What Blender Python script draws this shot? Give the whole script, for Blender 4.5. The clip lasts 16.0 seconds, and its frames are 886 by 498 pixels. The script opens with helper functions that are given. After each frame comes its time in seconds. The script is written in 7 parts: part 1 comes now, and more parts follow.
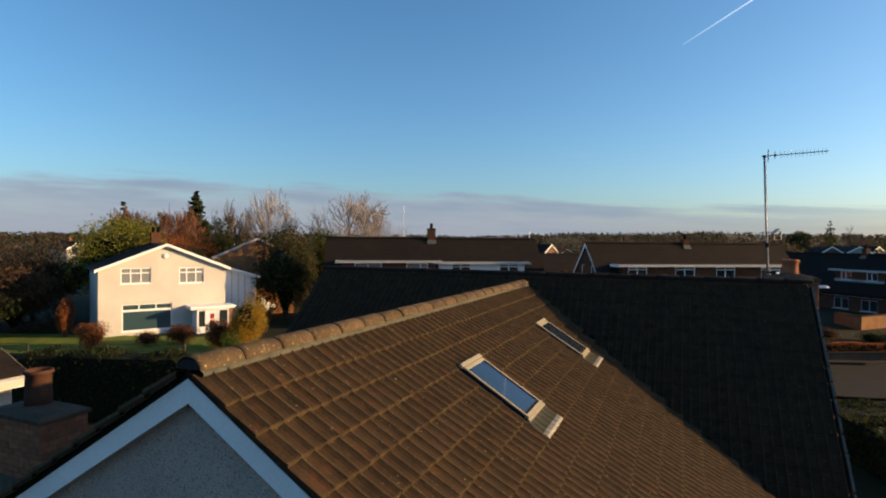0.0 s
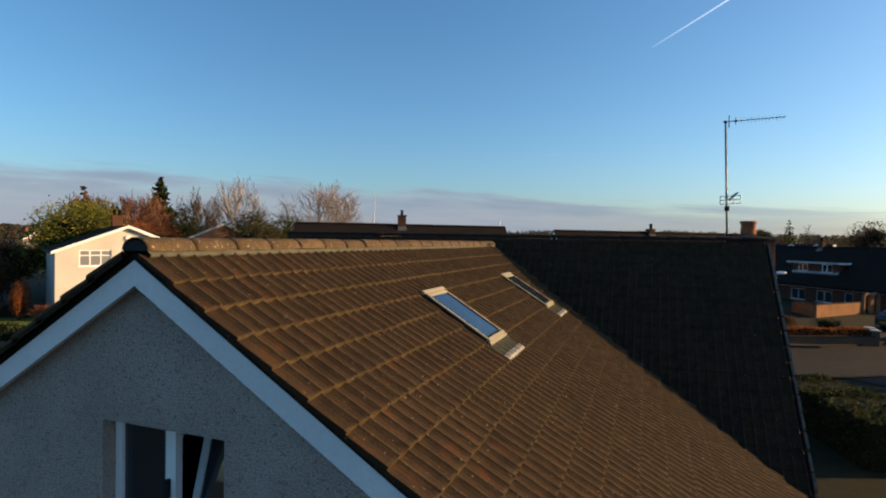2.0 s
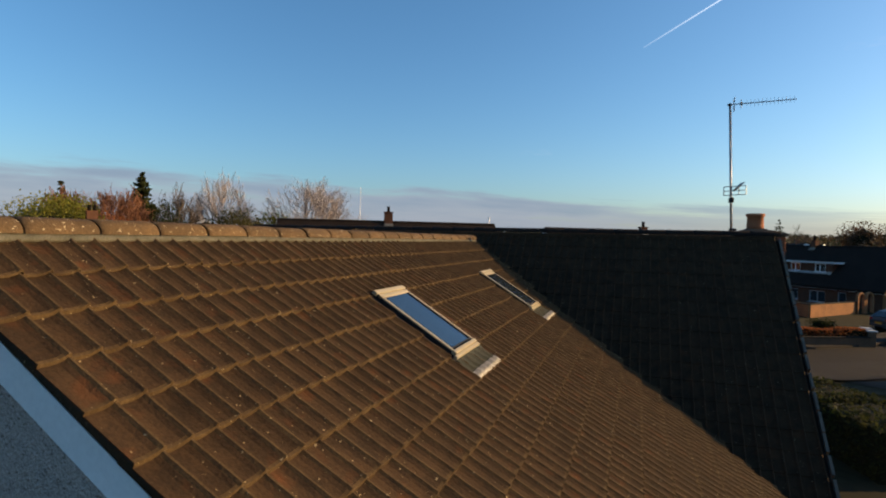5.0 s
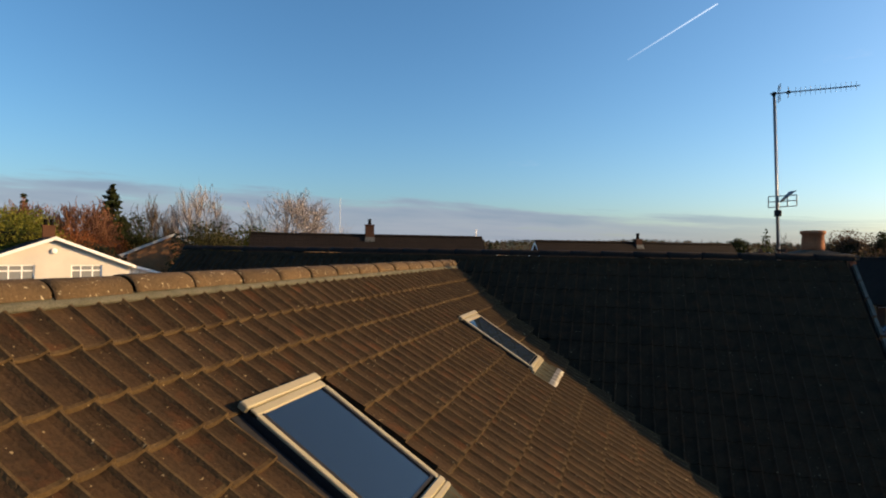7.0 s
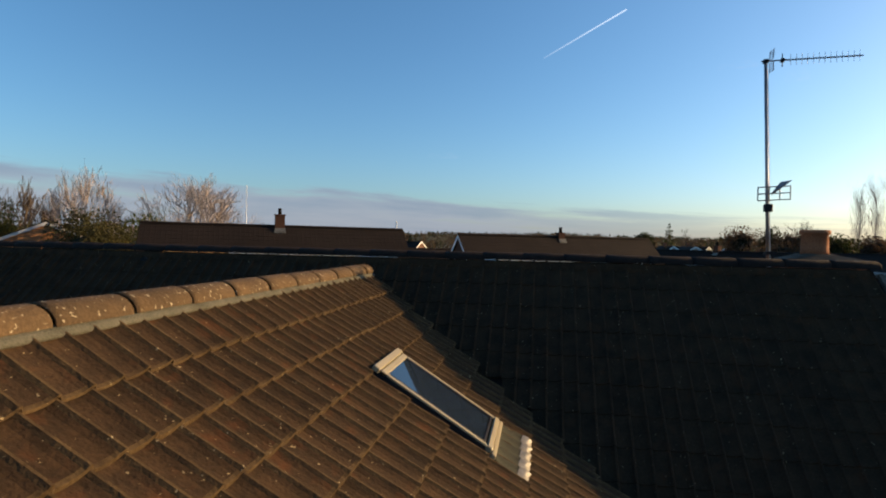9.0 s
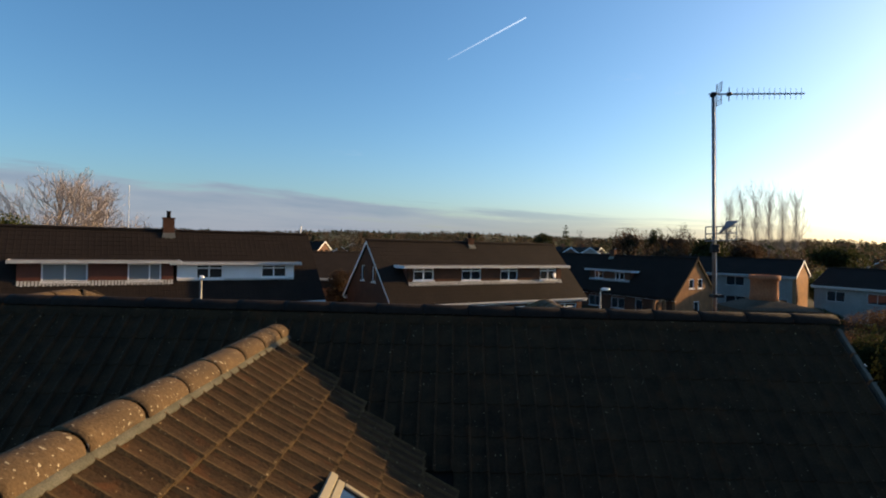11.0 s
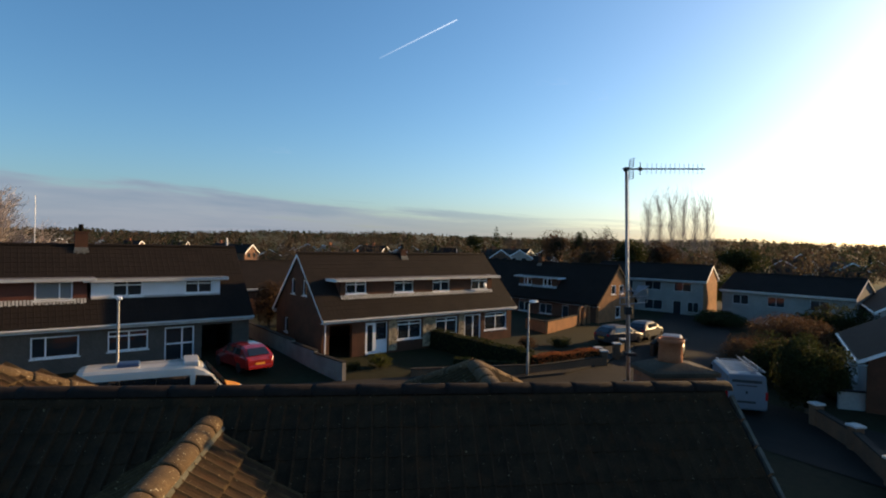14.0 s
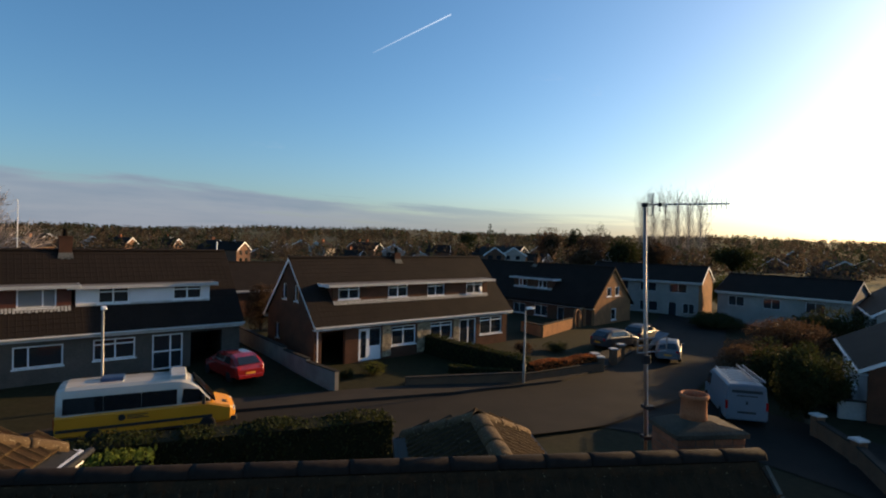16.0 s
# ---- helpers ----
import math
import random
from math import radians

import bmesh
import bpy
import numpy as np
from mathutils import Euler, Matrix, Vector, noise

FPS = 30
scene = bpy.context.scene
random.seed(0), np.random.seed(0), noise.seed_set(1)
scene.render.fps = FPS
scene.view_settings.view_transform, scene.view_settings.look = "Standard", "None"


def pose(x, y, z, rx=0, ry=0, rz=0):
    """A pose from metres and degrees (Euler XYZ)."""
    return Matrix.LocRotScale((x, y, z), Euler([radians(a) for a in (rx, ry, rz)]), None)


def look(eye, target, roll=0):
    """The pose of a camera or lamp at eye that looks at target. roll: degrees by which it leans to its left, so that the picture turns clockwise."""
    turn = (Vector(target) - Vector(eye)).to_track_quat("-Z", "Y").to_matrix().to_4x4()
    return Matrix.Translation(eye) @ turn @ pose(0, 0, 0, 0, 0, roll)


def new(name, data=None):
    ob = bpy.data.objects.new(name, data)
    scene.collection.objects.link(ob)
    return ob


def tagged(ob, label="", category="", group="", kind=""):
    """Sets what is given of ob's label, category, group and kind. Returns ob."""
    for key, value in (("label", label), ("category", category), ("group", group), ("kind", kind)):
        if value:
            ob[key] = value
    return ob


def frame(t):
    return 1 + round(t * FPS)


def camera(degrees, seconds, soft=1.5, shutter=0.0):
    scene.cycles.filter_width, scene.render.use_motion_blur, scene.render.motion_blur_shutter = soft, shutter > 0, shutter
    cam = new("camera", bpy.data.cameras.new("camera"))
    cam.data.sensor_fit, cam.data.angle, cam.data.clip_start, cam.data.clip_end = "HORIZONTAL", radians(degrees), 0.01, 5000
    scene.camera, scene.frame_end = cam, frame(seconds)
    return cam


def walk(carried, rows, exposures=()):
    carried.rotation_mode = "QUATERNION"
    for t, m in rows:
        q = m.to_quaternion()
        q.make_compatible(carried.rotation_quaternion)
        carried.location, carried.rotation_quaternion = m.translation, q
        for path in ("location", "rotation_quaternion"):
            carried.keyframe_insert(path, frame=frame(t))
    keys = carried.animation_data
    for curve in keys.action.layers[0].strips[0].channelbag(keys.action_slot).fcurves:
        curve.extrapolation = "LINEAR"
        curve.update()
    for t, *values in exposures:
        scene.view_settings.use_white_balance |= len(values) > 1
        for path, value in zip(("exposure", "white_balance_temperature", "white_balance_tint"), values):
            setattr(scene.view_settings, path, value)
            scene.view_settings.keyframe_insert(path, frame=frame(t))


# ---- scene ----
cam = camera(77.6, 16.0, soft=2.0)
PATH = [
    (0, (3.143, -11.327, 7.437), (2.352, -9.49, 7.411), 0.4),
    (0.5, (3.145, -11.272, 7.029), (2.379, -9.425, 7.001), 0.5),
    (1, (3.134, -11.246, 6.736), (2.392, -9.389, 6.705), 0.8),
    (1.5, (3.19, -11.256, 6.687), (2.467, -9.392, 6.656), 0.9),
    (2, (3.229, -11.258, 6.649), (2.534, -9.383, 6.613), 1.0),
    (2.5, (3.304, -11.221, 6.726), (2.63, -9.338, 6.694), 1.0),
    (3, (3.348, -11.18, 6.695), (2.68, -9.295, 6.658), 1.0),
    (3.5, (3.348, -11.081, 6.589), (2.678, -9.197, 6.555), 0.9),
    (4, (3.307, -10.82, 6.542), (2.64, -8.935, 6.501), 1.2),
    (6.5, (2.71, -8.392, 6.684), (2.051, -6.504, 6.657), 1.0),
    (7, (2.565, -7.728, 6.787), (1.938, -5.828, 6.787), 0.8),
    (7.5, (2.454, -7.142, 6.946), (1.861, -5.232, 6.932), 1.1),
    (8, (2.35, -6.598, 6.988), (1.828, -4.668, 6.958), 1.2),
    (8.5, (2.168, -6.039, 6.919), (1.735, -4.087, 6.892), 1.2),
    (9, (1.953, -5.582, 6.898), (1.609, -3.612, 6.872), 1.2),
    (11.5, (1.491, -4.594, 7.491), (1.562, -2.596, 7.468), 1.3),
    (12, (1.535, -4.594, 7.511), (1.665, -2.598, 7.488), 1.1),
    (12.5, (1.532, -4.634, 7.628), (1.708, -2.642, 7.604), 1.1),
    (13, (1.482, -4.729, 7.614), (1.681, -2.739, 7.594), 1.1),
    (13.5, (1.449, -4.805, 7.914), (1.674, -2.818, 7.895), 1.6),
    (14, (1.472, -4.86, 8.252), (1.717, -2.875, 8.233), 1.3),
    (14.5, (1.488, -4.951, 8.403), (1.736, -2.967, 8.373), 1.3),
    (15, (1.442, -4.9, 8.565), (1.672, -2.914, 8.537), 1.1),
    (15.5, (1.391, -4.612, 8.575), (1.619, -2.625, 8.552), 1.3),
    (16, (1.448, -4.188, 8.82), (1.717, -2.206, 8.785), 1.4),
]
EXPOSURES = [(0.0, 0.88, 6480.0, 9.0), (9.0, 0.87, 6480.0, 9.0), (13.0, 0.84, 6440.0, 9.0), (16.0, 0.67, 6440.0, 9.0)]
walk(cam, [(t, look(eye, target, roll)) for t, eye, target, roll in PATH], EXPOSURES)

# ---- light: low winter sun and clear sky ----
SUN_AZ, SUN_EL = 66.0, 12.5          # degrees clockwise from +y, degrees above the horizon
world = bpy.data.worlds.new("sky")
scene.world = world
world.use_nodes = True
wn = world.node_tree.nodes
sky = wn.new("ShaderNodeTexSky")
sky.sky_type = "NISHITA"
sky.sun_disc = False
sky.sun_elevation = radians(SUN_EL)
sky.sun_rotation = radians(SUN_AZ)
sky.altitude, sky.air_density, sky.dust_density, sky.ozone_density = 60, 1.0, 1.5, 4.05
wn["Background"].inputs["Strength"].default_value = 0.117
tone = wn.new("ShaderNodeHueSaturation")
tone.inputs["Hue"].default_value, tone.inputs["Saturation"].default_value = 0.4955, 1.07
world.node_tree.links.new(sky.outputs[0], tone.inputs["Color"])
world.node_tree.links.new(tone.outputs[0], wn["Background"].inputs["Color"])
sun = new("sun", bpy.data.lights.new("sun", "SUN"))
sun.data.energy, sun.data.angle, sun.data.color = 5.0, radians(0.6), (1.0, 0.64, 0.29)
SUN_WAY = Vector((math.sin(radians(SUN_AZ)) * math.cos(radians(SUN_EL)), math.cos(radians(SUN_AZ)) * math.cos(radians(SUN_EL)), math.sin(radians(SUN_EL))))
sun.matrix_world = look(SUN_WAY * 60, (0, 0, 0))

# ---- helpers of the place ----
class Shape:
    """Collects vertices and faces of one mesh, with a matrix for what is added."""

    def __init__(self):
        self.v, self.f, self.m, self.second = [], [], Matrix(), []

    def add(self, verts, faces):
        n = len(self.v)
        self.v += [self.m @ Vector(p) for p in verts]
        self.f += [tuple(i + n for i in f) for f in faces]
        return self

    def box(self, x0, y0, z0, x1, y1, z1, b=0.0):
        if not b:
            return self.add([(x0, y0, z0), (x1, y0, z0), (x1, y1, z0), (x0, y1, z0), (x0, y0, z1), (x1, y0, z1), (x1, y1, z1), (x0, y1, z1)],
                            [(3, 2, 1, 0), (4, 5, 6, 7), (0, 1, 5, 4), (1, 2, 6, 5), (2, 3, 7, 6), (3, 0, 4, 7)])
        # chamfered along the top and the uprights
        ring = lambda x0, y0, x1, y1, c, z: [(x0 + c, y0, z), (x1 - c, y0, z), (x1, y0 + c, z), (x1, y1 - c, z), (x1 - c, y1, z), (x0 + c, y1, z), (x0, y1 - c, z), (x0, y0 + c, z)]
        rings = [ring(x0, y0, x1, y1, b, z0), ring(x0, y0, x1, y1, b, z1 - b), ring(x0 + b, y0 + b, x1 - b, y1 - b, b * 0.6, z1)]
        return self.loft(rings)

    def loft(self, rings, close=True, caps=True):
        """Skin over rings of equal count, in order."""
        n, k = len(rings[0]), len(rings)
        faces = []
        for a in range(k - 1):
            for i in range(n if close else n - 1):
                j = (i + 1) % n
                faces.append((a * n + i, a * n + j, (a + 1) * n + j, (a + 1) * n + i))
        if caps and close:
            faces += [tuple(reversed(range(n))), tuple(range((k - 1) * n, k * n))]
        return self.add([p for r in rings for p in r], faces)

    def tube(self, a, b, r0, r1=None, n=8, caps=True):
        a, b = Vector(a), Vector(b)
        r1 = r0 if r1 is None else r1
        q = (b - a).to_track_quat("Z", "Y") if (b - a).length > 1e-6 else Euler().to_quaternion()
        ring = lambda c, r: [c + q @ Vector((r * math.cos(6.2832 * i / n), r * math.sin(6.2832 * i / n), 0)) for i in range(n)]
        return self.loft([ring(a, r0), ring(b, r1)], True, caps)

    def lathe(self, profile, n=16, c=(0, 0, 0)):
        return self.loft([[(c[0] + r * math.cos(6.2832 * i / n), c[1] + r * math.sin(6.2832 * i / n), c[2] + z) for i in range(n)] for r, z in profile])

    def prism(self, outline, way):
        """A flat outline of points, pushed along way."""
        w = Vector(way)
        n = len(outline)
        faces = [tuple(reversed(range(n))), tuple(range(n, 2 * n))] + [(i, (i + 1) % n, n + (i + 1) % n, n + i) for i in range(n)]
        return self.add([Vector(p) for p in outline] + [Vector(p) + w for p in outline], faces)

    def wall(self, outline, holes, thick):
        """An upright wall in x and z, from y = 0 back to y = thick, with openings cut through (x0, z0, x1, z1)."""
        bm = bmesh.new()
        loops = [outline] + [[(x0, z0), (x0, z1), (x1, z1), (x1, z0)] for x0, z0, x1, z1 in holes]
        for lp in loops:
            vs = [bm.verts.new((x, 0, z)) for x, z in lp]
            for i in range(len(vs)):
                bm.edges.new((vs[i], vs[(i + 1) % len(vs)]))
        bmesh.ops.triangle_fill(bm, use_beauty=True, use_dissolve=False, edges=bm.edges[:], normal=(0, -1, 0))
        bm.verts.index_update()
        pts = [v.co.copy() for v in bm.verts]
        tris = [[v.index for v in f.verts] for f in bm.faces]
        bm.free()
        n = len(pts)
        faces = [tuple(t) for t in tris] + [tuple(n + i for i in reversed(t)) for t in tris]
        at = 0
        for lp in loops:
            k = len(lp)
            faces += [(at + i, at + (i + 1) % k, n + at + (i + 1) % k, n + at + i) for i in range(k)]
            at += k
        return self.add(pts + [p + Vector((0, thick, 0)) for p in pts], faces)

    def mesh(self, name, smooth=False):
        me = bpy.data.meshes.new(name)
        me.from_pydata(self.v, [], self.f)
        bm = bmesh.new()
        bm.from_mesh(me)
        bmesh.ops.recalc_face_normals(bm, faces=bm.faces[:]) if len(bm.faces) < 60000 else None
        bm.to_mesh(me)
        bm.free()
        for i in self.second:
            me.polygons[i].material_index = 1
        if smooth:
            me.polygons.foreach_set("use_smooth", [True] * len(me.polygons))
        return me


def part(name, shape, material, parent=None, label="", smooth=False, at=None):
    """One mesh object, under a thing or a part."""
    me = shape.mesh(name, smooth) if isinstance(shape, Shape) else shape
    if material is not None and not me.materials:
        me.materials.append(material)
    ob = new(name, me)
    ob.parent = parent
    if at is not None:
        ob.matrix_basis = at
    return tagged(ob, label)


def thing(name, m, label, category, group="", kind=""):
    """An Empty at a thing's base, to hold its parts."""
    ob = new(name)
    ob.empty_display_size = 0.2
    ob.matrix_basis = m
    return tagged(ob, label, category, group, kind)


def solid(name, shape, material, label, category, group="", kind="", m=None, smooth=False):
    ob = part(name, shape, material, None, "", smooth, m)
    return tagged(ob, label, category, group, kind)


# ---- materials ----
def material(name, base, other=None, rough=0.8, scale=6.0, fine=60.0, bump=0.3, metal=0.0, spot=None, spot_scale=14.0, spot_cut=0.68, vary=0.0, bump_size=0.01, grain=0.25, island=False, spec=0.1, rust=None):
    """A surface with broad stains between base and other, fine grain, relief, and spots (lichen, dirt) where asked."""
    m = bpy.data.materials.new(name)
    m.use_nodes = True
    nt, nodes = m.node_tree, m.node_tree.nodes
    bsdf = nodes["Principled BSDF"]
    link = nt.links.new
    pos = nodes.new("ShaderNodeNewGeometry")
    other = other or tuple(c * 0.7 for c in base)

    def noise_tex(s, detail=4.0):
        t = nodes.new("ShaderNodeTexNoise")
        t.inputs["Scale"].default_value = s
        t.inputs["Detail"].default_value = detail
        link(pos.outputs["Position"], t.inputs["Vector"])
        return t

    def mix(fac, a, b, kind="MIX"):
        x = nodes.new("ShaderNodeMix")
        x.data_type, x.blend_type = "RGBA", kind
        for sock, val in ((x.inputs[0], fac), (x.inputs[6], a), (x.inputs[7], b)):
            if hasattr(val, "is_output"):
                link(val, sock)
            else:
                sock.default_value = val if isinstance(val, float) else (*val, 1)
        return x.outputs[2]

    def ramp(src, lo, hi):
        r = nodes.new("ShaderNodeMapRange")
        r.inputs[1].default_value, r.inputs[2].default_value = lo, hi
        link(src, r.inputs[0])
        return r.outputs[0]

    broad, small = noise_tex(scale), noise_tex(fine, 3.0)
    col = mix(ramp(broad.outputs[0], 0.32, 0.68), base, other)
    g = nodes.new("ShaderNodeMapRange")
    g.inputs[1].default_value, g.inputs[2].default_value, g.inputs[3].default_value, g.inputs[4].default_value = 0.25, 0.75, 1 - grain, 1 + grain
    link(small.outputs[0], g.inputs[0])
    grey = nodes.new("ShaderNodeCombineColor")
    for i in range(3):
        link(g.outputs[0], grey.inputs[i])
    col = mix(1.0, col, grey.outputs[0], "MULTIPLY")
    if spot:
        col = mix(ramp(noise_tex(spot_scale, 2.0).outputs[0], spot_cut, spot_cut + 0.04), col, spot)
    if rust:
        col = mix(ramp(noise_tex(6.0, 5.0).outputs[0], 0.56, 0.80), col, rust)
    if vary:
        h = nodes.new("ShaderNodeHueSaturation")
        v = nodes.new("ShaderNodeMapRange")
        v.inputs[3].default_value, v.inputs[4].default_value = 1 - vary, 1 + vary
        if island:
            link(nodes.new("ShaderNodeNewGeometry").outputs["Random Per Island"], v.inputs[0])
        else:
            link(nodes.new("ShaderNodeObjectInfo").outputs["Random"], v.inputs[0])
        link(v.outputs[0], h.inputs["Value"])
        link(col, h.inputs["Color"])
        col = h.outputs[0]
    link(col, bsdf.inputs["Base Color"])
    bsdf.inputs["Roughness"].default_value, bsdf.inputs["Metallic"].default_value = rough, metal
    bsdf.inputs["Specular IOR Level"].default_value = spec if rough > 0.5 else 0.5
    if bump:
        b = nodes.new("ShaderNodeBump")
        b.inputs["Strength"].default_value, b.inputs["Distance"].default_value = bump, bump_size
        link(small.outputs[0], b.inputs["Height"])
        link(b.outputs[0], bsdf.inputs["Normal"])
    return m


def glass(name, tint=(0.02, 0.025, 0.03), rough=0.03):
    """Window glass seen from outside: a dark gloss that mirrors the sky."""
    m = bpy.data.materials.new(name)
    m.use_nodes = True
    b = m.node_tree.nodes["Principled BSDF"]
    b.inputs["Base Color"].default_value = (*tint, 1)
    b.inputs["Roughness"].default_value = rough
    b.inputs["IOR"].default_value = 1.52
    b.inputs["Specular IOR Level"].default_value = 0.8
    return m


M_NOSE = material("lichened_tile_edge", (0.076, 0.050, 0.023), (0.044, 0.028, 0.014), 0.9, 9, 70, 0.5, spot=(0.26, 0.21, 0.12), spot_scale=45, spot_cut=0.70)
M_TILE = material("roof_tile_brown", (0.045, 0.0265, 0.0135), (0.026, 0.0165, 0.0095), 0.9, 7.0, 60, 0.5, spot=(0.26, 0.20, 0.11), spot_scale=40, spot_cut=0.705, vary=0.16, rust=(0.082, 0.032, 0.0125))
M_TILE_ISLE = material("roof_tile_brown_far", (0.045, 0.0265, 0.0135), (0.026, 0.0165, 0.0095), 0.9, 7.0, 60, 0.5, spot=(0.26, 0.20, 0.11), spot_scale=40, spot_cut=0.715, vary=0.07, island=True, rust=(0.062, 0.028, 0.012))
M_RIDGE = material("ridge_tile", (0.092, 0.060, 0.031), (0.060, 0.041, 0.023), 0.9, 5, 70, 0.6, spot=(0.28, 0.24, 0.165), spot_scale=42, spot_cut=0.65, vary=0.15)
M_MORTAR = material("mortar", (0.095, 0.09, 0.068), (0.062, 0.060, 0.044), 0.9, 9, 120, 0.6)
# Verge mortar lightened in colour for the sun along its edge.
M_VERGE = material("sun_paled_verge_mortar", (0.13, 0.115, 0.092), (0.085, 0.075, 0.062), 0.9, 9, 90, 0.5)
M_FASCIA = material("white_painted_board", (0.78, 0.78, 0.78), (0.70, 0.70, 0.70), 0.45, 2, 40, 0.05, grain=0.05)
M_DASH = material("pebble_dash", (0.52, 0.44, 0.39), (0.40, 0.335, 0.295), 0.9, 1.4, 75, 1.0, spot=(0.24, 0.20, 0.17), spot_scale=55, spot_cut=0.62, bump_size=0.03)
M_GROUND = material("ground_grass", (0.018, 0.022, 0.008), (0.024, 0.019, 0.010), 0.95, 0.12, 3.0, 0.4)
M_FIELDS = material("far_winter_fields", (0.060, 0.068, 0.026), (0.078, 0.058, 0.034), 0.95, 0.006, 0.05, 0.0)
M_LAWN = material("lawn", (0.145, 0.170, 0.030), (0.085, 0.115, 0.022), 0.95, 0.8, 30, 0.6)
M_ROAD = material("asphalt", (0.025, 0.021, 0.0168), (0.018, 0.0152, 0.0128), 0.9, 0.5, 60, 0.4)
M_PAVE = material("concrete_paving", (0.037, 0.031, 0.0255), (0.028, 0.0245, 0.021), 0.9, 0.8, 40, 0.4)
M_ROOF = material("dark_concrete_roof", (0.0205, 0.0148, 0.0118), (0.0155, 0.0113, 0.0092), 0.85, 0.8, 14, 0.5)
M_BRICK = material("brown_brick", (0.100, 0.046, 0.028), (0.070, 0.036, 0.023), 0.88, 1.5, 30, 0.5)
M_WHITE = material("white_render", (0.56, 0.52, 0.47), (0.49, 0.455, 0.41), 0.8, 0.7, 40, 0.25, grain=0.08)
M_FRAME = material("white_window_frame", (0.80, 0.80, 0.80), (0.76, 0.76, 0.76), 0.35, 3, 40, 0.02, grain=0.03)
M_GLASS = glass("window_glass")
M_PANEL = material("brown_clad_panel", (0.12, 0.045, 0.030), (0.10, 0.040, 0.028), 0.6, 1.5, 40, 0.1)
M_CREAM = material("beige_clad_metal", (0.29, 0.25, 0.155), (0.235, 0.205, 0.13), 0.45, 3, 60, 0.05, grain=0.06)
M_BLACK = material("dark_flashing", (0.022, 0.022, 0.024), (0.016, 0.016, 0.018), 0.55, 3, 60, 0.1)
M_ALU = material("aluminium_tube", (0.24, 0.24, 0.25), (0.17, 0.17, 0.18), 0.45, 5, 60, 0.05, metal=0.8)

# ---- the ground: one sheet to the horizon ----
def ground_z(x, y):
    """Height of the land: flat round the house, a low rise across the road, hills far off."""
    s = -0.526 * x + 0.851 * y
    z = 0.35 + 0.85 * min(1.0, max(0.0, (s - 12) / 16.0)) * (1 if s < 60 else max(0.0, 1 - (s - 60) / 40))
    z -= 0.1 * min(1.0, max(0.0, (-x - 16) / 8)) * min(1.0, max(0.0, (y + 12) / 14))
    r = math.hypot(x, y)
    if r > 300:
        k = min(1.0, (r - 300) / 1400)
        a = math.atan2(x, y)
        z += k * (24 + 7 * math.sin(3 * a + 1.0) + 4 * math.sin(9 * a + 2.0) + 2.5 * math.sin(23 * a))
    return z


g = Shape()
rings = [0, 4, 8, 12, 16, 20, 25, 30, 36, 43, 52, 63, 78, 100, 130, 170, 220, 290, 380, 500, 650, 850, 1100, 1400, 1700, 2200, 3200, 4600]
SEG = 144
g.v = [Vector((0, 0, ground_z(0, 0)))]
for r in rings[1:]:
    for i in range(SEG):
        a = 2 * math.pi * i / SEG
        x, y = r * math.sin(a), r * math.cos(a)
        g.v.append(Vector((x, y, ground_z(x, y))))
for i in range(SEG):
    g.f.append((0, 1 + (i + 1) % SEG, 1 + i))
for k in range(len(rings) - 2):
    for i in range(SEG):
        j = (i + 1) % SEG
        a, b = 1 + k * SEG, 1 + (k + 1) * SEG
        g.f.append((a + i, a + j, b + j, b + i))
g.second = [i for i, f in enumerate(g.f) if max(g.v[k].length for k in f) > 170]
gm = g.mesh("ground", True)
gm.materials.append(M_GROUND)
gm.materials.append(M_FIELDS)
ground = solid("ground", gm, None, "dark winter grass and earth of a suburb", "ground", kind="structure", smooth=True)


def strip(points, widths, lift, thick=0.0):
    """A band along a line of points, laid on the ground."""
    sh = Shape()
    fine = []
    for (ax, ay), (bx, by), wa, wb in zip(points, points[1:], widths, widths[1:]):
        n = max(1, int(math.hypot(bx - ax, by - ay) / 1.5))
        fine += [(ax + (bx - ax) * i / n, ay + (by - ay) * i / n, wa + (wb - wa) * i / n) for i in range(n)]
    fine.append((*points[-1], widths[-1]))
    rows = []
    for i, (x, y, w) in enumerate(fine):
        a, b = fine[max(0, i - 1)], fine[min(len(fine) - 1, i + 1)]
        d = Vector((b[0] - a[0], b[1] - a[1], 0)).normalized()
        s = Vector((-d.y, d.x, 0)) * w / 2
        row = []
        for k in (-1, -0.5, 0, 0.5, 1):
            p = Vector((x, y, 0)) + s * k
            row.append((p.x, p.y, max(ground_z(p.x, p.y), ground_z(x, y)) + lift))
        rows.append(row)
    sh.loft(rows, close=False)
    return sh


ROAD_LINE = [(-40, -7), (-26, 3), (-14, 11.5), (-4, 18.2), (5, 21.0), (11, 22.6), (17.5, 26.8), (22.5, 32.0), (30, 42), (40, 56)]
solid("road", strip(ROAD_LINE, [6.4] * 10, 0.03), M_ROAD, "worn grey asphalt estate road", "road", kind="structure")
solid("road_branch", strip([(14, 24), (19, 19), (23, 10), (25, 0), (26, -14)], [9, 7, 6.5, 6, 6], 0.036), M_ROAD, "worn grey asphalt side road", "road", kind="structure")


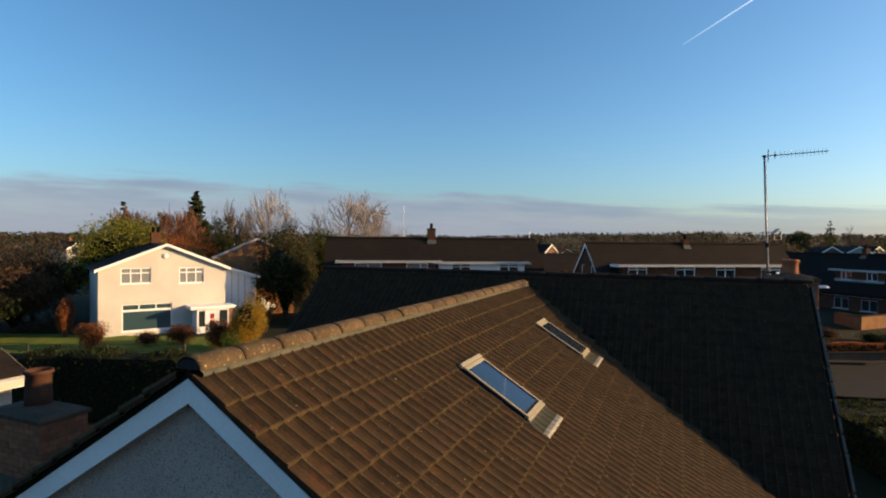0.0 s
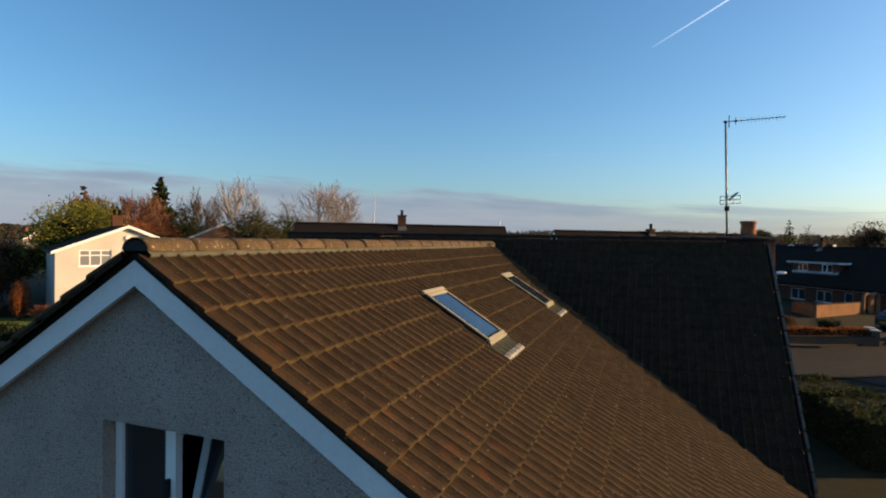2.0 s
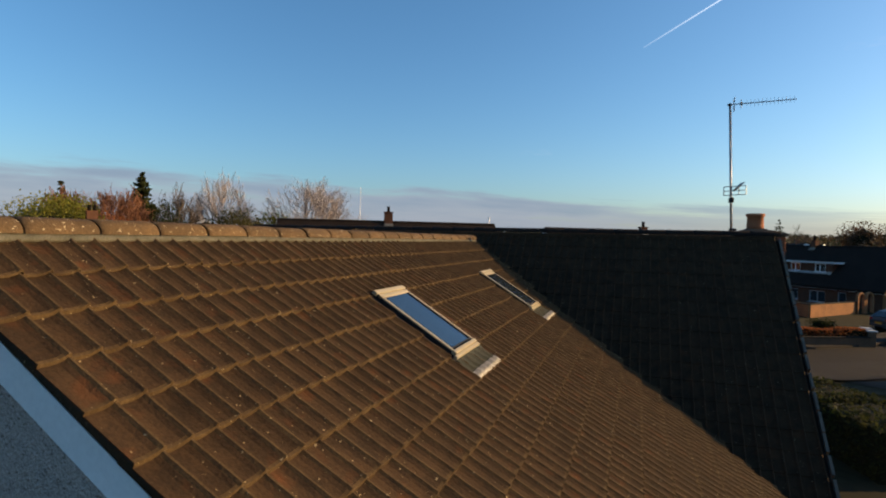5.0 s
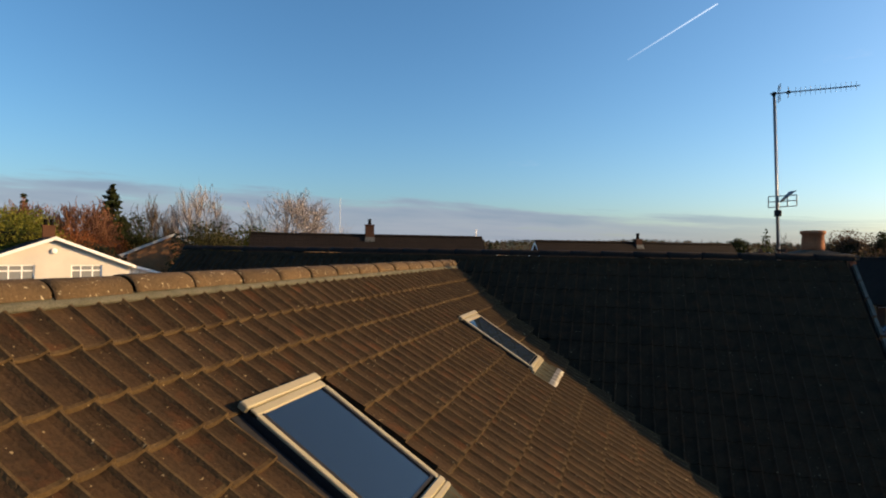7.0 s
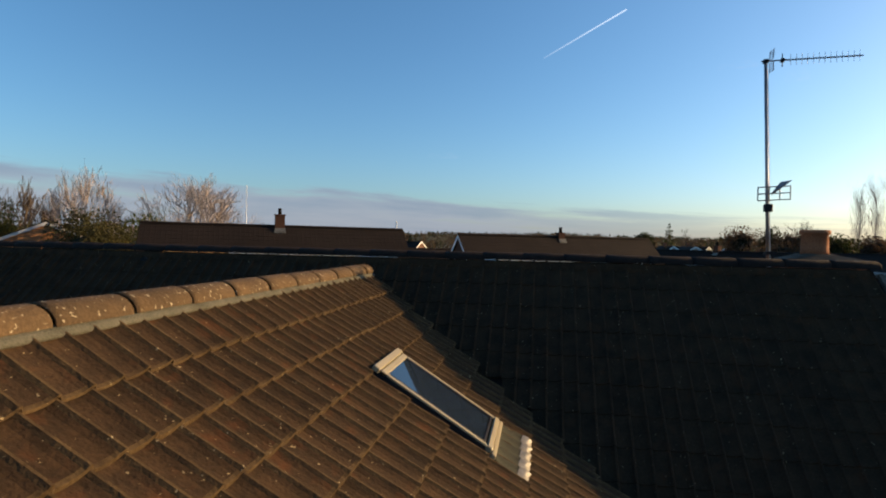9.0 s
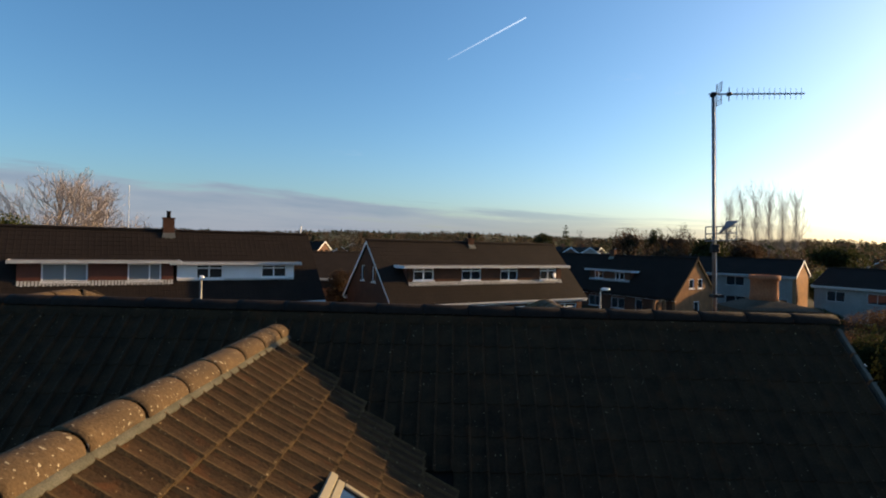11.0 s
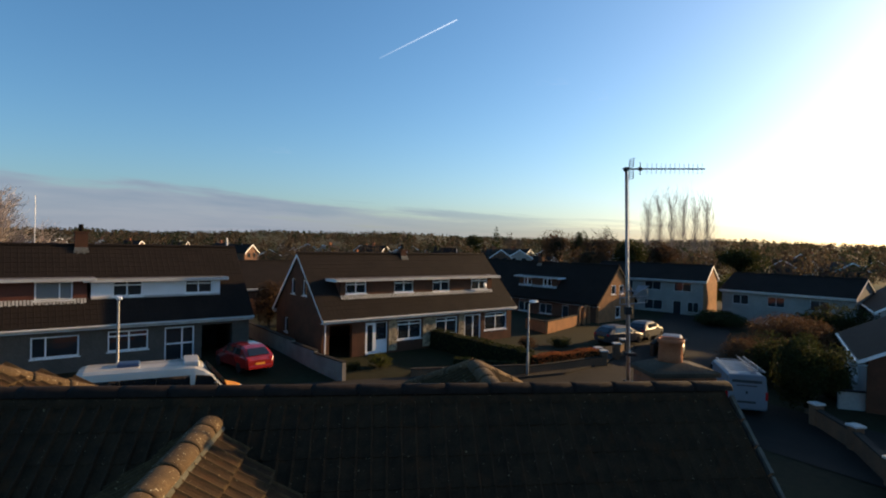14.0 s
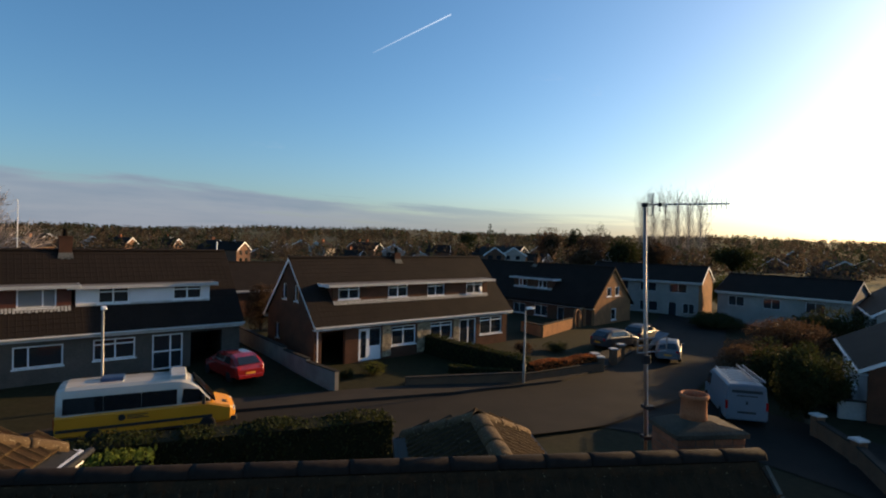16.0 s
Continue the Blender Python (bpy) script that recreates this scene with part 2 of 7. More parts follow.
def kerbed(name, points, width, label):
    """A pavement: a raised band with a kerb stone along its road edge."""
    sh = strip(points, [width] * len(points), 0.12)
    n = len(sh.v)
    ob = solid(name, sh, M_PAVE, label, "pavement", kind="structure")
    side = Shape()
    for k in (0, 4):
        edge = sh.v[k::5]
        side.loft([[(p.x, p.y, p.z) for p in edge], [(p.x, p.y, p.z - 0.16) for p in edge]], close=False)
    part("kerb", side, M_PAVE, ob)
    return ob


kerbed("pavement", [(-22, 10.5), (-14, 16.0), (-5.6, 21.9), (0, 23.6), (6, 25.2), (12.5, 27.6), (16.0, 30.2), (20.5, 35.0)], 1.7, "pale concrete pavement beside the houses")

# ---- the house under the camera: a wing along y, the main roof along x ----
RIDGE_Z, WING_PITCH, WING_END = 6.50, radians(31.6), -8.58
MAIN_Y, MAIN_Z, MAIN_PITCH = 0.85, 6.72, radians(43.0)
MAIN_X0, MAIN_X1 = -5.5, 5.40
TW, TM = math.tan(WING_PITCH), math.tan(MAIN_PITCH)
EAVE_X, EAVE_D = 5.6, 4.4
GAUGE, PITCH = 0.302, 0.285          # course depth and tile width
FIRST = 0.405                        # lower edge of the first course, down the slope


def wing_z(x):
    return RIDGE_Z - abs(x) * TW


def main_z(y):
    return MAIN_Z - abs(MAIN_Y - y) * TM


def valley_y(x):
    return MAIN_Y - (MAIN_Z - wing_z(x)) / TM


def slope_frame(origin, down, along):
    """A frame with x down a roof slope, y along it and z square to it."""
    x, y = Vector(down).normalized(), Vector(along).normalized()
    z = x.cross(y)
    return Matrix.Translation(origin) @ Matrix((x, y, z)).transposed().to_4x4()


WING_R = slope_frame((0, WING_END, RIDGE_Z), (math.cos(WING_PITCH), 0, -math.sin(WING_PITCH)), (0, 1, 0))
WING_L = slope_frame((0, WING_END, RIDGE_Z), (-math.cos(WING_PITCH), 0, -math.sin(WING_PITCH)), (0, -1, 0))
MAIN_S = slope_frame((MAIN_X0, MAIN_Y, MAIN_Z), (0, -math.cos(MAIN_PITCH), -math.sin(MAIN_PITCH)), (1, 0, 0))
MAIN_N = slope_frame((MAIN_X1, MAIN_Y, MAIN_Z), (0, math.cos(MAIN_PITCH), -math.sin(MAIN_PITCH)), (-1, 0, 0))

LIFT, VERGE = 0.035, 0.042           # tile bed above the rafters, tiles set in from the verge

# across a tile: two pans, each rising to a roll and dropping sharply
PROFILE = [(0.000, 0.000), (0.050, 0.000), (0.088, 0.005), (0.112, 0.016), (0.125, 0.029), (0.136, 0.029), (0.151, 0.001), (0.200, 0.000), (0.238, 0.005), (0.262, 0.016), (0.275, 0.029), (0.286, 0.029), (0.302, 0.001)]
PROFILE = [(y * PITCH / 0.300, z) for y, z in PROFILE]


def tile_shape(length=0.37, sh=None, m=None, half=None, lift=0.027):
    """A concrete tile; its weathered lower edge takes the second material."""
    sh = sh or Shape()
    sh.m = m or Matrix()
    thick, edge = lift * 0.89, 0.018
    prof = PROFILE if half is None else PROFILE[:7] if half == 0 else PROFILE[6:]
    n = len(prof) - 1
    first = len(sh.f)
    sh.loft([[(-length, y, z) for y, z in prof], [(-edge, y, z + lift * (1 - edge / length)) for y, z in prof], [(0.0, y, z + lift) for y, z in prof], [(0.004, y, z + lift - thick) for y, z in prof]], close=False)
    sh.second += list(range(first + n, first + 3 * n)) + [first + k for k in (3, 4, 5, 9, 10, 11) if k < n]
    for k in (0, n):
        y, z = prof[k]
        sh.add([(-length, y, z), (0, y, z + lift), (0, y, z + lift - thick - 0.02), (-length, y, z - 0.03)], [(0, 1, 2, 3)])
    return sh


def two_tone(me, a, b):
    me.materials.append(a)
    me.materials.append(b)
    return me


M_NEAR_BLACK = material("near_black_matt", (0.014, 0.012, 0.010), (0.010, 0.009, 0.008), 0.95, 6, 60, 0.4)
own = thing("own_house", Matrix(), "pebble-dashed house with brown concrete tiled roofs", "house")
for side in (1, -1):
    sh = Shape()
    x1, yv = side * EAVE_X, valley_y(EAVE_X)
    sh.prism([(0, WING_END + 0.12, RIDGE_Z - 0.03), (x1, WING_END + 0.12, wing_z(EAVE_X) - 0.03), (x1, yv, wing_z(EAVE_X) - 0.03), (0, valley_y(0), RIDGE_Z - 0.03)], (0, 0, -0.09))
    part("roof_deck", sh, M_ROOF, own)
for side in (1, -1):
    sh = Shape()
    y1 = MAIN_Y - side * EAVE_D
    sh.prism([(MAIN_X0, MAIN_Y, MAIN_Z - 0.03), (MAIN_X1 - 0.02, MAIN_Y, MAIN_Z - 0.03), (MAIN_X1 - 0.02, y1, main_z(y1) - 0.03), (MAIN_X0, y1, main_z(y1) - 0.03)], (0, 0, -0.1))
    part("roof_deck", sh, M_ROOF, own)

GY = WING_END + 0.07                 # face of the barge boards
# gable wall with its window, barge boards and a verge coloured dark for shade
sh = Shape()
W0 = EAVE_X - 0.45
sh.m = pose(0, GY + 0.10, 0)
WX0, WX1, WZ0, WZ1 = -0.41, 0.683, 4.175, 5.315
sh.wall([(-W0, 0.2), (W0, 0.2), (W0, wing_z(W0) - 0.12), (0, RIDGE_Z - 0.12), (-W0, wing_z(W0) - 0.12)], [(WX0, WZ0, WX1, WZ1)], 0.28)
part("gable_wall", sh, M_DASH, own, "grey-brown pebble-dashed gable wall")
for s in (1, -1):
    sh = Shape()
    top, deep, x1 = RIDGE_Z - 0.030, 0.172, EAVE_X
    sh.prism([(0, GY, top), (s * x1, GY, top - x1 * TW), (s * x1, GY, top - x1 * TW - deep), (0, GY, top - deep)], (0, 0.022, 0))
    part("barge_board", sh, M_FASCIA, own, "white painted barge board")
    sh = Shape()
    sh.prism([(0, GY + 0.022, top - deep + 0.03), (s * x1, GY + 0.022, top - deep + 0.03 - x1 * TW), (s * x1, GY + 0.099, top - deep + 0.03 - x1 * TW), (0, GY + 0.099, top - deep + 0.03)], (0, 0, 0.012))
    part("soffit", sh, M_FASCIA, own)
# Undercloak filler: the shade below the tile edges is put into its colour.
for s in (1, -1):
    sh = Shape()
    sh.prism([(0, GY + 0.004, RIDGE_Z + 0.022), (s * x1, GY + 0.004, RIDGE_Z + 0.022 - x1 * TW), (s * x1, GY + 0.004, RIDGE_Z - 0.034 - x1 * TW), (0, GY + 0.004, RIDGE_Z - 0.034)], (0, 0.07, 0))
    part("verge_undercloak", sh, M_NEAR_BLACK, own, "verge under the tiles, its shade put into a near-black colour")
# side walls and main walls
sh = Shape()
sh.box(W0 - 0.28, WING_END + 0.451, 0.2, W0, -1.5, wing_z(W0) - 0.12).box(-W0, WING_END + 0.451, 0.2, -W0 + 0.28, -1.5, wing_z(W0) - 0.12)
y0, y1 = MAIN_Y - EAVE_D + 0.4, MAIN_Y + EAVE_D - 0.4
for x in (MAIN_X0 + 0.15, MAIN_X1 - 0.43):
    sh.prism([(x, y0, 0.2), (x, y1, 0.2), (x, y1, main_z(y1) - 0.14), (x, MAIN_Y, MAIN_Z - 0.14), (x, y0, main_z(y0) - 0.14)], (0.28, 0, 0))
sh.box(MAIN_X0 + 0.43, y1 - 0.28, 0.2, MAIN_X1 - 0.43, y1, main_z(y1) - 0.14)
part("house_wall", sh, M_DASH, own)
sh = Shape().box(-4.1, WING_END + 0.6, 3.6, 4.1, WING_END + 3.2, 3.7)
part("upper_floor", sh, M_BLACK, own)
sh = Shape().box(-1.6, WING_END + 2.4, 3.7, 1.8, WING_END + 2.5, 5.2)
part("room_partition", sh, M_DASH, own)

# window of the gable: fixed light, mullion and a side-hung sash standing open
def gable_window():
    yf = WING_END + 0.27
    f = 0.065
    sh = Shape()
    x0, x1, z0, z1 = WX0 + 0.005, WX1 - 0.005, WZ0 + 0.005, WZ1 - 0.005
    mid = 0.077
    for a in ((x0, z0, x0 + f, z1), (x1 - f * 0.5, z0, x1, z1), (mid, z0, mid + 0.092, z1)):
        sh.box(a[0], yf, a[1], a[2], yf + 0.06, a[3])
    sh.box(x0 + f, yf, z1 - 0.035, mid, yf + 0.06, z1)
    sh.box(mid + 0.092, yf, z1 - 0.035, x1 - f * 0.5, yf + 0.06, z1)
    sh.box(x0 + f, yf, z0, x1 - f * 0.5, yf + 0.06, z0 + f)
    w = part("window", sh, M_FRAME, own, "white framed window with one sash open")
    part("pane", Shape().box(x0 + f, yf + 0.025, z0 + f, mid, yf + 0.032, z1 - 0.035), M_GLASS, w)
    sash = Shape()
    sash.m = pose(mid + 0.096, yf + 0.02, z0 + 0.07, -15, 0, 0)
    L, Hs = x1 - f * 0.5 - mid - 0.100, z1 - z0 - 0.11
    for a in ((0, 0, 0.055, Hs), (L - 0.055, 0, L, Hs), (0.055, 0, L - 0.055, 0.055), (0.055, Hs - 0.055, L - 0.055, Hs)):
        sash.box(a[0], 0, a[1], a[2], 0.05, a[3])
    part("open_sash", sash, M_FRAME, w, "white sash tilted inwards")
    g2 = Shape()
    g2.m = sash.m
    g2.box(0.055, 0.02, 0.055, L - 0.055, 0.027, Hs - 0.055)
    part("pane", g2, M_GLASS, w)
    part("handle", Shape().box(mid + 0.02, yf - 0.03, 4.80, mid + 0.05, yf, 4.93), M_BLACK, w)
    part("sill", Shape().box(WX0 - 0.05, GY + 0.03, WZ0 - 0.07, WX1 + 0.05, yf, WZ0, 0.01), M_FASCIA, w)


gable_window()


# rooflights: beige clad frames in a dark flashing, with a lead apron below
RL = [(-5.60, -4.985), (-2.07, -1.48)]
RL_S0, RL_S1 = 1.01, 1.925


def rooflight(y0, y1, label):
    m = WING_R @ pose(0, y0 - WING_END, 0.022)
    r = thing("rooflight", m, label, "rooflight", "rooflights of the wing")
    w = y1 - y0
    s0, s1 = RL_S0, RL_S1
    part("flashing", Shape().box(s0 - 0.07, -0.07, -0.03, s1 + 0.05, -0.012, 0.03).box(s0 - 0.07, w + 0.012, -0.03, s1 + 0.05, w + 0.07, 0.03).box(s0 - 0.07, -0.012, -0.03, s0, w + 0.012, 0.03), M_BLACK, r, "dark grey metal side flashing")
    part("kerb_frame", Shape().box(s0 + 0.02, 0, -0.03, s1, 0.03, 0.075).box(s0 + 0.02, w - 0.03, -0.03, s1, w, 0.075).box(s0, 0.0, -0.03, s0 + 0.02, w, 0.075).box(s1 - 0.03, 0.03, -0.03, s1, w - 0.03, 0.06), M_BLACK, r)
    part("top_cover", Shape().box(s0 - 0.025, -0.015, 0.055, s0 + 0.028, w + 0.015, 0.088, 0.006).box(s0 + 0.033, 0.0, 0.055, s0 + 0.082, w, 0.080, 0.006), M_CREAM, r, "stepped beige metal top cover")
    for a in (-0.004, w - 0.030):
        part("side_cover", Shape().box(s0 + 0.083, a, 0.066, s1 - 0.046, a + 0.034, 0.080, 0.004), M_CREAM, r)
    part("bottom_cover", Shape().box(s1 - 0.045, -0.01, 0.05, s1, w + 0.01, 0.085, 0.008).box(s1 + 0.001, -0.05, 0.026, s1 + 0.035, w + 0.03, 0.072, 0.006), M_CREAM, r, "beige metal bottom cover")
    part("pane", Shape().box(s0 + 0.083, 0.036, 0.062, s1 - 0.06, w - 0.036, 0.07), M_SKYGLASS, r, "glass pane mirroring the sky")
    part("gasket", Shape().box(s0 + 0.083, 0.034, 0.066, s1 - 0.06, 0.05, 0.078).box(s0 + 0.083, w - 0.05, 0.066, s1 - 0.06, w - 0.034, 0.078).box(s1 - 0.075, 0.05, 0.066, s1 - 0.06, w - 0.05, 0.078), M_BLACK, r)
    apron, crimp = Shape(), Shape()
    rows, rows2 = [], []
    for i in range(33):
        y = -0.05 + (w + 0.10) * i / 32
        q = ((y + y0 - WING_END - VERGE) % PITCH)
        z = 0.042 + float(np.interp(q, [a for a, b in PROFILE], [b for a, b in PROFILE]))
        rows.append([(s1 + 0.036, y, 0.052), (s1 + 0.10, y, 0.5 * (z + 0.040)), (s1 + 0.205, y, z)])
        rows2.append([(s1 + 0.205, y, z + 0.004), (s1 + 0.24, y, z + 0.010 + 0.004 * (i % 3 == 0)), (s1 + 0.285 + 0.008 * (i % 5 == 0), y, z + 0.005 + 0.003 * (i % 2)), (s1 + 0.29, y, z - 0.02)])
    apron.loft(rows, close=False)
    crimp.loft(rows2, close=False)
    part("lead_apron", apron, M_LEAD, r, "green-grey lead apron", smooth=True)
    part("crimped_apron", crimp, M_LEAD_W, r, "whitish crimped apron dressed onto the tiles", smooth=True)
    return r


M_SKYGLASS = glass("rooflight_glass", (0.012, 0.02, 0.035), 0.02)
M_LEAD = material("weathered_lead", (0.040, 0.040, 0.026), (0.028, 0.029, 0.02), 0.6, 8, 60, 0.3)
M_LEAD_W = material("whitened_lead", (0.175, 0.168, 0.15), (0.10, 0.096, 0.082), 0.5, 14, 60, 0.3)
rooflight(*RL[0], "beige clad rooflight set in brown roof tiles")
rooflight(*RL[1], "beige clad rooflight beside the shaded valley")

# ridge of the wing: half-round tiles bedded in mortar
def half_round(length, r, n=10, rise=0.95, slim=0.975):
    sh = Shape()
    prof = [(r * math.cos(math.pi * i / n), r * rise * math.sin(math.pi * i / n)) for i in range(n + 1)]
    ring = lambda y, k: [(x * k, y, z * k) for x, z in prof]
    sh.loft([ring(0, 1 - 0.07), ring(0, 1.0), ring(0.05, 1.0), ring(length - 0.012, slim), ring(length - 0.004, slim - 0.045), ring(length, slim - 0.075)], close=False)
    return sh.mesh("ridge_tile", True)


RIDGE_STEP = 0.434
wing_ridge = thing("ridge_of_wing", pose(0, WING_END, RIDGE_Z + 0.034), "lichen-spotted half-round ridge tiles on the wing", "ridge tiles")
rt = half_round(RIDGE_STEP - 0.006, 0.120, 10, 0.765)
ny = int((0.42 - WING_END - 0.07) / RIDGE_STEP)
last = half_round(0.42 - WING_END - 0.07 - RIDGE_STEP * ny, 0.120, 10, 0.765)
for i in range(ny + 1):
    part("ridge_tile", rt if i < ny else last, M_RIDGE, wing_ridge, at=pose(random.uniform(-0.004, 0.004), 0.07 + RIDGE_STEP * i, random.uniform(-0.003, 0.003), random.uniform(-0.4, 0.4), 0, random.uniform(-0.5, 0.5)))
bed = Shape()
for s in (1, -1):
    rows = []
    y = 0.08
    while y < 0.42 - WING_END:
        w = random.uniform(-0.0015, 0.0015)
        rows.append([(s * 0.090, y, 0.008), (s * (0.116 + w), y, -0.004), (s * (0.139 + w), y, -0.026), (s * (0.137 + w), y, -0.038), (s * 0.105, y, -0.050)])
        y += 0.024
    bed.loft(rows, close=False)
part("mortar_bed", bed, M_MORTAR, wing_ridge, "pale grey mortar bedding", smooth=True)
cap = Shape().prism([(0.108 * math.cos(math.pi * i / 10), 0.075, 0.072 * math.sin(math.pi * i / 10)) for i in range(11)], (0, 0.02, 0))
part("end_fill", cap, M_BLACK, wing_ridge)
cap = Shape()
cap.loft([[(r * math.cos(math.pi * i / 12), 0.40 - WING_END + d, 0.76 * r * math.sin(math.pi * i / 12) - 0.02) for i in range(13)] for r, d in ((0.115, 0.0), (0.112, 0.03), (0.09, 0.055), (0.05, 0.068), (0.004, 0.07))], close=False)
part("end_cap", cap, M_RIDGE, wing_ridge, "rounded mortar end of the ridge", smooth=True)

rt_dark = half_round(0.4545, 0.105, 10, 0.80, 0.994)
main_ridge = thing("ridge_of_main_roof", pose(MAIN_X0, MAIN_Y, MAIN_Z - 0.025), "dark half-round ridge tiles on the main roof", "ridge tiles")
n = int((MAIN_X1 - MAIN_X0) / 0.455)
for i in range(n + 1):
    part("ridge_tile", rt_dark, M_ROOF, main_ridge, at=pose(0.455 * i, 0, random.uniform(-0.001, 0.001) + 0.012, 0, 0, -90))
bed = Shape()
for s in (1, -1):
    bed.loft([[(x * 0.15, s * 0.10, 0.0), (x * 0.15, s * 0.122, -0.035), (x * 0.15, s * 0.135, -0.10 + 0.02 * (x % 2))] for x in range(73)], close=False)
part("mortar_bed", bed, M_TILE, main_ridge, smooth=True)

# verge of the main roof: mortar edge, its catch of sun put into a paler colour
L = EAVE_D / math.cos(MAIN_PITCH)
s = 0.12
while s < L:
    sh = Shape()
    sh.m = MAIN_S
    w = MAIN_X1 - MAIN_X0
    sh.box(s, w - 0.02, -0.05, s + random.uniform(0.24, 0.285), w + 0.012 + random.uniform(0, 0.008), 0.036 + random.uniform(-0.005, 0.006))
    part("verge_mortar", sh, M_VERGE, own)
    s += GAUGE

# ---- chimneys, aerial and dormers of the same house ----
M_POT = material("terracotta_pot", (0.33, 0.125, 0.06), (0.24, 0.09, 0.045), 0.8, 5, 50, 0.3)
# Pot beside the wing: the roof's shade is put into a darker colour.
M_POT_SHADE = material("shade_dark_terracotta_pot", (0.075, 0.036, 0.024), (0.055, 0.029, 0.020), 0.85, 5, 50, 0.3)
M_FLAUNCH = material("chimney_flaunching", (0.078, 0.062, 0.045), (0.050, 0.041, 0.031), 0.9, 4, 40, 0.5)
M_REDBRICK = material("red_brick", (0.26, 0.105, 0.055), (0.17, 0.075, 0.045), 0.85, 8, 90, 0.5, vary=0.2)


def chimney(name, x, y, z0, z1, wx, wy, pot_h, pot_r, label, pot_at=(0.0, 0.0), clay=None):
    """A brick stack with laid bricks, a sloped cap and one clay pot."""
    c = thing(name, pose(x, y, z0), label, "chimney", "chimneys")
    h = z1 - z0
    part("mortar_core", Shape().box(-wx / 2 + 0.006, -wy / 2 + 0.006, 0, wx / 2 - 0.006, wy / 2 - 0.006, h), M_MORTAR, c)
    bl, bh, j = 0.215, 0.065, 0.010
    meshes = {}

    def brick(length):
        key = round(length, 3)
        if key not in meshes:
            meshes[key] = Shape().box(0, 0, 0, key, 0.03, bh, 0.004).mesh("brick")
        return meshes[key]

    rows = int(h / (bh + j))
    for r in range(max(0, rows - 10), rows):
        z = r * (bh + j) + 0.005
        for m, length in ((pose(-wx / 2, -wy / 2, z), wx), (pose(wx / 2, -wy / 2, z, 0, 0, 90), wy), (pose(wx / 2, wy / 2, z, 0, 0, 180), wx), (pose(-wx / 2, wy / 2, z, 0, 0, 270), wy)):
            s = 0.0
            first = bl if r % 2 else bl / 2
            while s < length - 0.03:
                d = min(first if s == 0 else bl, length - s)
                part("brick", brick(d - j * 0.5), M_REDBRICK, c, at=m @ pose(s, random.uniform(-0.003, 0.002), 0))
                s += d + j * 0.5
    cap = Shape()
    rect = lambda a, b, z: [(-a, -b, z), (a, -b, z), (a, b, z), (-a, b, z)]
    a, b = wx / 2, wy / 2
    px, py = pot_at
    ring = lambda k, z: [(px + sx * pot_r * k, py + sy * pot_r * k, z) for sx, sy in ((-1, -1), (1, -1), (1, 1), (-1, 1))]
    cap.loft([rect(a + 0.03, b + 0.03, h), rect(a + 0.035, b + 0.035, h + 0.05), rect(a - 0.01, b - 0.01, h + 0.075), ring(1.25, h + 0.12), ring(0.9, h + 0.14)])
    part("cap", cap, M_FLAUNCH, c, "weathered mortar cap")
    pot = Shape()
    pr = pot_r
    prof = [(pr * 1.0, 0.10), (pr * 0.96, pot_h * 0.5), (pr * 0.92, pot_h - 0.06), (pr * 1.06, pot_h - 0.05), (pr * 1.08, pot_h - 0.012), (pr * 1.0, pot_h), (pr * 0.88, pot_h - 0.005), (pr * 0.80, pot_h - 0.06), (pr * 0.78, 0.12)]
    pot.lathe(prof, 24, (px, py, h))
    part("chimney_pot", pot, clay or M_POT, c, "terracotta chimney pot", smooth=True)
    return c


chimney("chimney", 5.22, 1.62, 4.6, 6.71, 0.80, 0.54, 0.42, 0.150, "red brick chimney with a clay pot behind the ridge", (-0.04, 0.02))
chimney("chimney", -4.88, -6.62, 2.8, 5.06, 1.1, 0.62, 0.60, 0.165, "red brick chimney with a clay pot beside the wing", clay=M_POT_SHADE)


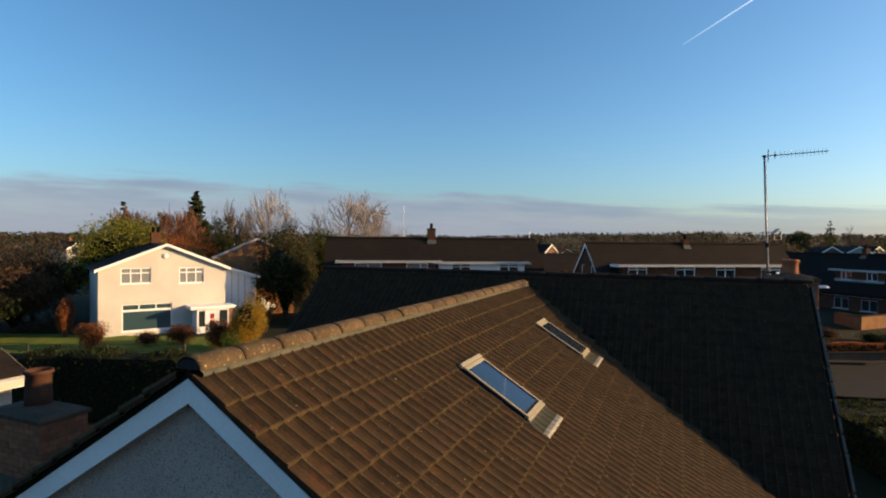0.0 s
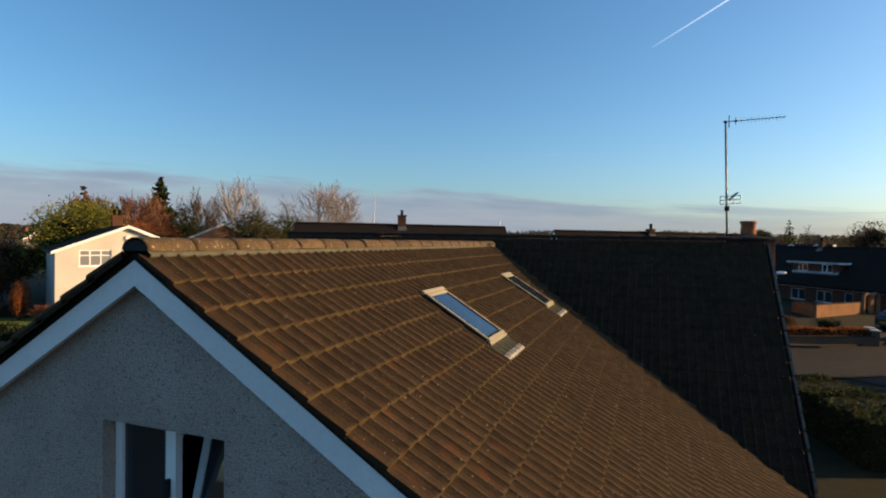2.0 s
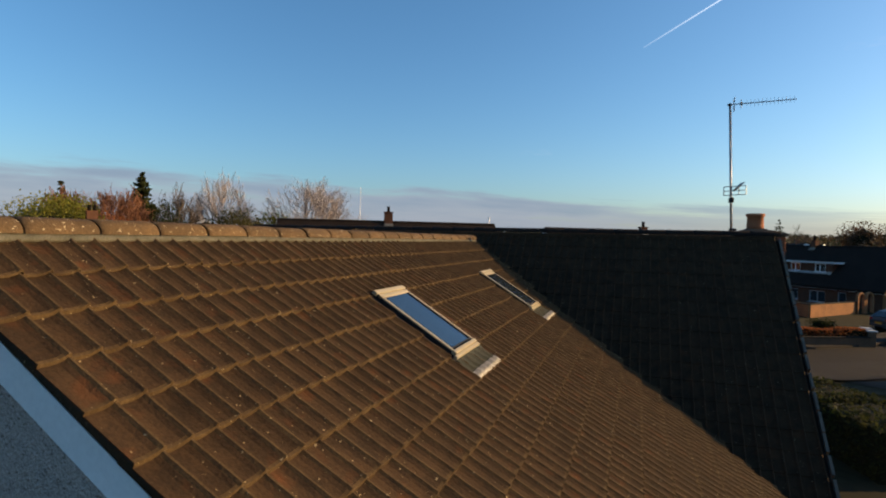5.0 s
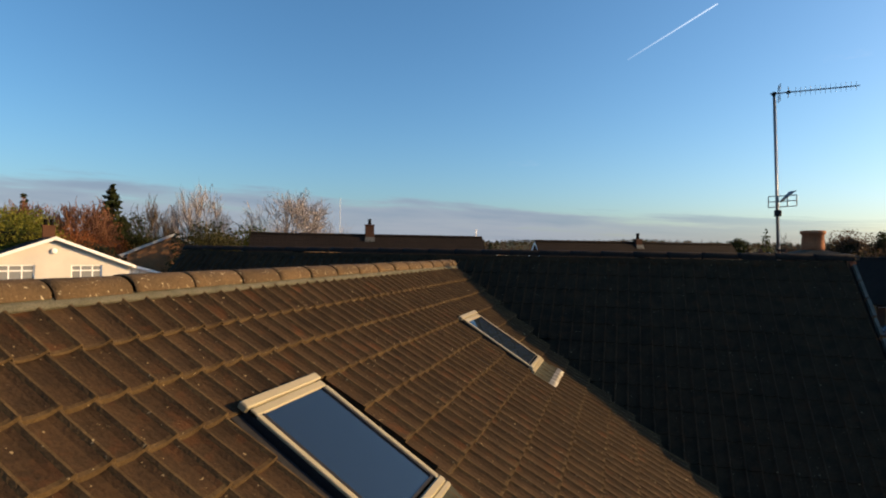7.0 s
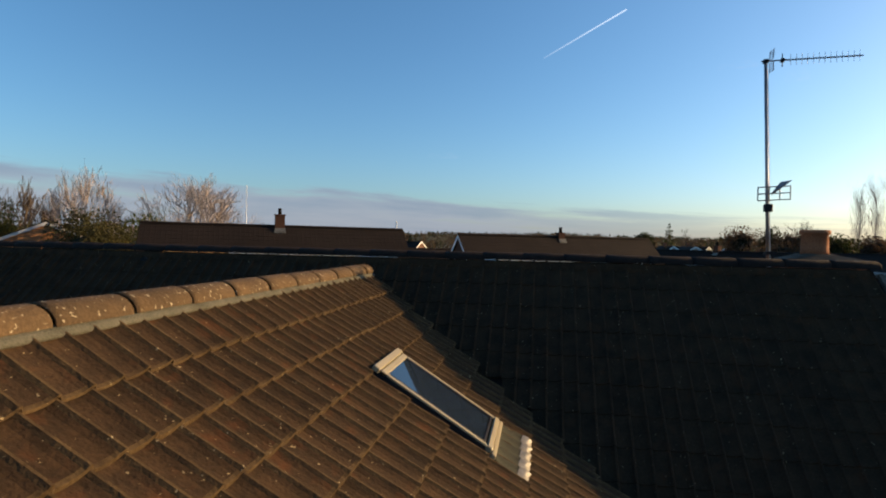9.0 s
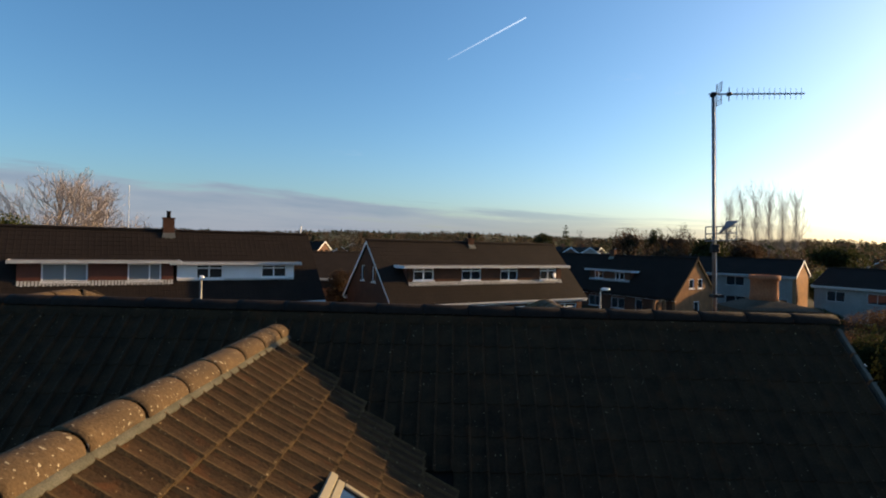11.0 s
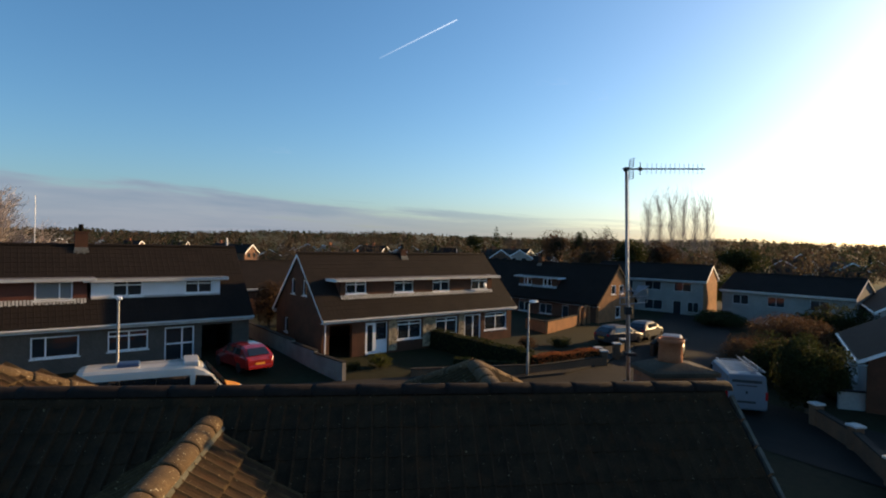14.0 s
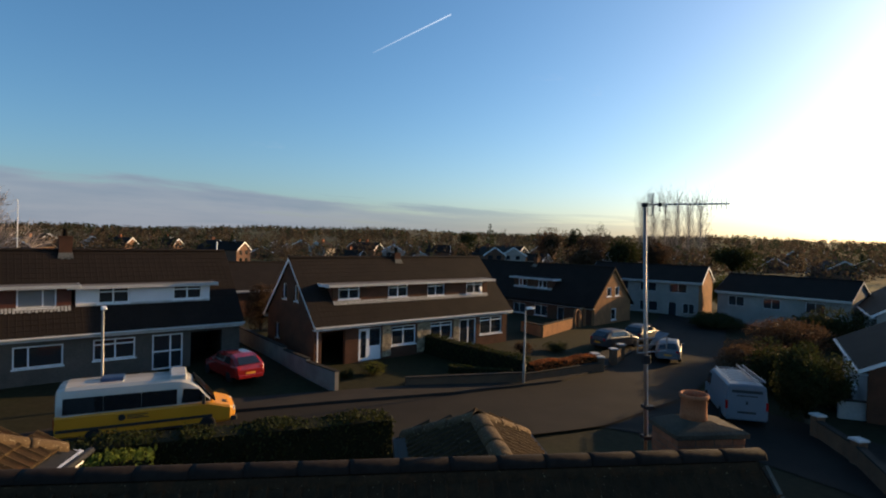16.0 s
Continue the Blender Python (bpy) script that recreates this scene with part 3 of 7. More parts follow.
def aerial():
    A = thing("tv_aerial", pose(4.87, 2.11, 6.2), "grey television aerial on a tall mast strapped to the chimney", "aerial")
    lean = Vector((-0.113, 0.0, 3.10))
    mast = Shape()
    mast.tube((0, 0, -0.1), lean, 0.021, 0.019, 10)
    part("mast", mast, M_ALU, A, smooth=True)
    top = lean
    tip = Vector((5.909 - 4.87, 0.062, 9.353 - 6.2))
    way = (tip - top).normalized()
    boom = Shape()
    boom.tube(top - way * 0.05, tip, 0.010, None, 8)
    b = part("boom", boom, M_ALU_D, A)
    for i in range(13):
        p = top + way * (0.30 + 0.068 * i)
        e = Shape()
        e.tube(p + Vector((0, 0, -0.068)), p + Vector((0, 0, 0.072)), 0.0032, None, 5)
        e.box(p.x - 0.009, p.y - 0.012, p.z - 0.011, p.x + 0.009, p.y + 0.012, p.z + 0.011)
        part("director", e, M_ALU_B, A)
    d = Shape()
    p = top + way * 0.20
    d.box(p.x - 0.022, p.y - 0.025, p.z - 0.022, p.x + 0.022, p.y + 0.025, p.z + 0.022, 0.006)
    d.tube(p + Vector((0, 0, -0.085)), p + Vector((0, 0, 0.085)), 0.006, None, 6)
    part("dipole_box", d, M_BLACK, A, "black dipole box")
    for s in (1, -1):
        r = Shape()
        o = top + way * 0.07
        for k in range(2):
            y = 0.06 - 0.12 * k
            r.tube(o + Vector((0.0, y, s * 0.02)), o + Vector((0.005, y, s * 0.13)), 0.0045, None, 5)
        for k in range(5):
            f = k / 4
            q = o + Vector((0.005 * f, 0, s * (0.02 + 0.11 * f)))
            r.tube(q + Vector((0, -0.075, 0)), q + Vector((0, 0.075, 0)), 0.0045, None, 5)
        part("reflector", r, M_ALU_D, A)
    c = Shape()
    c.box(top.x - 0.028, top.y - 0.028, top.z - 0.03, top.x + 0.028, top.y + 0.028, top.z + 0.022, 0.006)
    part("clamp", c, M_BLACK, A)
    # the small grid aerial lower on the mast
    g2 = Shape()
    z = 1.40
    c0 = Vector((-0.045, -0.05, z))
    u = Vector((0.97, 0.10, 0.06)).normalized()
    for s in (-0.085, 0.0, 0.085):
        g2.tube(c0 - u * 0.14 + Vector((0, 0, s)), c0 + u * 0.26 + Vector((0, 0, s)), 0.008, None, 6)
    for k in (-0.14, 0.0, 0.13, 0.26):
        q = c0 + u * k
        g2.tube(q + Vector((0, 0, -0.085)), q + Vector((0, 0, 0.085)), 0.008, None, 6)
    part("grid_aerial", g2, M_ALU, A, "small grey grid aerial")
    g3 = Shape()
    g3.prism([c0 + u * 0.02 + Vector((0, -0.02, 0.0)), c0 + u * 0.22 + Vector((0, -0.12, 0.14)), c0 + u * 0.16 + Vector((0, 0.06, 0.14)), c0 + u * 0.05 + Vector((0, 0.05, -0.02))], (0, 0, 0.008))
    part("reflector_plate", g3, M_ALU, A)
    j = Shape()
    j.box(-0.085, -0.055, 1.17, 0.005, 0.03, 1.27, 0.01)
    part("junction_box", j, M_BLACK, A, "black junction box")
    cable = Shape()
    pts = [Vector((-0.085 + 0.004 * math.sin(5 * i), -0.026, 3.0 - i * 0.30)) for i in range(10)]
    pts = [Vector((lean.x * p.z / 3.1 + 0.022, -0.012, p.z)) for p in pts]
    for a, b2 in zip(pts, pts[1:]):
        cable.tube(a, b2, 0.004, None, 5, False)
    part("cable", cable, M_FASCIA, A, "pale coaxial cable")
    k = Shape()
    k.box(-0.06, -0.07, 0.25, 0.06, 0.05, 0.29).box(-0.06, -0.07, 0.62, 0.06, 0.05, 0.66).box(0.04, -0.30, 0.25, 0.07, 0.05, 0.29)
    part("bracket", k, M_BLACK, A)


M_ALU_B = material("bright_aluminium_rod", (0.70, 0.70, 0.72), (0.60, 0.60, 0.62), 0.35, 8, 60, 0.02, metal=0.3)
M_ALU_D = material("grey_aerial_rod", (0.16, 0.165, 0.19), (0.12, 0.12, 0.14), 0.45, 8, 60, 0.05, metal=0.5)
aerial()


def hip_dormer(x, y, z, w, label, board=None):
    """A small hipped dormer on the far slope."""
    d = thing("dormer", pose(x, y, z), label, "dormer", "hipped dormers")
    p = math.radians(31)
    e = -w * math.tan(p)
    for s in (1, -1):
        fr = slope_frame((0, 0, 0), (s * math.cos(p), 0, -math.sin(p)), (0, s, 0))
        core = Shape().prism([(0, -1.55, -0.03), (0, 0, -0.03), (s * w, w, e - 0.03), (s * w, -1.55 + 0.0, e - 0.03)], (0, 0, -0.06))
        part("roof", core, M_BLACK, d)
        tiles = Shape()
        k = 0
        while True:
            v = 0.36 + GAUGE * k
            if v > w / math.cos(p) + 0.12:
                break
            xx = min(v * math.cos(p), w)
            n0 = int(1.5 / PITCH)
            for i in range(-n0, int(xx / PITCH) + 1):
                yy = PITCH * i
                if yy > xx - 0.12:
                    continue
                tile_shape(min(0.37, v), tiles, fr @ pose(v, s * yy if s > 0 else s * (yy + PITCH), 0))
            k += 1
        part("roof_tiles", two_tone(tiles.mesh("roof_tiles"), M_TILE_ISLE, M_NOSE), None, d)
    front = Shape().prism([(0, 0, -0.02), (w, w, e - 0.02), (-w, w, e - 0.02)], (0, 0, -0.05))
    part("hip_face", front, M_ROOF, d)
    for q, ln in ((pose(0, -1.4, -0.02), 1.4),):
        for i in range(3):
            part("ridge_tile", rt, M_RIDGE, d, at=q @ pose(0, 0.434 * i, 0.0))
    for s in (1, -1):
        ang = math.degrees(math.atan2(-s * w, w))
        L = math.sqrt(2 * w * w + e * e)
        dip = math.degrees(math.asin(e / L))
        for i in range(int(L / 0.44)):
            part("hip_tile", rt, M_RIDGE, d, at=pose(0, 0, -0.03) @ pose(0, 0, 0, 0, 0, ang) @ pose(0, 0, 0, dip, 0, 0) @ pose(0, 0.43 * i, 0))
    fas = Shape()
    for s in (1, -1):
        fas.box(s * w - 0.02, -1.5, e - 0.16, s * w + 0.02, w, e - 0.01)
    fas.box(-w + 0.021, w - 0.02, e - 0.16, w - 0.021, w + 0.02, e - 0.01)
    part("fascia", fas, board or M_FASCIA, d, "painted fascia board")
    for s in (1, -1) if board is None else ():
        gut = Shape()
        gut.tube((s * (w + 0.06), -1.5, e - 0.03), (s * (w + 0.06), w + 0.1, e - 0.05), 0.045, None, 8)
        part("gutter", gut, M_BLACK, d)
    part("cheeks", Shape().box(-w + 0.12, -0.8, -2.2, w - 0.12, w - 0.12, e - 0.06), M_DASH, d)
    return d


hip_dormer(2.83, 2.42, 6.66, 0.97, "small hipped dormer with lichen-covered ridge tiles", M_BLACK)
hip_dormer(-3.02, 2.24, 6.66, 0.97, "small hipped dormer with a white fascia catching sun")

# ---- the other houses ----
M_NET = glass("net_curtained_glass", (0.20, 0.21, 0.22), 0.08)
M_TEAL = glass("teal_blind_behind_glass", (0.035, 0.068, 0.082), 0.08)
# White eaves and far frames, greyed in the colour for their shade.
M_EAVES = material("shade_greyed_white_trim", (0.46, 0.45, 0.43), (0.36, 0.35, 0.34), 0.5, 1.5, 30, 0.05, grain=0.1)


def framed_window(parent, x0, z0, x1, z1, y=0.0, bars_x=(), transom=None, material_=None, name="window", f=0.06, depth=0.07, sill=True, m=None, label="", pane=None):
    """A window in a wall opening: frame with mullions and transom, one pane in each light, a sill."""
    base = m or Matrix()
    ya = y + 0.05
    xs = [x0 + f] + [q for b in bars_x for q in (b - f / 2, b + f / 2)] + [x1 - f]
    zs = [z0 + f] + ([transom - f / 2, transom + f / 2] if transom else []) + [z1 - f]
    lights = [(a, c, b, d) for a, b in zip(xs[::2], xs[1::2]) for c, d in zip(zs[::2], zs[1::2])]
    fr = Shape()
    fr.m = base @ pose(0, ya, 0)
    fr.wall([(x0, z0), (x1, z0), (x1, z1), (x0, z1)], lights, depth)
    w = part(name, fr, material_ or M_FRAME, parent, label)
    for a, c, b, d in lights:
        p = Shape()
        p.m = base
        p.box(a - 0.004, ya + 0.03, c - 0.004, b + 0.004, ya + 0.04, d + 0.004)
        part("pane", p, pane or M_GLASS, w)
    if sill:
        s = Shape()
        s.m = base
        s.box(x0 - 0.06, y - 0.06, z0 - 0.06, x1 + 0.06, y + 0.05, z0 - 0.002)
        part("sill", s, material_ or M_FRAME, w)
    return w


def house_body(h, W, D, eave, ridge, wall, roof, front=(), left=(), right=(), over=0.4, gable=0.12, thick=0.28, gable_wall=None, ribs=True, barge=None):
    """Walls with openings, two roof slopes with ribs of tiles, ridge, fascias and gutters. Front is y = over, facing -y."""
    k = (ridge - eave) / (D / 2)
    top = lambda y: eave - 0.14 + k * min(y, D - y)
    gw = gable_wall or wall
    f = Shape()
    f.m = pose(0, over, 0)
    f.wall([(gable + thick, -0.5), (W - gable - thick, -0.5), (W - gable - thick, eave), (gable + thick, eave)], front, thick)
    part("front_wall", f, wall, h)
    b = Shape()
    b.m = pose(0, D - over - thick, 0)
    b.wall([(gable + thick, -0.5), (W - gable - thick, -0.5), (W - gable - thick, eave), (gable + thick, eave)], [], thick)
    part("back_wall", b, wall, h)
    for x, holes, nm in ((gable + thick, left, "gable_wall"), (W - gable, right, "gable_wall")):
        g = Shape()
        g.m = pose(x, 0, 0, 0, 0, 90)
        g.wall([(over, -0.5), (D - over, -0.5), (D - over, top(over)), (D / 2, ridge - 0.17), (over, top(over))], holes, thick)
        part(nm, g, gw, h)
    part("inner_floor", Shape().box(gable + thick, over + thick, eave - 0.12, W - gable - thick, D - over - thick, eave - 0.02), M_BLACK, h)
    L = math.hypot(D / 2, ridge - eave)
    ang = math.atan2(ridge - eave, D / 2)
    for s in (0, 1):
        fr = slope_frame((W if s else 0, D / 2, ridge), (0, (math.cos(ang) if s else -math.cos(ang)), -math.sin(ang)), ((-1 if s else 1), 0, 0))
        r = Shape()
        r.m = fr
        courses = int(L / 0.33)
        rows = []
        for c in range(courses):
            a, b2 = L * c / courses, L * (c + 1) / courses
            rows += [(a, 0, -0.002), (b2, 0, 0.008)]
        r.prism(rows + [(L, 0, -0.07), (0, 0, -0.07)], (0, W, 0))
        rf = part("roof", r, roof, h)
        if ribs and s == 0:
            n = int(W / 0.30)
            rb = Shape()
            rb.m = fr
            for i in range(n + 1):
                y = W * i / n
                rb.prism([(0, y - 0.05, 0.004), (0, y, 0.009), (0, y + 0.05, 0.004)], (L, 0, 0))
            tagged(part("roof_ribbing", rb, roof, rf), kind="stuff")
    n = int(W / 0.45)
    prof = [(0, 0.13 * math.cos(math.pi * j / 6), 0.12 * math.sin(math.pi * j / 6)) for j in range(7)]
    cap = Shape().prism(prof, (W / n - 0.012, 0, 0)).mesh("ridge_tile")
    for i in range(n):
        part("ridge_tile", cap, roof, h, at=pose(W * i / n, D / 2, ridge - 0.03))
    for y, ww in ((0.0, -1), (D, 1)):
        part("fascia", Shape().box(0, y - 0.012, eave - 0.24, W, y + 0.012, eave - 0.035), barge or M_EAVES, h)
        part("gutter", Shape().box(-0.05, y + (-0.14 if ww < 0 else 0.014), eave - 0.12, W + 0.05, y + (-0.014 if ww < 0 else 0.14), eave - 0.04, 0.03), barge or M_EAVES, h)
        part("soffit", Shape().box(0, min(y, y - ww * over), eave - 0.26, W, max(y, y - ww * over), eave - 0.242), M_FASCIA, h)
    for x in (-0.025, W + 0.001):
        for s in (0, 1):
            y0 = 0 if s == 0 else D
            bb = Shape().prism([(x, y0, eave - 0.02), (x, D / 2, ridge - 0.02), (x, D / 2, ridge - 0.22), (x, y0, eave - 0.22)], (0.024, 0, 0))
            part("barge_board", bb, barge or M_FASCIA, h)


def box_dormer(h, x0, x1, y, z0, z1, back, wall, windows, over=0.35, slope=(2.4, 1.05), pane=None, plain=False):
    """A long flat-roofed dormer: front wall with windows, cheeks, a thick felted roof with a white fascia."""
    f = Shape()
    f.m = pose(0, y, 0)
    f.wall([(x0, z0 - 0.25), (x1, z0 - 0.25), (x1, z1), (x0, z1)], [(a, b, c, d) for a, b, c, d, *_ in windows], 0.15)
    d = part("dormer", f, wall, h, "flat-roofed dormer front")
    for x in (x0, x1 - 0.12):
        part("cheek", Shape().prism([(x, y + 0.151, z0 - 0.25), (x, y + 0.151, z1), (x, back, z1), (x, y + 0.4, z0 - 0.3)], (0.12, 0, 0)), M_PANEL, d)
    part("dormer_roof", Shape().box(x0 - over, y - 0.42, z1, x1 + over, back, z1 + 0.06), M_FELT, d, "grey felted flat roof")
    part("dormer_fascia", Shape().box(x0 - over, y - 0.445, z1 - 0.09, x1 + over, y - 0.42, z1 + 0.07), M_EAVES, d)
    for x in (x0 - over - 0.025, x1 + over):
        part("dormer_fascia", Shape().box(x, y - 0.42, z1 - 0.11, x + 0.025, back, z1 + 0.07), M_FASCIA, d)
    for a, b, c, e, bx, tr in windows:
        framed_window(h, a, b, c, e, y, bx, tr, f=0.07, pane=pane)
    lead = Shape()
    n = int((x1 - x0) / 0.15)
    zr = lambda yy: slope[0] + slope[1] * yy
    if plain:
        lead.prism([(x0, y - 0.07, zr(y - 0.07) + 0.025), (x1, y - 0.07, zr(y - 0.07) + 0.025), (x1, y - 0.003, zr(y) + 0.05), (x0, y - 0.003, zr(y) + 0.05)], (0, 0, 0.012))
    for i in range(0 if plain else n):
        xx = x0 + (x1 - x0) * i / n
        o = 0.03 * (i % 2)
        lead.prism([(xx + 0.01, y - 0.16 - o, zr(y - 0.16 - o) + 0.025), (xx + 0.12, y - 0.16 - o, zr(y - 0.16 - o) + 0.025), (xx + 0.12, y - 0.003, zr(y) + 0.075), (xx + 0.01, y - 0.003, zr(y) + 0.075)], (0, 0, 0.012))
    part("lead_flashing", lead, M_LEAD_P, d, "pale lead flashing" if plain else "pale crimped lead flashing")
    return d


M_LEAD_P = material("pale_painted_lead", (0.42, 0.41, 0.39), (0.30, 0.29, 0.27), 0.6, 4, 30, 0.1)
M_FELT = material("roof_felt", (0.16, 0.15, 0.14), (0.11, 0.10, 0.10), 0.9, 0.9, 30, 0.3)
M_BRICK_L = material("orange_and_sunlit_brick", (0.30, 0.145, 0.065), (0.22, 0.11, 0.055), 0.88, 1.5, 24, 0.5)
M_GREYBRICK = material("grey_buff_brick", (0.115, 0.095, 0.08), (0.085, 0.073, 0.062), 0.88, 1.2, 20, 0.5)
M_WPANEL = material("white_clad_panel", (0.74, 0.74, 0.76), (0.68, 0.68, 0.70), 0.55, 0.8, 30, 0.05, grain=0.05)
M_DOORW = material("white_door", (0.70, 0.71, 0.74), (0.66, 0.67, 0.70), 0.4, 3, 30, 0.03, grain=0.04)


def stack(h, x, y, z, wx, wy, hgt, pots=1, lead=True):
    c = part("chimney", Shape().box(x - wx / 2, y - wy / 2, z - 0.6, x + wx / 2, y + wy / 2, z + hgt).box(x - wx / 2 - 0.04, y - wy / 2 - 0.04, z + hgt, x + wx / 2 + 0.04, y + wy / 2 + 0.04, z + hgt + 0.08), M_BRICK, h)
    for i in range(pots):
        p = Shape().lathe([(0.12, 0.0), (0.11, 0.32), (0.13, 0.34), (0.13, 0.40), (0.09, 0.40), (0.085, 0.1)], 12, (x + (i - (pots - 1) / 2) * 0.34, y, z + hgt + 0.08))
        part("chimney_pot", p, M_NEAR_BLACK, c, smooth=True)
    if lead:
        s = Shape().box(x - wx / 2 - 0.02, y - wy / 2 - 0.10, z - 0.30, x + wx / 2 + 0.02, y - wy / 2 - 0.004, z - 0.12)
        for k in range(5):
            s.box(x - wx / 2 - 0.06 + k * (wx + 0.12) / 5, y - wy / 2 - 0.22, z - 0.42 - 0.05 * (k % 2), x - wx / 2 - 0.06 + (k + 0.8) * (wx + 0.12) / 5, y - wy / 2 - 0.101, z - 0.28)
        part("lead_flashing", s, M_LEAD_W, c)
    return c


def chalet_white():
    h = thing("chalet_house", pose(-20.2, 21.3, 1.2, 0, 0, 31.7), "long chalet pair with white and brown clad dormers", "house", "houses of the estate")
    W, D, e, r = 16.85, 7.74, 2.42, 6.52
    holes = [(1.2, 0.85, 4.6, 1.95), (5.88, 0.82, 7.92, 1.90), (9.2, 0.85, 11.14, 1.95), (11.97, 0.0, 13.55, 1.95), (13.96, -0.3, 15.72, 1.95)]
    house_body(h, W, D, e, r, M_GREYBRICK, M_ROOF, front=holes)
    y = 0.4
    framed_window(h, *holes[0], y, (2.0, 3.6), 1.62, f=0.07)
    framed_window(h, *holes[1], y, (6.5,), None, f=0.07)
    framed_window(h, *holes[2], y, (10.2,), 1.66, f=0.07)
    d = framed_window(h, *holes[3], y, (12.9,), 1.0, f=0.08, name="door", sill=False, label="white glazed porch door")
    part("garage_back", Shape().box(13.8, 4.2, -0.3, 15.9, 4.25, 2.3), M_BLACK, h)
    box_dormer(h, 8.49, 15.19, 1.2, 3.62, 4.66, 3.4, M_WPANEL, [(9.49, 3.74, 10.97, 4.58, (10.2,), 4.36), (13.19, 3.78, 14.75, 4.56, (13.95,), 4.36)], slope=(2.42, 1.0594), plain=True)
    box_dormer(h, 1.2, 8.30, 1.15, 3.62, 4.74, 3.4, M_PANEL, [(6.04, 3.67, 7.67, 4.64, (7.1,), None), (2.2, 3.67, 4.2, 4.64, (3.2,), None)], slope=(2.42, 1.0594), pane=M_NET)
    stack(h, 8.25, 3.87, 6.5, 0.62, 0.5, 0.72, 1)
    pole = Shape().tube((6.2, 5.9, 5.2), (6.2, 5.9, 9.3), 0.028, 0.02, 6)
    part("aerial_pole", pole, M_FASCIA, h, "thin pale aerial pole")
    part("vent_pipe", Shape().tube((16.4, 3.9, 6.3), (16.4, 3.9, 7.1), 0.05, None, 8), M_FASCIA, h)
    return h


def chalet_brick():
    h = thing("chalet_house", pose(-1.48, 28.3, 1.2, 0, 0, 31.7), "brown brick chalet pair with a long flat-roofed dormer", "house", "houses of the estate")
    W, D, e, r = 16.4, 7.74, 2.35, 6.25
    holes = [(0.62, -0.3, 2.20, 1.92), (3.15, -0.1, 4.80, 1.92), (5.60, 0.62, 7.55, 1.88), (8.80, 0.66, 10.75, 1.88), (11.45, 0.0, 13.05, 1.92), (13.45, 0.62, 15.75, 1.92)]
    house_body(h, W, D, e, r, M_BRICK, M_ROOF, front=holes, left=[(2.6, 3.55, 3.25, 4.55), (4.35, 3.55, 5.0, 4.55), (5.4, 0.9, 6.0, 1.9)])
    y = 0.4
    for a in ((2.6, 3.55, 3.25, 4.55), (4.35, 3.55, 5.0, 4.55), (5.4, 0.9, 6.0, 1.9)):
        framed_window(h, *a, -0.02, (), None, f=0.06, m=pose(0.12, 0, 0, 0, 0, 90) @ pose(0, -0.06, 0, 0, 0, 0) @ Matrix.Diagonal((1, -1, 1, 1)))
    framed_window(h, *holes[2], y, (6.55,), 1.62, f=0.07)
    framed_window(h, *holes[3], y, (9.75,), 1.62, f=0.07)
    framed_window(h, *holes[4], y, (12.3,), None, f=0.09, name="door", sill=False, label="white framed patio door")
    framed_window(h, *holes[5], y, (14.6,), 1.66, f=0.07)
    part("door_panel", Shape().box(3.9, y + 0.05, -0.1, 4.80, y + 0.12, 0.72), M_DOORW, h)
    framed_window(h, 3.15, -0.1, 3.88, 1.92, y, (), None, f=0.16, name="door", sill=False, label="white front door with an oval light")
    framed_window(h, 3.9, 0.73, 4.80, 1.92, y, (), None, f=0.05, sill=False)
    part("garage_back", Shape().box(0.45, 4.2, -0.3, 2.4, 4.25, 2.3), M_BLACK, h)
    for a, b in ((4.86, 5.54), (7.66, 8.76), (10.85, 11.42)):
        st = Shape()
        rnd = random.Random(7)
        z = 0.0
        while z < 1.95:
            hh = rnd.uniform(0.12, 0.2)
            x = a
            while x < b - 0.05:
                ww = min(rnd.uniform(0.16, 0.36), b - x)
                st.box(x, y - 0.05 - rnd.uniform(0, 0.03), z, x + ww - 0.015, y - 0.002, z + hh - 0.015, 0.012)
                x += ww
            z += hh
        part("stone_cladding", st, M_STONE_I, h, "buff stone cladding")
    box_dormer(h, 1.75, 14.85, 1.2, 3.58, 4.62, 3.3, M_BRICK, [(2.12, 3.72, 3.63, 4.52, (2.87,), 4.32), (5.81, 3.68, 7.4, 4.53, (6.6,), 4.32), (9.08, 3.62, 10.64, 4.5, (9.86,), 4.30), (12.74, 3.63, 14.38, 4.5, (13.55,), 4.30)], over=0.5, slope=(2.35, 1.0078))
    stack(h, 8.2, 3.87, 6.22, 0.5, 0.45, 0.25, 1)
    part("satellite_dish", Shape().lathe([(0.001, 0.06), (0.14, 0.045), (0.24, 0.0), (0.23, 0.0), (0.13, 0.035), (0.001, 0.05)], 16), M_WPANEL, h, "white satellite dish", True, pose(13.95, 0.98, 3.95, 80, 0, 15))
    part("downpipe", Shape().tube((0.30, 0.30, -0.2), (0.30, 0.30, 2.2), 0.04, None, 8), M_FASCIA, h)
    return h


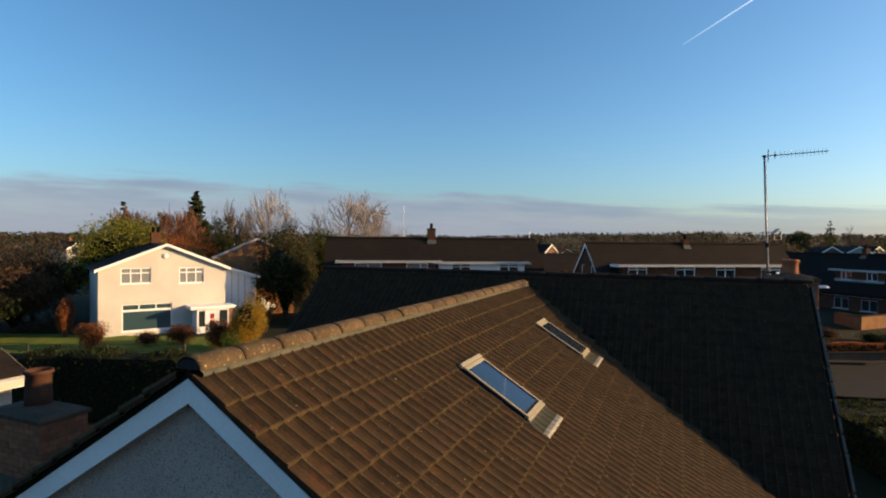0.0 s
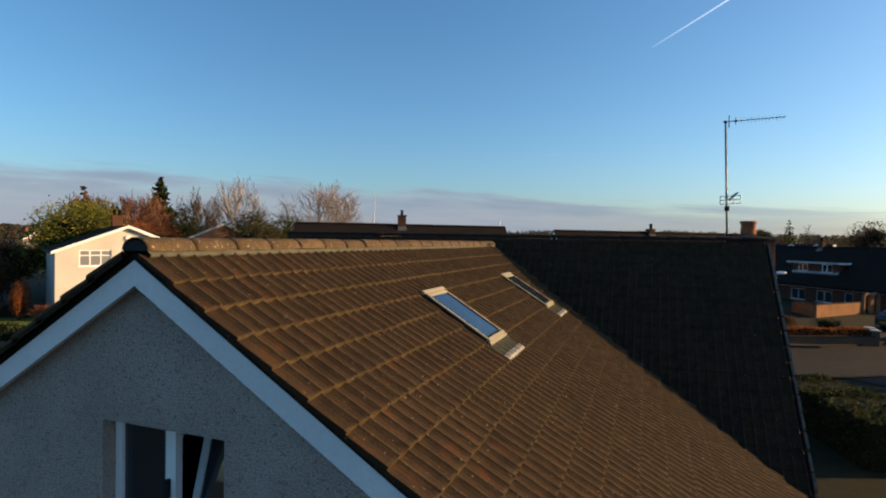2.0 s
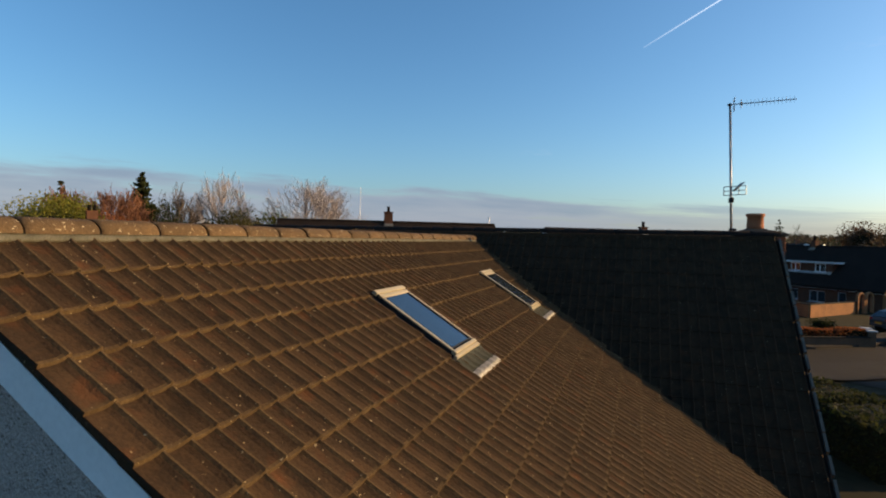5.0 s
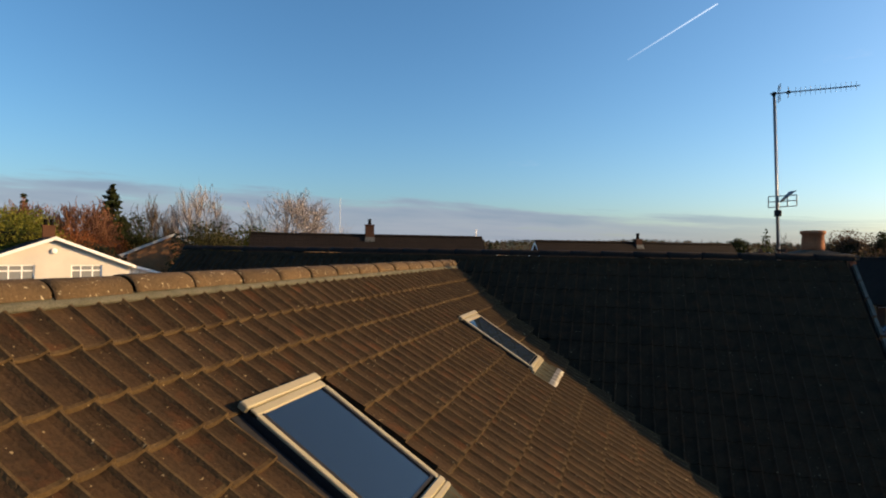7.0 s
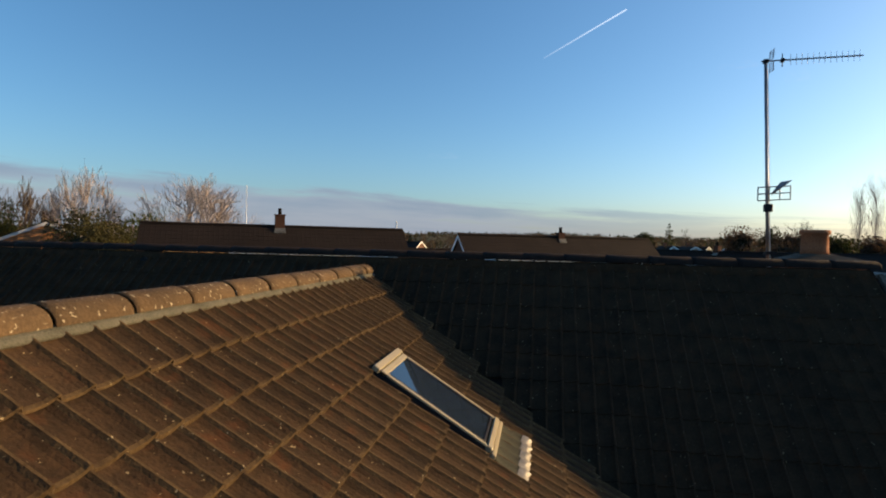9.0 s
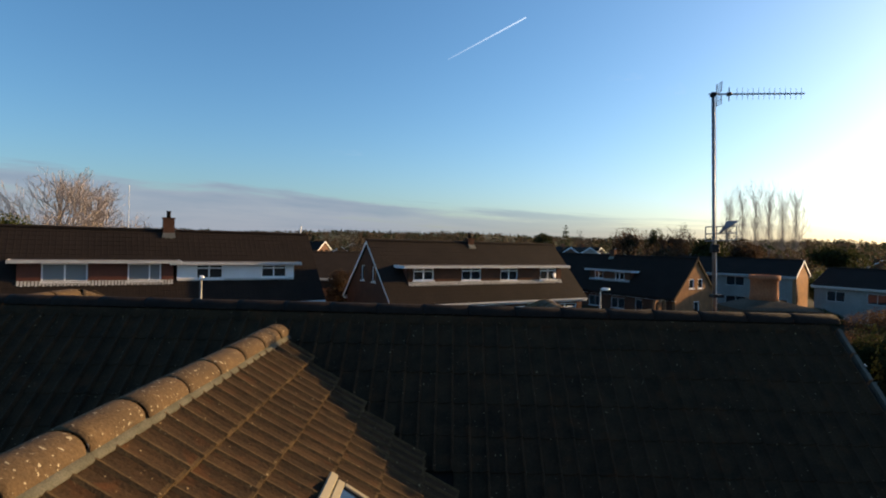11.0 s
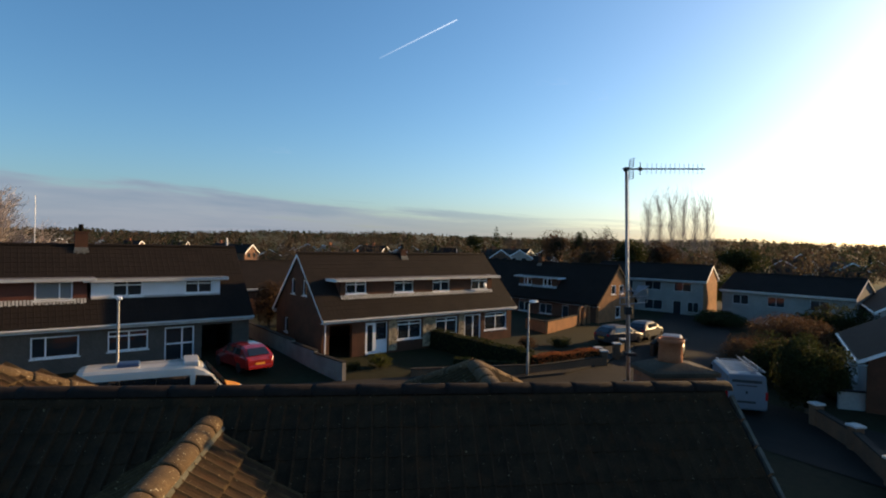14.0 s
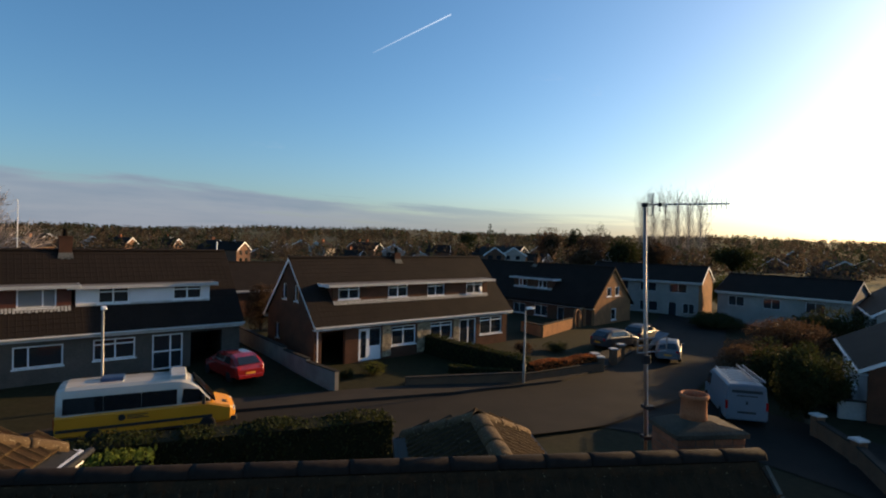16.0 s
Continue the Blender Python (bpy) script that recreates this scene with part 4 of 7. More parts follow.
def chalet_gable():
    h = thing("chalet_house", pose(11.0, 60.3, 0.6, 0, 0, -55), "brick chalet house with its gable in low sun", "house", "houses of the estate")
    W, D, e, r = 19.5, 7.4, 2.3, 5.9
    holes = [(9.6, 0.75, 11.2, 1.8), (12.4, 0.75, 14.0, 1.8), (15.2, 0.0, 16.0, 1.85)]
    # Gable gets the lighter brick: low sun put into its colour.
    house_body(h, W, D, e, r, M_BRICK, M_ROOF, front=holes, right=[(2.55, 3.1, 3.35, 4.0), (4.0, 3.1, 4.8, 4.0), (3.4, 0.8, 4.3, 1.9)], gable_wall=M_BRICK_L, barge=M_ROOF)
    for a in holes:
        framed_window(h, *a, 0.4, ((a[0] + a[2]) / 2,) if a[2] - a[0] > 1 else (), None, M_EAVES, f=0.06)
    for a in ((2.55, 3.1, 3.35, 4.0), (4.0, 3.1, 4.8, 4.0), (3.4, 0.8, 4.3, 1.9)):
        framed_window(h, *a, -0.02, (), None, f=0.08, m=pose(W - 0.12, 0, 0, 0, 0, 90))
    box_dormer(h, 9.0, 14.0, 1.2, 3.4, 4.4, 3.2, M_BRICK, [(9.6, 3.5, 10.7, 4.3, (10.1,), None), (12.2, 3.5, 13.3, 4.3, (12.7,), None)], slope=(2.3, 0.973))
    stack(h, 10, 3.7, 5.9, 0.5, 0.45, 0.5, 1)
    return h


M_STONE_I = material("stone_cladding_pieces", (0.36, 0.29, 0.19), (0.24, 0.19, 0.13), 0.9, 4, 30, 0.6, vary=0.35, island=True)
chalet_white()
chalet_brick()
chalet_gable()


def terrace(name, m, W, D, eave, ridge, wall, label, wins, gable_wall=None, barge=None):
    h = thing(name, m, label, "house", "houses of the estate")
    house_body(h, W, D, eave, ridge, wall, M_ROOF, front=[w[:4] for w in wins], gable_wall=gable_wall, ribs=False, barge=barge)
    for a, b, c, d in wins:
        framed_window(h, a, b, c, d, 0.4, ((a + c) / 2,) if c - a > 1 else (), None, M_EAVES, f=0.05, sill=False)
    return h


# Far white walls: their shade is mixed into this greyer base colour.
M_DIM = material("shade_dimmed_white_render", (0.27, 0.255, 0.235), (0.21, 0.20, 0.185), 0.85, 0.7, 30, 0.2)
D_W = [(0.8, 3.0, 2.4, 4.0), (3.4, 3.0, 4.9, 4.0), (6.2, 3.0, 8.0, 4.0), (9.4, 3.0, 11.2, 4.0), (0.8, 0.8, 2.8, 1.9), (4.2, 0.0, 5.1, 1.95), (6.2, 0.8, 8.2, 1.9), (9.3, 0.0, 10.2, 1.95), (10.8, 0.8, 12.0, 1.9)]
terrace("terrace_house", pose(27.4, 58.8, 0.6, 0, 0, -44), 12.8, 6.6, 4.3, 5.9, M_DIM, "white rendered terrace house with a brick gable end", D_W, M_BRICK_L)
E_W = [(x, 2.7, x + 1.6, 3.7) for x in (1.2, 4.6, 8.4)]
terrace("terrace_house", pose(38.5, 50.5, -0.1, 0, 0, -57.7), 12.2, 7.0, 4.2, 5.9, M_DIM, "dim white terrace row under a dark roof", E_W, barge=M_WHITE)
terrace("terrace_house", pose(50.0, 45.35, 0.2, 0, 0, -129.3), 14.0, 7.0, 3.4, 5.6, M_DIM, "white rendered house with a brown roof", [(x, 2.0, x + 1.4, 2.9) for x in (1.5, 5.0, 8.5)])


def right_house():
    h = thing("bungalow", pose(32.1, 28.2, 0.4, 0, 0, 231.7), "brown-roofed bungalow with white bargeboards", "house", "houses of the estate")
    W, D = 10.8, 6.6
    house_body(h, W, D, 2.55, 4.3, M_GREYR, M_ROOF, front=[(1.0, 0.8, 2.6, 1.9), (5.4, 0.8, 7.0, 1.9)], right=[(2.2, 0.0, 3.1, 2.0), (4.4, 0.7, 5.8, 1.9)], gable_wall=M_BRICK)
    for a in ((1.0, 0.8, 2.6, 1.9), (5.4, 0.8, 7.0, 1.9)):
        framed_window(h, *a, 0.4, ((a[0] + a[2]) / 2,), None, f=0.08)
    for a in ((2.2, 0.0, 3.1, 2.0), (4.4, 0.7, 5.8, 1.9)):
        framed_window(h, *a, -0.02, (), None, f=0.08, m=pose(W - 0.12, 0, 0, 0, 0, 90), sill=False)
    return h


M_GREYR = material("grey_render", (0.34, 0.33, 0.32), (0.27, 0.26, 0.25), 0.85, 0.7, 30, 0.2)
right_house()


# the white two-storey house beyond the lawn
def white_house():
    h = thing("white_house", pose(-31.85, 11.25, 0.85, 0, 0, 59.5), "cream-white rendered two-storey house with a shallow gable", "house", "houses of the estate")
    x0, x1, dep, t = 1.32, 9.19, 7.2, 0.28
    cx, ez, az = 5.30, 4.62, 6.34
    k = (az - ez) / (cx - 1.14)
    top = lambda x: az - 0.14 - k * abs(x - cx)
    holes = [(2.57, 3.66, 4.36, 4.71), (6.10, 3.58, 7.70, 4.68), (2.64, 0.50, 5.66, 2.30)]
    f = Shape()
    f.wall([(x0, -0.6), (x1, -0.6), (x1, top(x1)), (cx, az - 0.14), (x0, top(x0))], holes, t)
    part("front_wall", f, M_WHITE, h)
    b = Shape()
    b.m = pose(0, dep - t, 0)
    b.wall([(x0, -0.6), (x1, -0.6), (x1, top(x1)), (cx, az - 0.14), (x0, top(x0))], [], t)
    part("back_wall", b, M_WHITE, h)
    for x in (x0, x1 - t):
        part("side_wall", Shape().box(x, t, -0.6, x + t, dep - t, top(x0) - 0.02), M_WHITE, h)
    part("inner_floor", Shape().box(x0 + t, t, 2.4, x1 - t, dep - t, 2.5), M_BLACK, h)
    for s in (-1, 1):
        xe = cx + s * (cx - 1.14 + 0.05)
        r = Shape().prism([(cx, -0.30, az), (xe, -0.30, ez), (xe, dep + 0.3, ez), (cx, dep + 0.3, az)], (0, 0, -0.10))
        part("roof", r, M_ROOF, h)
        bb = Shape().prism([(cx, -0.325, az + 0.01), (xe, -0.325, ez + 0.01), (xe, -0.325, ez - 0.18), (cx, -0.325, az - 0.18)], (0, 0.024, 0))
        part("barge_board", bb, M_FASCIA, h, "white barge board")
        part("gutter", Shape().box(xe - 0.06, -0.3, ez - 0.14, xe + 0.06, dep + 0.3, ez - 0.03, 0.03), M_BLACK, h, "dark gutter")
    framed_window(h, *holes[0], 0.0, (3.17, 3.77), 4.36, f=0.07, pane=M_NET)
    framed_window(h, *holes[1], 0.0, (6.6, 7.2), 4.34, f=0.07, pane=M_NET)
    framed_window(h, 2.64, 0.50, 5.66, 1.86, 0.0, (), None, f=0.07, pane=M_TEAL)
    framed_window(h, 2.64, 1.862, 5.66, 2.30, 0.0, (3.65, 4.68), None, f=0.07, sill=False, pane=M_TEAL)
    part("alarm_box", Shape().lathe([(0.17, 0.0), (0.17, 0.07), (0.13, 0.10), (0.001, 0.11)], 16), M_FASCIA, h, "round white alarm box", True, pose(5.25, -0.001, 5.5, 90, 0, 0))
    # flat-roofed porch
    px0, px1, py = 6.75, 9.15, -1.5
    pf = Shape()
    pf.m = pose(0, py, 0)
    pf.wall([(px0 + 0.2, -0.6), (px1 - 0.1, -0.6), (px1 - 0.1, 1.85), (px0 + 0.2, 1.85)], [(px0 + 0.3, 0.65, px0 + 0.72, 1.72), (px0 + 0.82, -0.05, px0 + 1.55, 1.75), (px0 + 1.65, 0.65, px1 - 0.2, 1.72)], 0.1)
    p = part("porch", pf, M_DOORW, h, "white glazed porch")
    for a, b2 in ((px0 + 0.2, px0 + 0.3), (px1 - 0.2, px1 - 0.1)):
        part("porch_side", Shape().box(a, py + 0.101, -0.6, b2, -0.001, 1.85), M_DOORW, p)
    part("porch_roof", Shape().box(px0 - 0.25, py - 0.16, 1.85, px1 + 0.30, -0.001, 2.06, 0.015), M_FASCIA, p, "flat white porch roof")
    for a, b2, c, d in ((px0 + 0.3, 0.65, px0 + 0.72, 1.72), (px0 + 1.65, 0.65, px1 - 0.2, 1.72)):
        part("pane", Shape().box(a, py + 0.04, b2, c, py + 0.05, d), M_GLASS, p)
    part("door", Shape().box(px0 + 0.82, py + 0.03, -0.05, px0 + 1.55, py + 0.08, 1.75, 0.01), M_DOORW, p, "white door with small red panes")
    for k2 in range(2):
        part("door_pane", Shape().box(px0 + 1.05, py + 0.012, 0.75 + 0.42 * k2, px0 + 1.32, py + 0.028, 1.10 + 0.42 * k2), M_REDPANE, p)
    # lower side range with a lean-to roof
    w2 = 3.0
    sr = Shape().prism([(x1 + 0.01, 2.6, -0.6), (x1 + w2, 2.6, -0.6), (x1 + w2, 2.6, 3.72), (x1 + 0.01, 2.6, 4.64)], (0, 4.3, 0))
    part("side_range", sr, M_WPANEL, h, "grey-white boarded side range")
    for k2 in range(6):
        xs = x1 + 0.12 + k2 * 0.5
        part("cover_strip", Shape().box(xs, 2.57, -0.6, xs + 0.06, 2.599, 4.5 - 0.155 * k2), M_EAVES, h)
    part("side_roof", Shape().prism([(x1 + 0.005, 2.3, 4.66), (x1 + w2 + 0.25, 2.3, 3.66), (x1 + w2 + 0.25, 7.1, 3.66), (x1 + 0.005, 7.1, 4.66)], (0, 0, 0.12)), M_ROOF, h)
    part("barge_board", Shape().prism([(x1 + 0.005, 2.27, 4.80), (x1 + w2 + 0.25, 2.27, 3.80), (x1 + w2 + 0.25, 2.27, 3.62), (x1 + 0.005, 2.27, 4.62)], (0, 0.027, 0)), M_FASCIA, h, "white barge board")
    part("porch_pier", Shape().box(px1 - 0.08, py - 0.02, -0.6, px1 + 0.16, py + 0.25, 1.848), M_BRICK_L, p, "orange brick pier")
    stack(h, 5.6, 6.2, az - 0.15, 0.7, 0.55, 0.9, 2, False)
    return h


M_REDPANE = material("red_glass", (0.30, 0.03, 0.03), (0.25, 0.03, 0.03), 0.2, 4, 20, 0.0)
white_house()

# ---- plants ----
def leaf_mat(name, a, b, spec=0.1, vary=0.22):
    """Leaves that let a part of the light through."""
    m = material(name, a, b, 0.75, 1.2, 9, 0.0, vary=vary, island=True, grain=0.3, spec=spec)
    nodes, link = m.node_tree.nodes, m.node_tree.links.new
    bsdf, out = nodes["Principled BSDF"], nodes["Material Output"]
    thin, both = nodes.new("ShaderNodeBsdfTranslucent"), nodes.new("ShaderNodeMixShader")
    link(bsdf.inputs["Base Color"].links[0].from_socket, thin.inputs["Color"])
    both.inputs[0].default_value = 0.4
    link(bsdf.outputs[0], both.inputs[1])
    link(thin.outputs[0], both.inputs[2])
    link(both.outputs[0], out.inputs["Surface"])
    return m


M_LEAF_DARK = leaf_mat("dark_evergreen_leaves", (0.022, 0.032, 0.010), (0.035, 0.035, 0.012))
M_LEAF_IVY = leaf_mat("olive_ivy_leaves", (0.046, 0.046, 0.015), (0.060, 0.050, 0.020))
M_LEAF_GREEN = leaf_mat("green_leaves", (0.055, 0.068, 0.014), (0.075, 0.070, 0.016))
M_LEAF_GOLD = leaf_mat("golden_conifer_leaves", (0.42, 0.25, 0.03), (0.28, 0.18, 0.025))
M_LEAF_OLIVE = leaf_mat("olive_evergreen_leaves", (0.19, 0.175, 0.026), (0.11, 0.115, 0.020))
M_LEAF_BRIGHT = leaf_mat("bright_hedge_leaves", (0.11, 0.14, 0.022), (0.08, 0.10, 0.018))
M_LEAF_RUST = leaf_mat("rust_beech_leaves", (0.27, 0.095, 0.032), (0.17, 0.062, 0.025))
M_LEAF_BROWN = leaf_mat("brown_winter_twigs", (0.085, 0.050, 0.026), (0.055, 0.034, 0.020))
M_LEAF_RED = leaf_mat("reddish_twigs", (0.11, 0.048, 0.024), (0.075, 0.036, 0.020))
M_BARK = material("bark", (0.10, 0.075, 0.052), (0.065, 0.050, 0.036), 0.9, 2, 30, 0.4)
M_TWIG = material("pale_winter_twigs", (0.32, 0.27, 0.24), (0.24, 0.20, 0.175), 0.9, 2, 30, 0.0)
M_TWIG_R = material("reddish_brown_twigs", (0.17, 0.080, 0.045), (0.11, 0.056, 0.035), 0.9, 2, 30, 0.0)
M_TWIG_D = material("grey_brown_twigs", (0.10, 0.078, 0.058), (0.075, 0.058, 0.045), 0.9, 2, 30, 0.0)
# Filler inside crowns and hedges, its inner shade put into the colour.
M_CORE = material("shade_dark_core", (0.010, 0.013, 0.005), (0.014, 0.013, 0.006), 0.95, 2, 12, 0.3)


def leaf(sh, p, size, rnd, up=0.0):
    """One leaf spray: a folded diamond at p."""
    d = Vector((rnd.gauss(0, 1), rnd.gauss(0, 1), rnd.gauss(up, 1))).normalized()
    e = d.orthogonal().normalized()
    e.rotate(Matrix.Rotation(rnd.uniform(0, 6.28), 3, d))
    s = size * rnd.uniform(0.6, 1.3)
    n = len(sh.v)
    c = Vector(p)
    sh.v += [c - d * s, c + e * s * 0.5, c + d * s, c - e * s * 0.5]
    sh.f.append((n, n + 1, n + 2, n + 3))


def crown(sh, c, r, n, size, rnd, lumps=7, shell=0.45, rise=0.2):
    """Leaves over a lumpy crown: several clumps inside an ellipsoid, uneven at the edge."""
    c = Vector(c)
    centres = []
    for i in range(lumps):
        d = Vector((rnd.gauss(0, 1), rnd.gauss(0, 1), rnd.gauss(rise, 0.8))).normalized()
        f = rnd.uniform(0.25, 0.72)
        centres.append((Vector((d.x * r[0] * f, d.y * r[1] * f, d.z * r[2] * f)), rnd.uniform(0.38, 0.62)))
    for i in range(n):
        o, k = centres[rnd.randrange(lumps)]
        d = Vector((rnd.gauss(0, 1), rnd.gauss(0, 1), rnd.gauss(0, 1))).normalized()
        f = rnd.uniform(shell, 1.0) ** 0.6 * k * (1 + max(-0.15, min(0.13, 0.07 * rnd.gauss(0, 1))))
        leaf(sh, c + o + Vector((d.x * r[0] * f, d.y * r[1] * f, d.z * r[2] * f)), size, rnd)


def limbs(sh, base, top, r0, rnd, depth, spread, n_side=5, thin=0.012, upright=0.0):
    """A bare tree: limbs that fork, each bent a little."""
    a, b = Vector(base), Vector(top)
    mid = (a + b) / 2 + Vector((rnd.gauss(0, 1), rnd.gauss(0, 1), 0)) * (b - a).length * 0.05
    r1 = max(thin, r0 * 0.55)
    sides = 7 if depth > 3 else 4 if depth > 1 else 3
    sh.tube(a, mid, r0, (r0 + r1) / 2, sides, False)
    sh.tube(mid, b, (r0 + r1) / 2, r1, sides, False)
    if depth == 0:
        return
    for i in range(n_side):
        f = rnd.uniform(0.45, 1.0) if i else 1.0
        o = mid.lerp(b, (f - 0.5) * 2) if f > 0.5 else a.lerp(mid, f * 2)
        way = (b - a).normalized() * (0.9 + upright) + Vector((rnd.gauss(0, 1), rnd.gauss(0, 1), rnd.gauss(0.15, 0.6))) * spread
        limbs(sh, o, o + way.normalized() * (b - a).length * rnd.uniform(0.5, 0.78), r1 * rnd.uniform(0.6, 0.9), rnd, depth - 1, spread, n_side, thin, upright)


def bare_tree(x, y, top, width, seed, label, depth=4, thin=0.018, twig=None, sides=4, upright=0.0):
    rnd = random.Random(seed)
    z = ground_z(x, y)
    h = top - z
    t = thing("bare_tree", pose(x, y, z - 0.1), label, "tree", "bare trees")
    tr = Shape()
    tr.tube((0, 0, -0.2), (0.1, 0, h * 0.28), h * 0.025, h * 0.020, 9)
    part("trunk", tr, M_BARK, t, smooth=True)
    br = Shape()
    for i in range(sides):
        a = 6.28 * i / sides + rnd.uniform(-0.4, 0.4)
        k = width / 2 * rnd.uniform(0.3, 0.55)
        limbs(br, (0.1, 0, h * rnd.uniform(0.16, 0.28)), (k * math.cos(a), k * math.sin(a), h * rnd.uniform(0.48, 0.60)), h * 0.011, rnd, depth, 0.55, 4, thin, upright)
    mx = max(v.z for v in br.v)
    mw = max(math.hypot(v.x, v.y) for v in br.v)
    ax, ay = sum(v.x for v in br.v) / len(br.v), sum(v.y for v in br.v) / len(br.v)
    mw = sorted(math.hypot(v.x - ax, v.y - ay) for v in br.v)[int(len(br.v) * 0.985)]
    for v in br.v:
        g = min(1.0, max(0.0, v.z / h))
        v.x, v.y = v.x - ax * g, v.y - ay * g
        f = max(0.0, (v.z - h * 0.2)) / max(0.1, mx - h * 0.2)
        if v.z > h * 0.2:
            v.z = h * 0.2 + f * h * 0.8
        v.x *= width / 2 / mw
        v.y *= width / 2 / mw
    part("crown", br, twig or M_TWIG, t, "bare pale twigs")
    return t


def dome_tree(x, y, top, width, seed, label, stems=6, thin=0.013, twig=None, low=0.10):
    """A broad winter tree: stems that fan out from the ground and fork four times into a rounded crown of fine twigs."""
    rn = random.Random(seed)
    z = ground_z(x, y)
    h = top - z
    t = thing("bare_tree", pose(x, y, z - 0.1), label, "tree", "bare trees")
    trunk, br = Shape(), Shape()
    trunk.tube((0, 0, -0.2), (0, 0, h * 0.10), h * 0.030, h * 0.026, 9)
    part("trunk", trunk, M_BARK, t, smooth=True)
    hub, rz, rx = Vector((0, 0, h * low)), h * (1 - low), width / 2

    def inside(p, k):
        q = p - hub
        r = math.sqrt((q.x / rx) ** 2 + (q.y / rx) ** 2 + (q.z / rz) ** 2)
        return p if r < k else hub + q * (k / r)

    def fork(a, way, length, r, level):
        b = inside(a + way * length, rn.uniform(0.72, 1.06))
        m = (a + b) / 2 + Vector((rn.gauss(0, 1), rn.gauss(0, 1), rn.gauss(0, 0.5))) * length * 0.05
        n = 6 if level == 0 else 4 if level == 1 else 3
        br.tube(a, m, r, r * 0.8, n, False)
        br.tube(m, b, r * 0.8, max(thin * 0.6, r * 0.6), n, False)
        if level == 4:
            return
        for i in range((4, 5, 4, 3)[level]):
            f = 1.0 if i == 0 else rn.uniform(0.35, 0.95)
            o = a.lerp(m, f * 2) if f < 0.5 else m.lerp(b, f * 2 - 1)
            out = (o - hub) * 0.8 / rx + Vector((0, 0, 0.05))
            w2 = (way * 0.75 + out + Vector((rn.gauss(0, 0.62), rn.gauss(0, 0.62), rn.gauss(0, 0.45)))).normalized()
            fork(o, w2, h * (0.30, 0.22, 0.15, 0.10)[level] * rn.uniform(0.7, 1.15), max(thin, r * 0.55), level + 1)

    for i in range(stems):
        a = 6.28 * i / stems + rn.uniform(-0.3, 0.3)
        lean = (0.25 + 1.7 * (i % 3) / 2 + rn.uniform(-0.15, 0.15)) * rx / rz
        fork(Vector((0.12 * math.cos(a), 0.12 * math.sin(a), h * 0.08)), Vector((lean * math.cos(a), lean * math.sin(a), 1)).normalized(), h * rn.uniform(0.36, 0.5), h * 0.013, 0)
    part("crown", br, twig or M_TWIG, t, "bare pale twigs")
    return t


def leafy_tree(name, x, y, top, width, seed, label, leaves, n=2600, size=0.22, low=0.15, depth=None, lumps=None):
    rnd = random.Random(seed)
    z = ground_z(x, y)
    h = top - z
    t = thing(name, pose(x, y, z - 0.05), label, "tree" if h > 3 else "bush", "trees and bushes")
    tr = Shape()
    tr.tube((0, 0, -0.2), (0, 0, h * 0.55), 0.035 * h, 0.018 * h, 8)
    for i in range(5):
        a = i * 1.3
        tr.tube((0, 0, h * 0.3), (width * 0.25 * math.cos(a), width * 0.25 * math.sin(a), h * 0.65), 0.014 * h, 0.006 * h, 5)
    part("trunk", tr, M_BARK, t)
    c = Shape()
    zc = h * (1 + low) / 2
    crown(c, (0, 0, zc), (width / 2, (depth or width) / 2, h * (1 - low) / 2), int(n * 4.4), size * 0.55, rnd, lumps or (16 if h > 3.5 else 26), rise=-0.1 if h > 3.5 else -0.35)
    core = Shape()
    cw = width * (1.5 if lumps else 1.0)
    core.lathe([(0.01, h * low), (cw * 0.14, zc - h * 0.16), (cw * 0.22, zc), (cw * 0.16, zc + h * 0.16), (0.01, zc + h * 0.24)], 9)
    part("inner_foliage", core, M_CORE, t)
    top_z = max(v.z for v in c.v)
    low_z = min(v.z for v in c.v) if h <= 3.5 else 0.0
    for v in c.v:
        v.z = (v.z - low_z) * h / (top_z - low_z)
    part("crown", c, leaves, t)
    return t


def conifer(x, y, top, width, seed, label, leaves=None, tiers=16, per=34, low=0.06, taper=0.6):
    rnd = random.Random(seed)
    z = ground_z(x, y)
    h = top - z
    t = thing("conifer", pose(x, y, z - 0.05), label, "tree", "conifers")
    part("trunk", Shape().tube((0, 0, -0.2), (0, 0, h * 0.97), 0.022 * h, 0.01, 7), M_BARK, t)
    c = Shape()
    for k in range(tiers):
        f = k / (tiers - 1)
        zz = h * (low + (0.98 - low) * f)
        rad = width / 2 * (1 - f) ** taper * rnd.uniform(0.75, 1.15) + 0.08
        for i in range(int(per * (1.1 - 0.7 * f))):
            a = rnd.uniform(0, 6.28)
            q = rnd.uniform(0.25, 1.0) * rad
            p = Vector((q * math.cos(a), q * math.sin(a), zz - 0.35 * q + rnd.gauss(0, 0.05 * h / tiers * 4)))
            leaf(c, p, min(0.05 * h, 0.16 if per > 100 else 9) * (1.15 - 0.6 * f), rnd, -0.3)
    part("crown", c, leaves or M_LEAF_DARK, t)
    return t


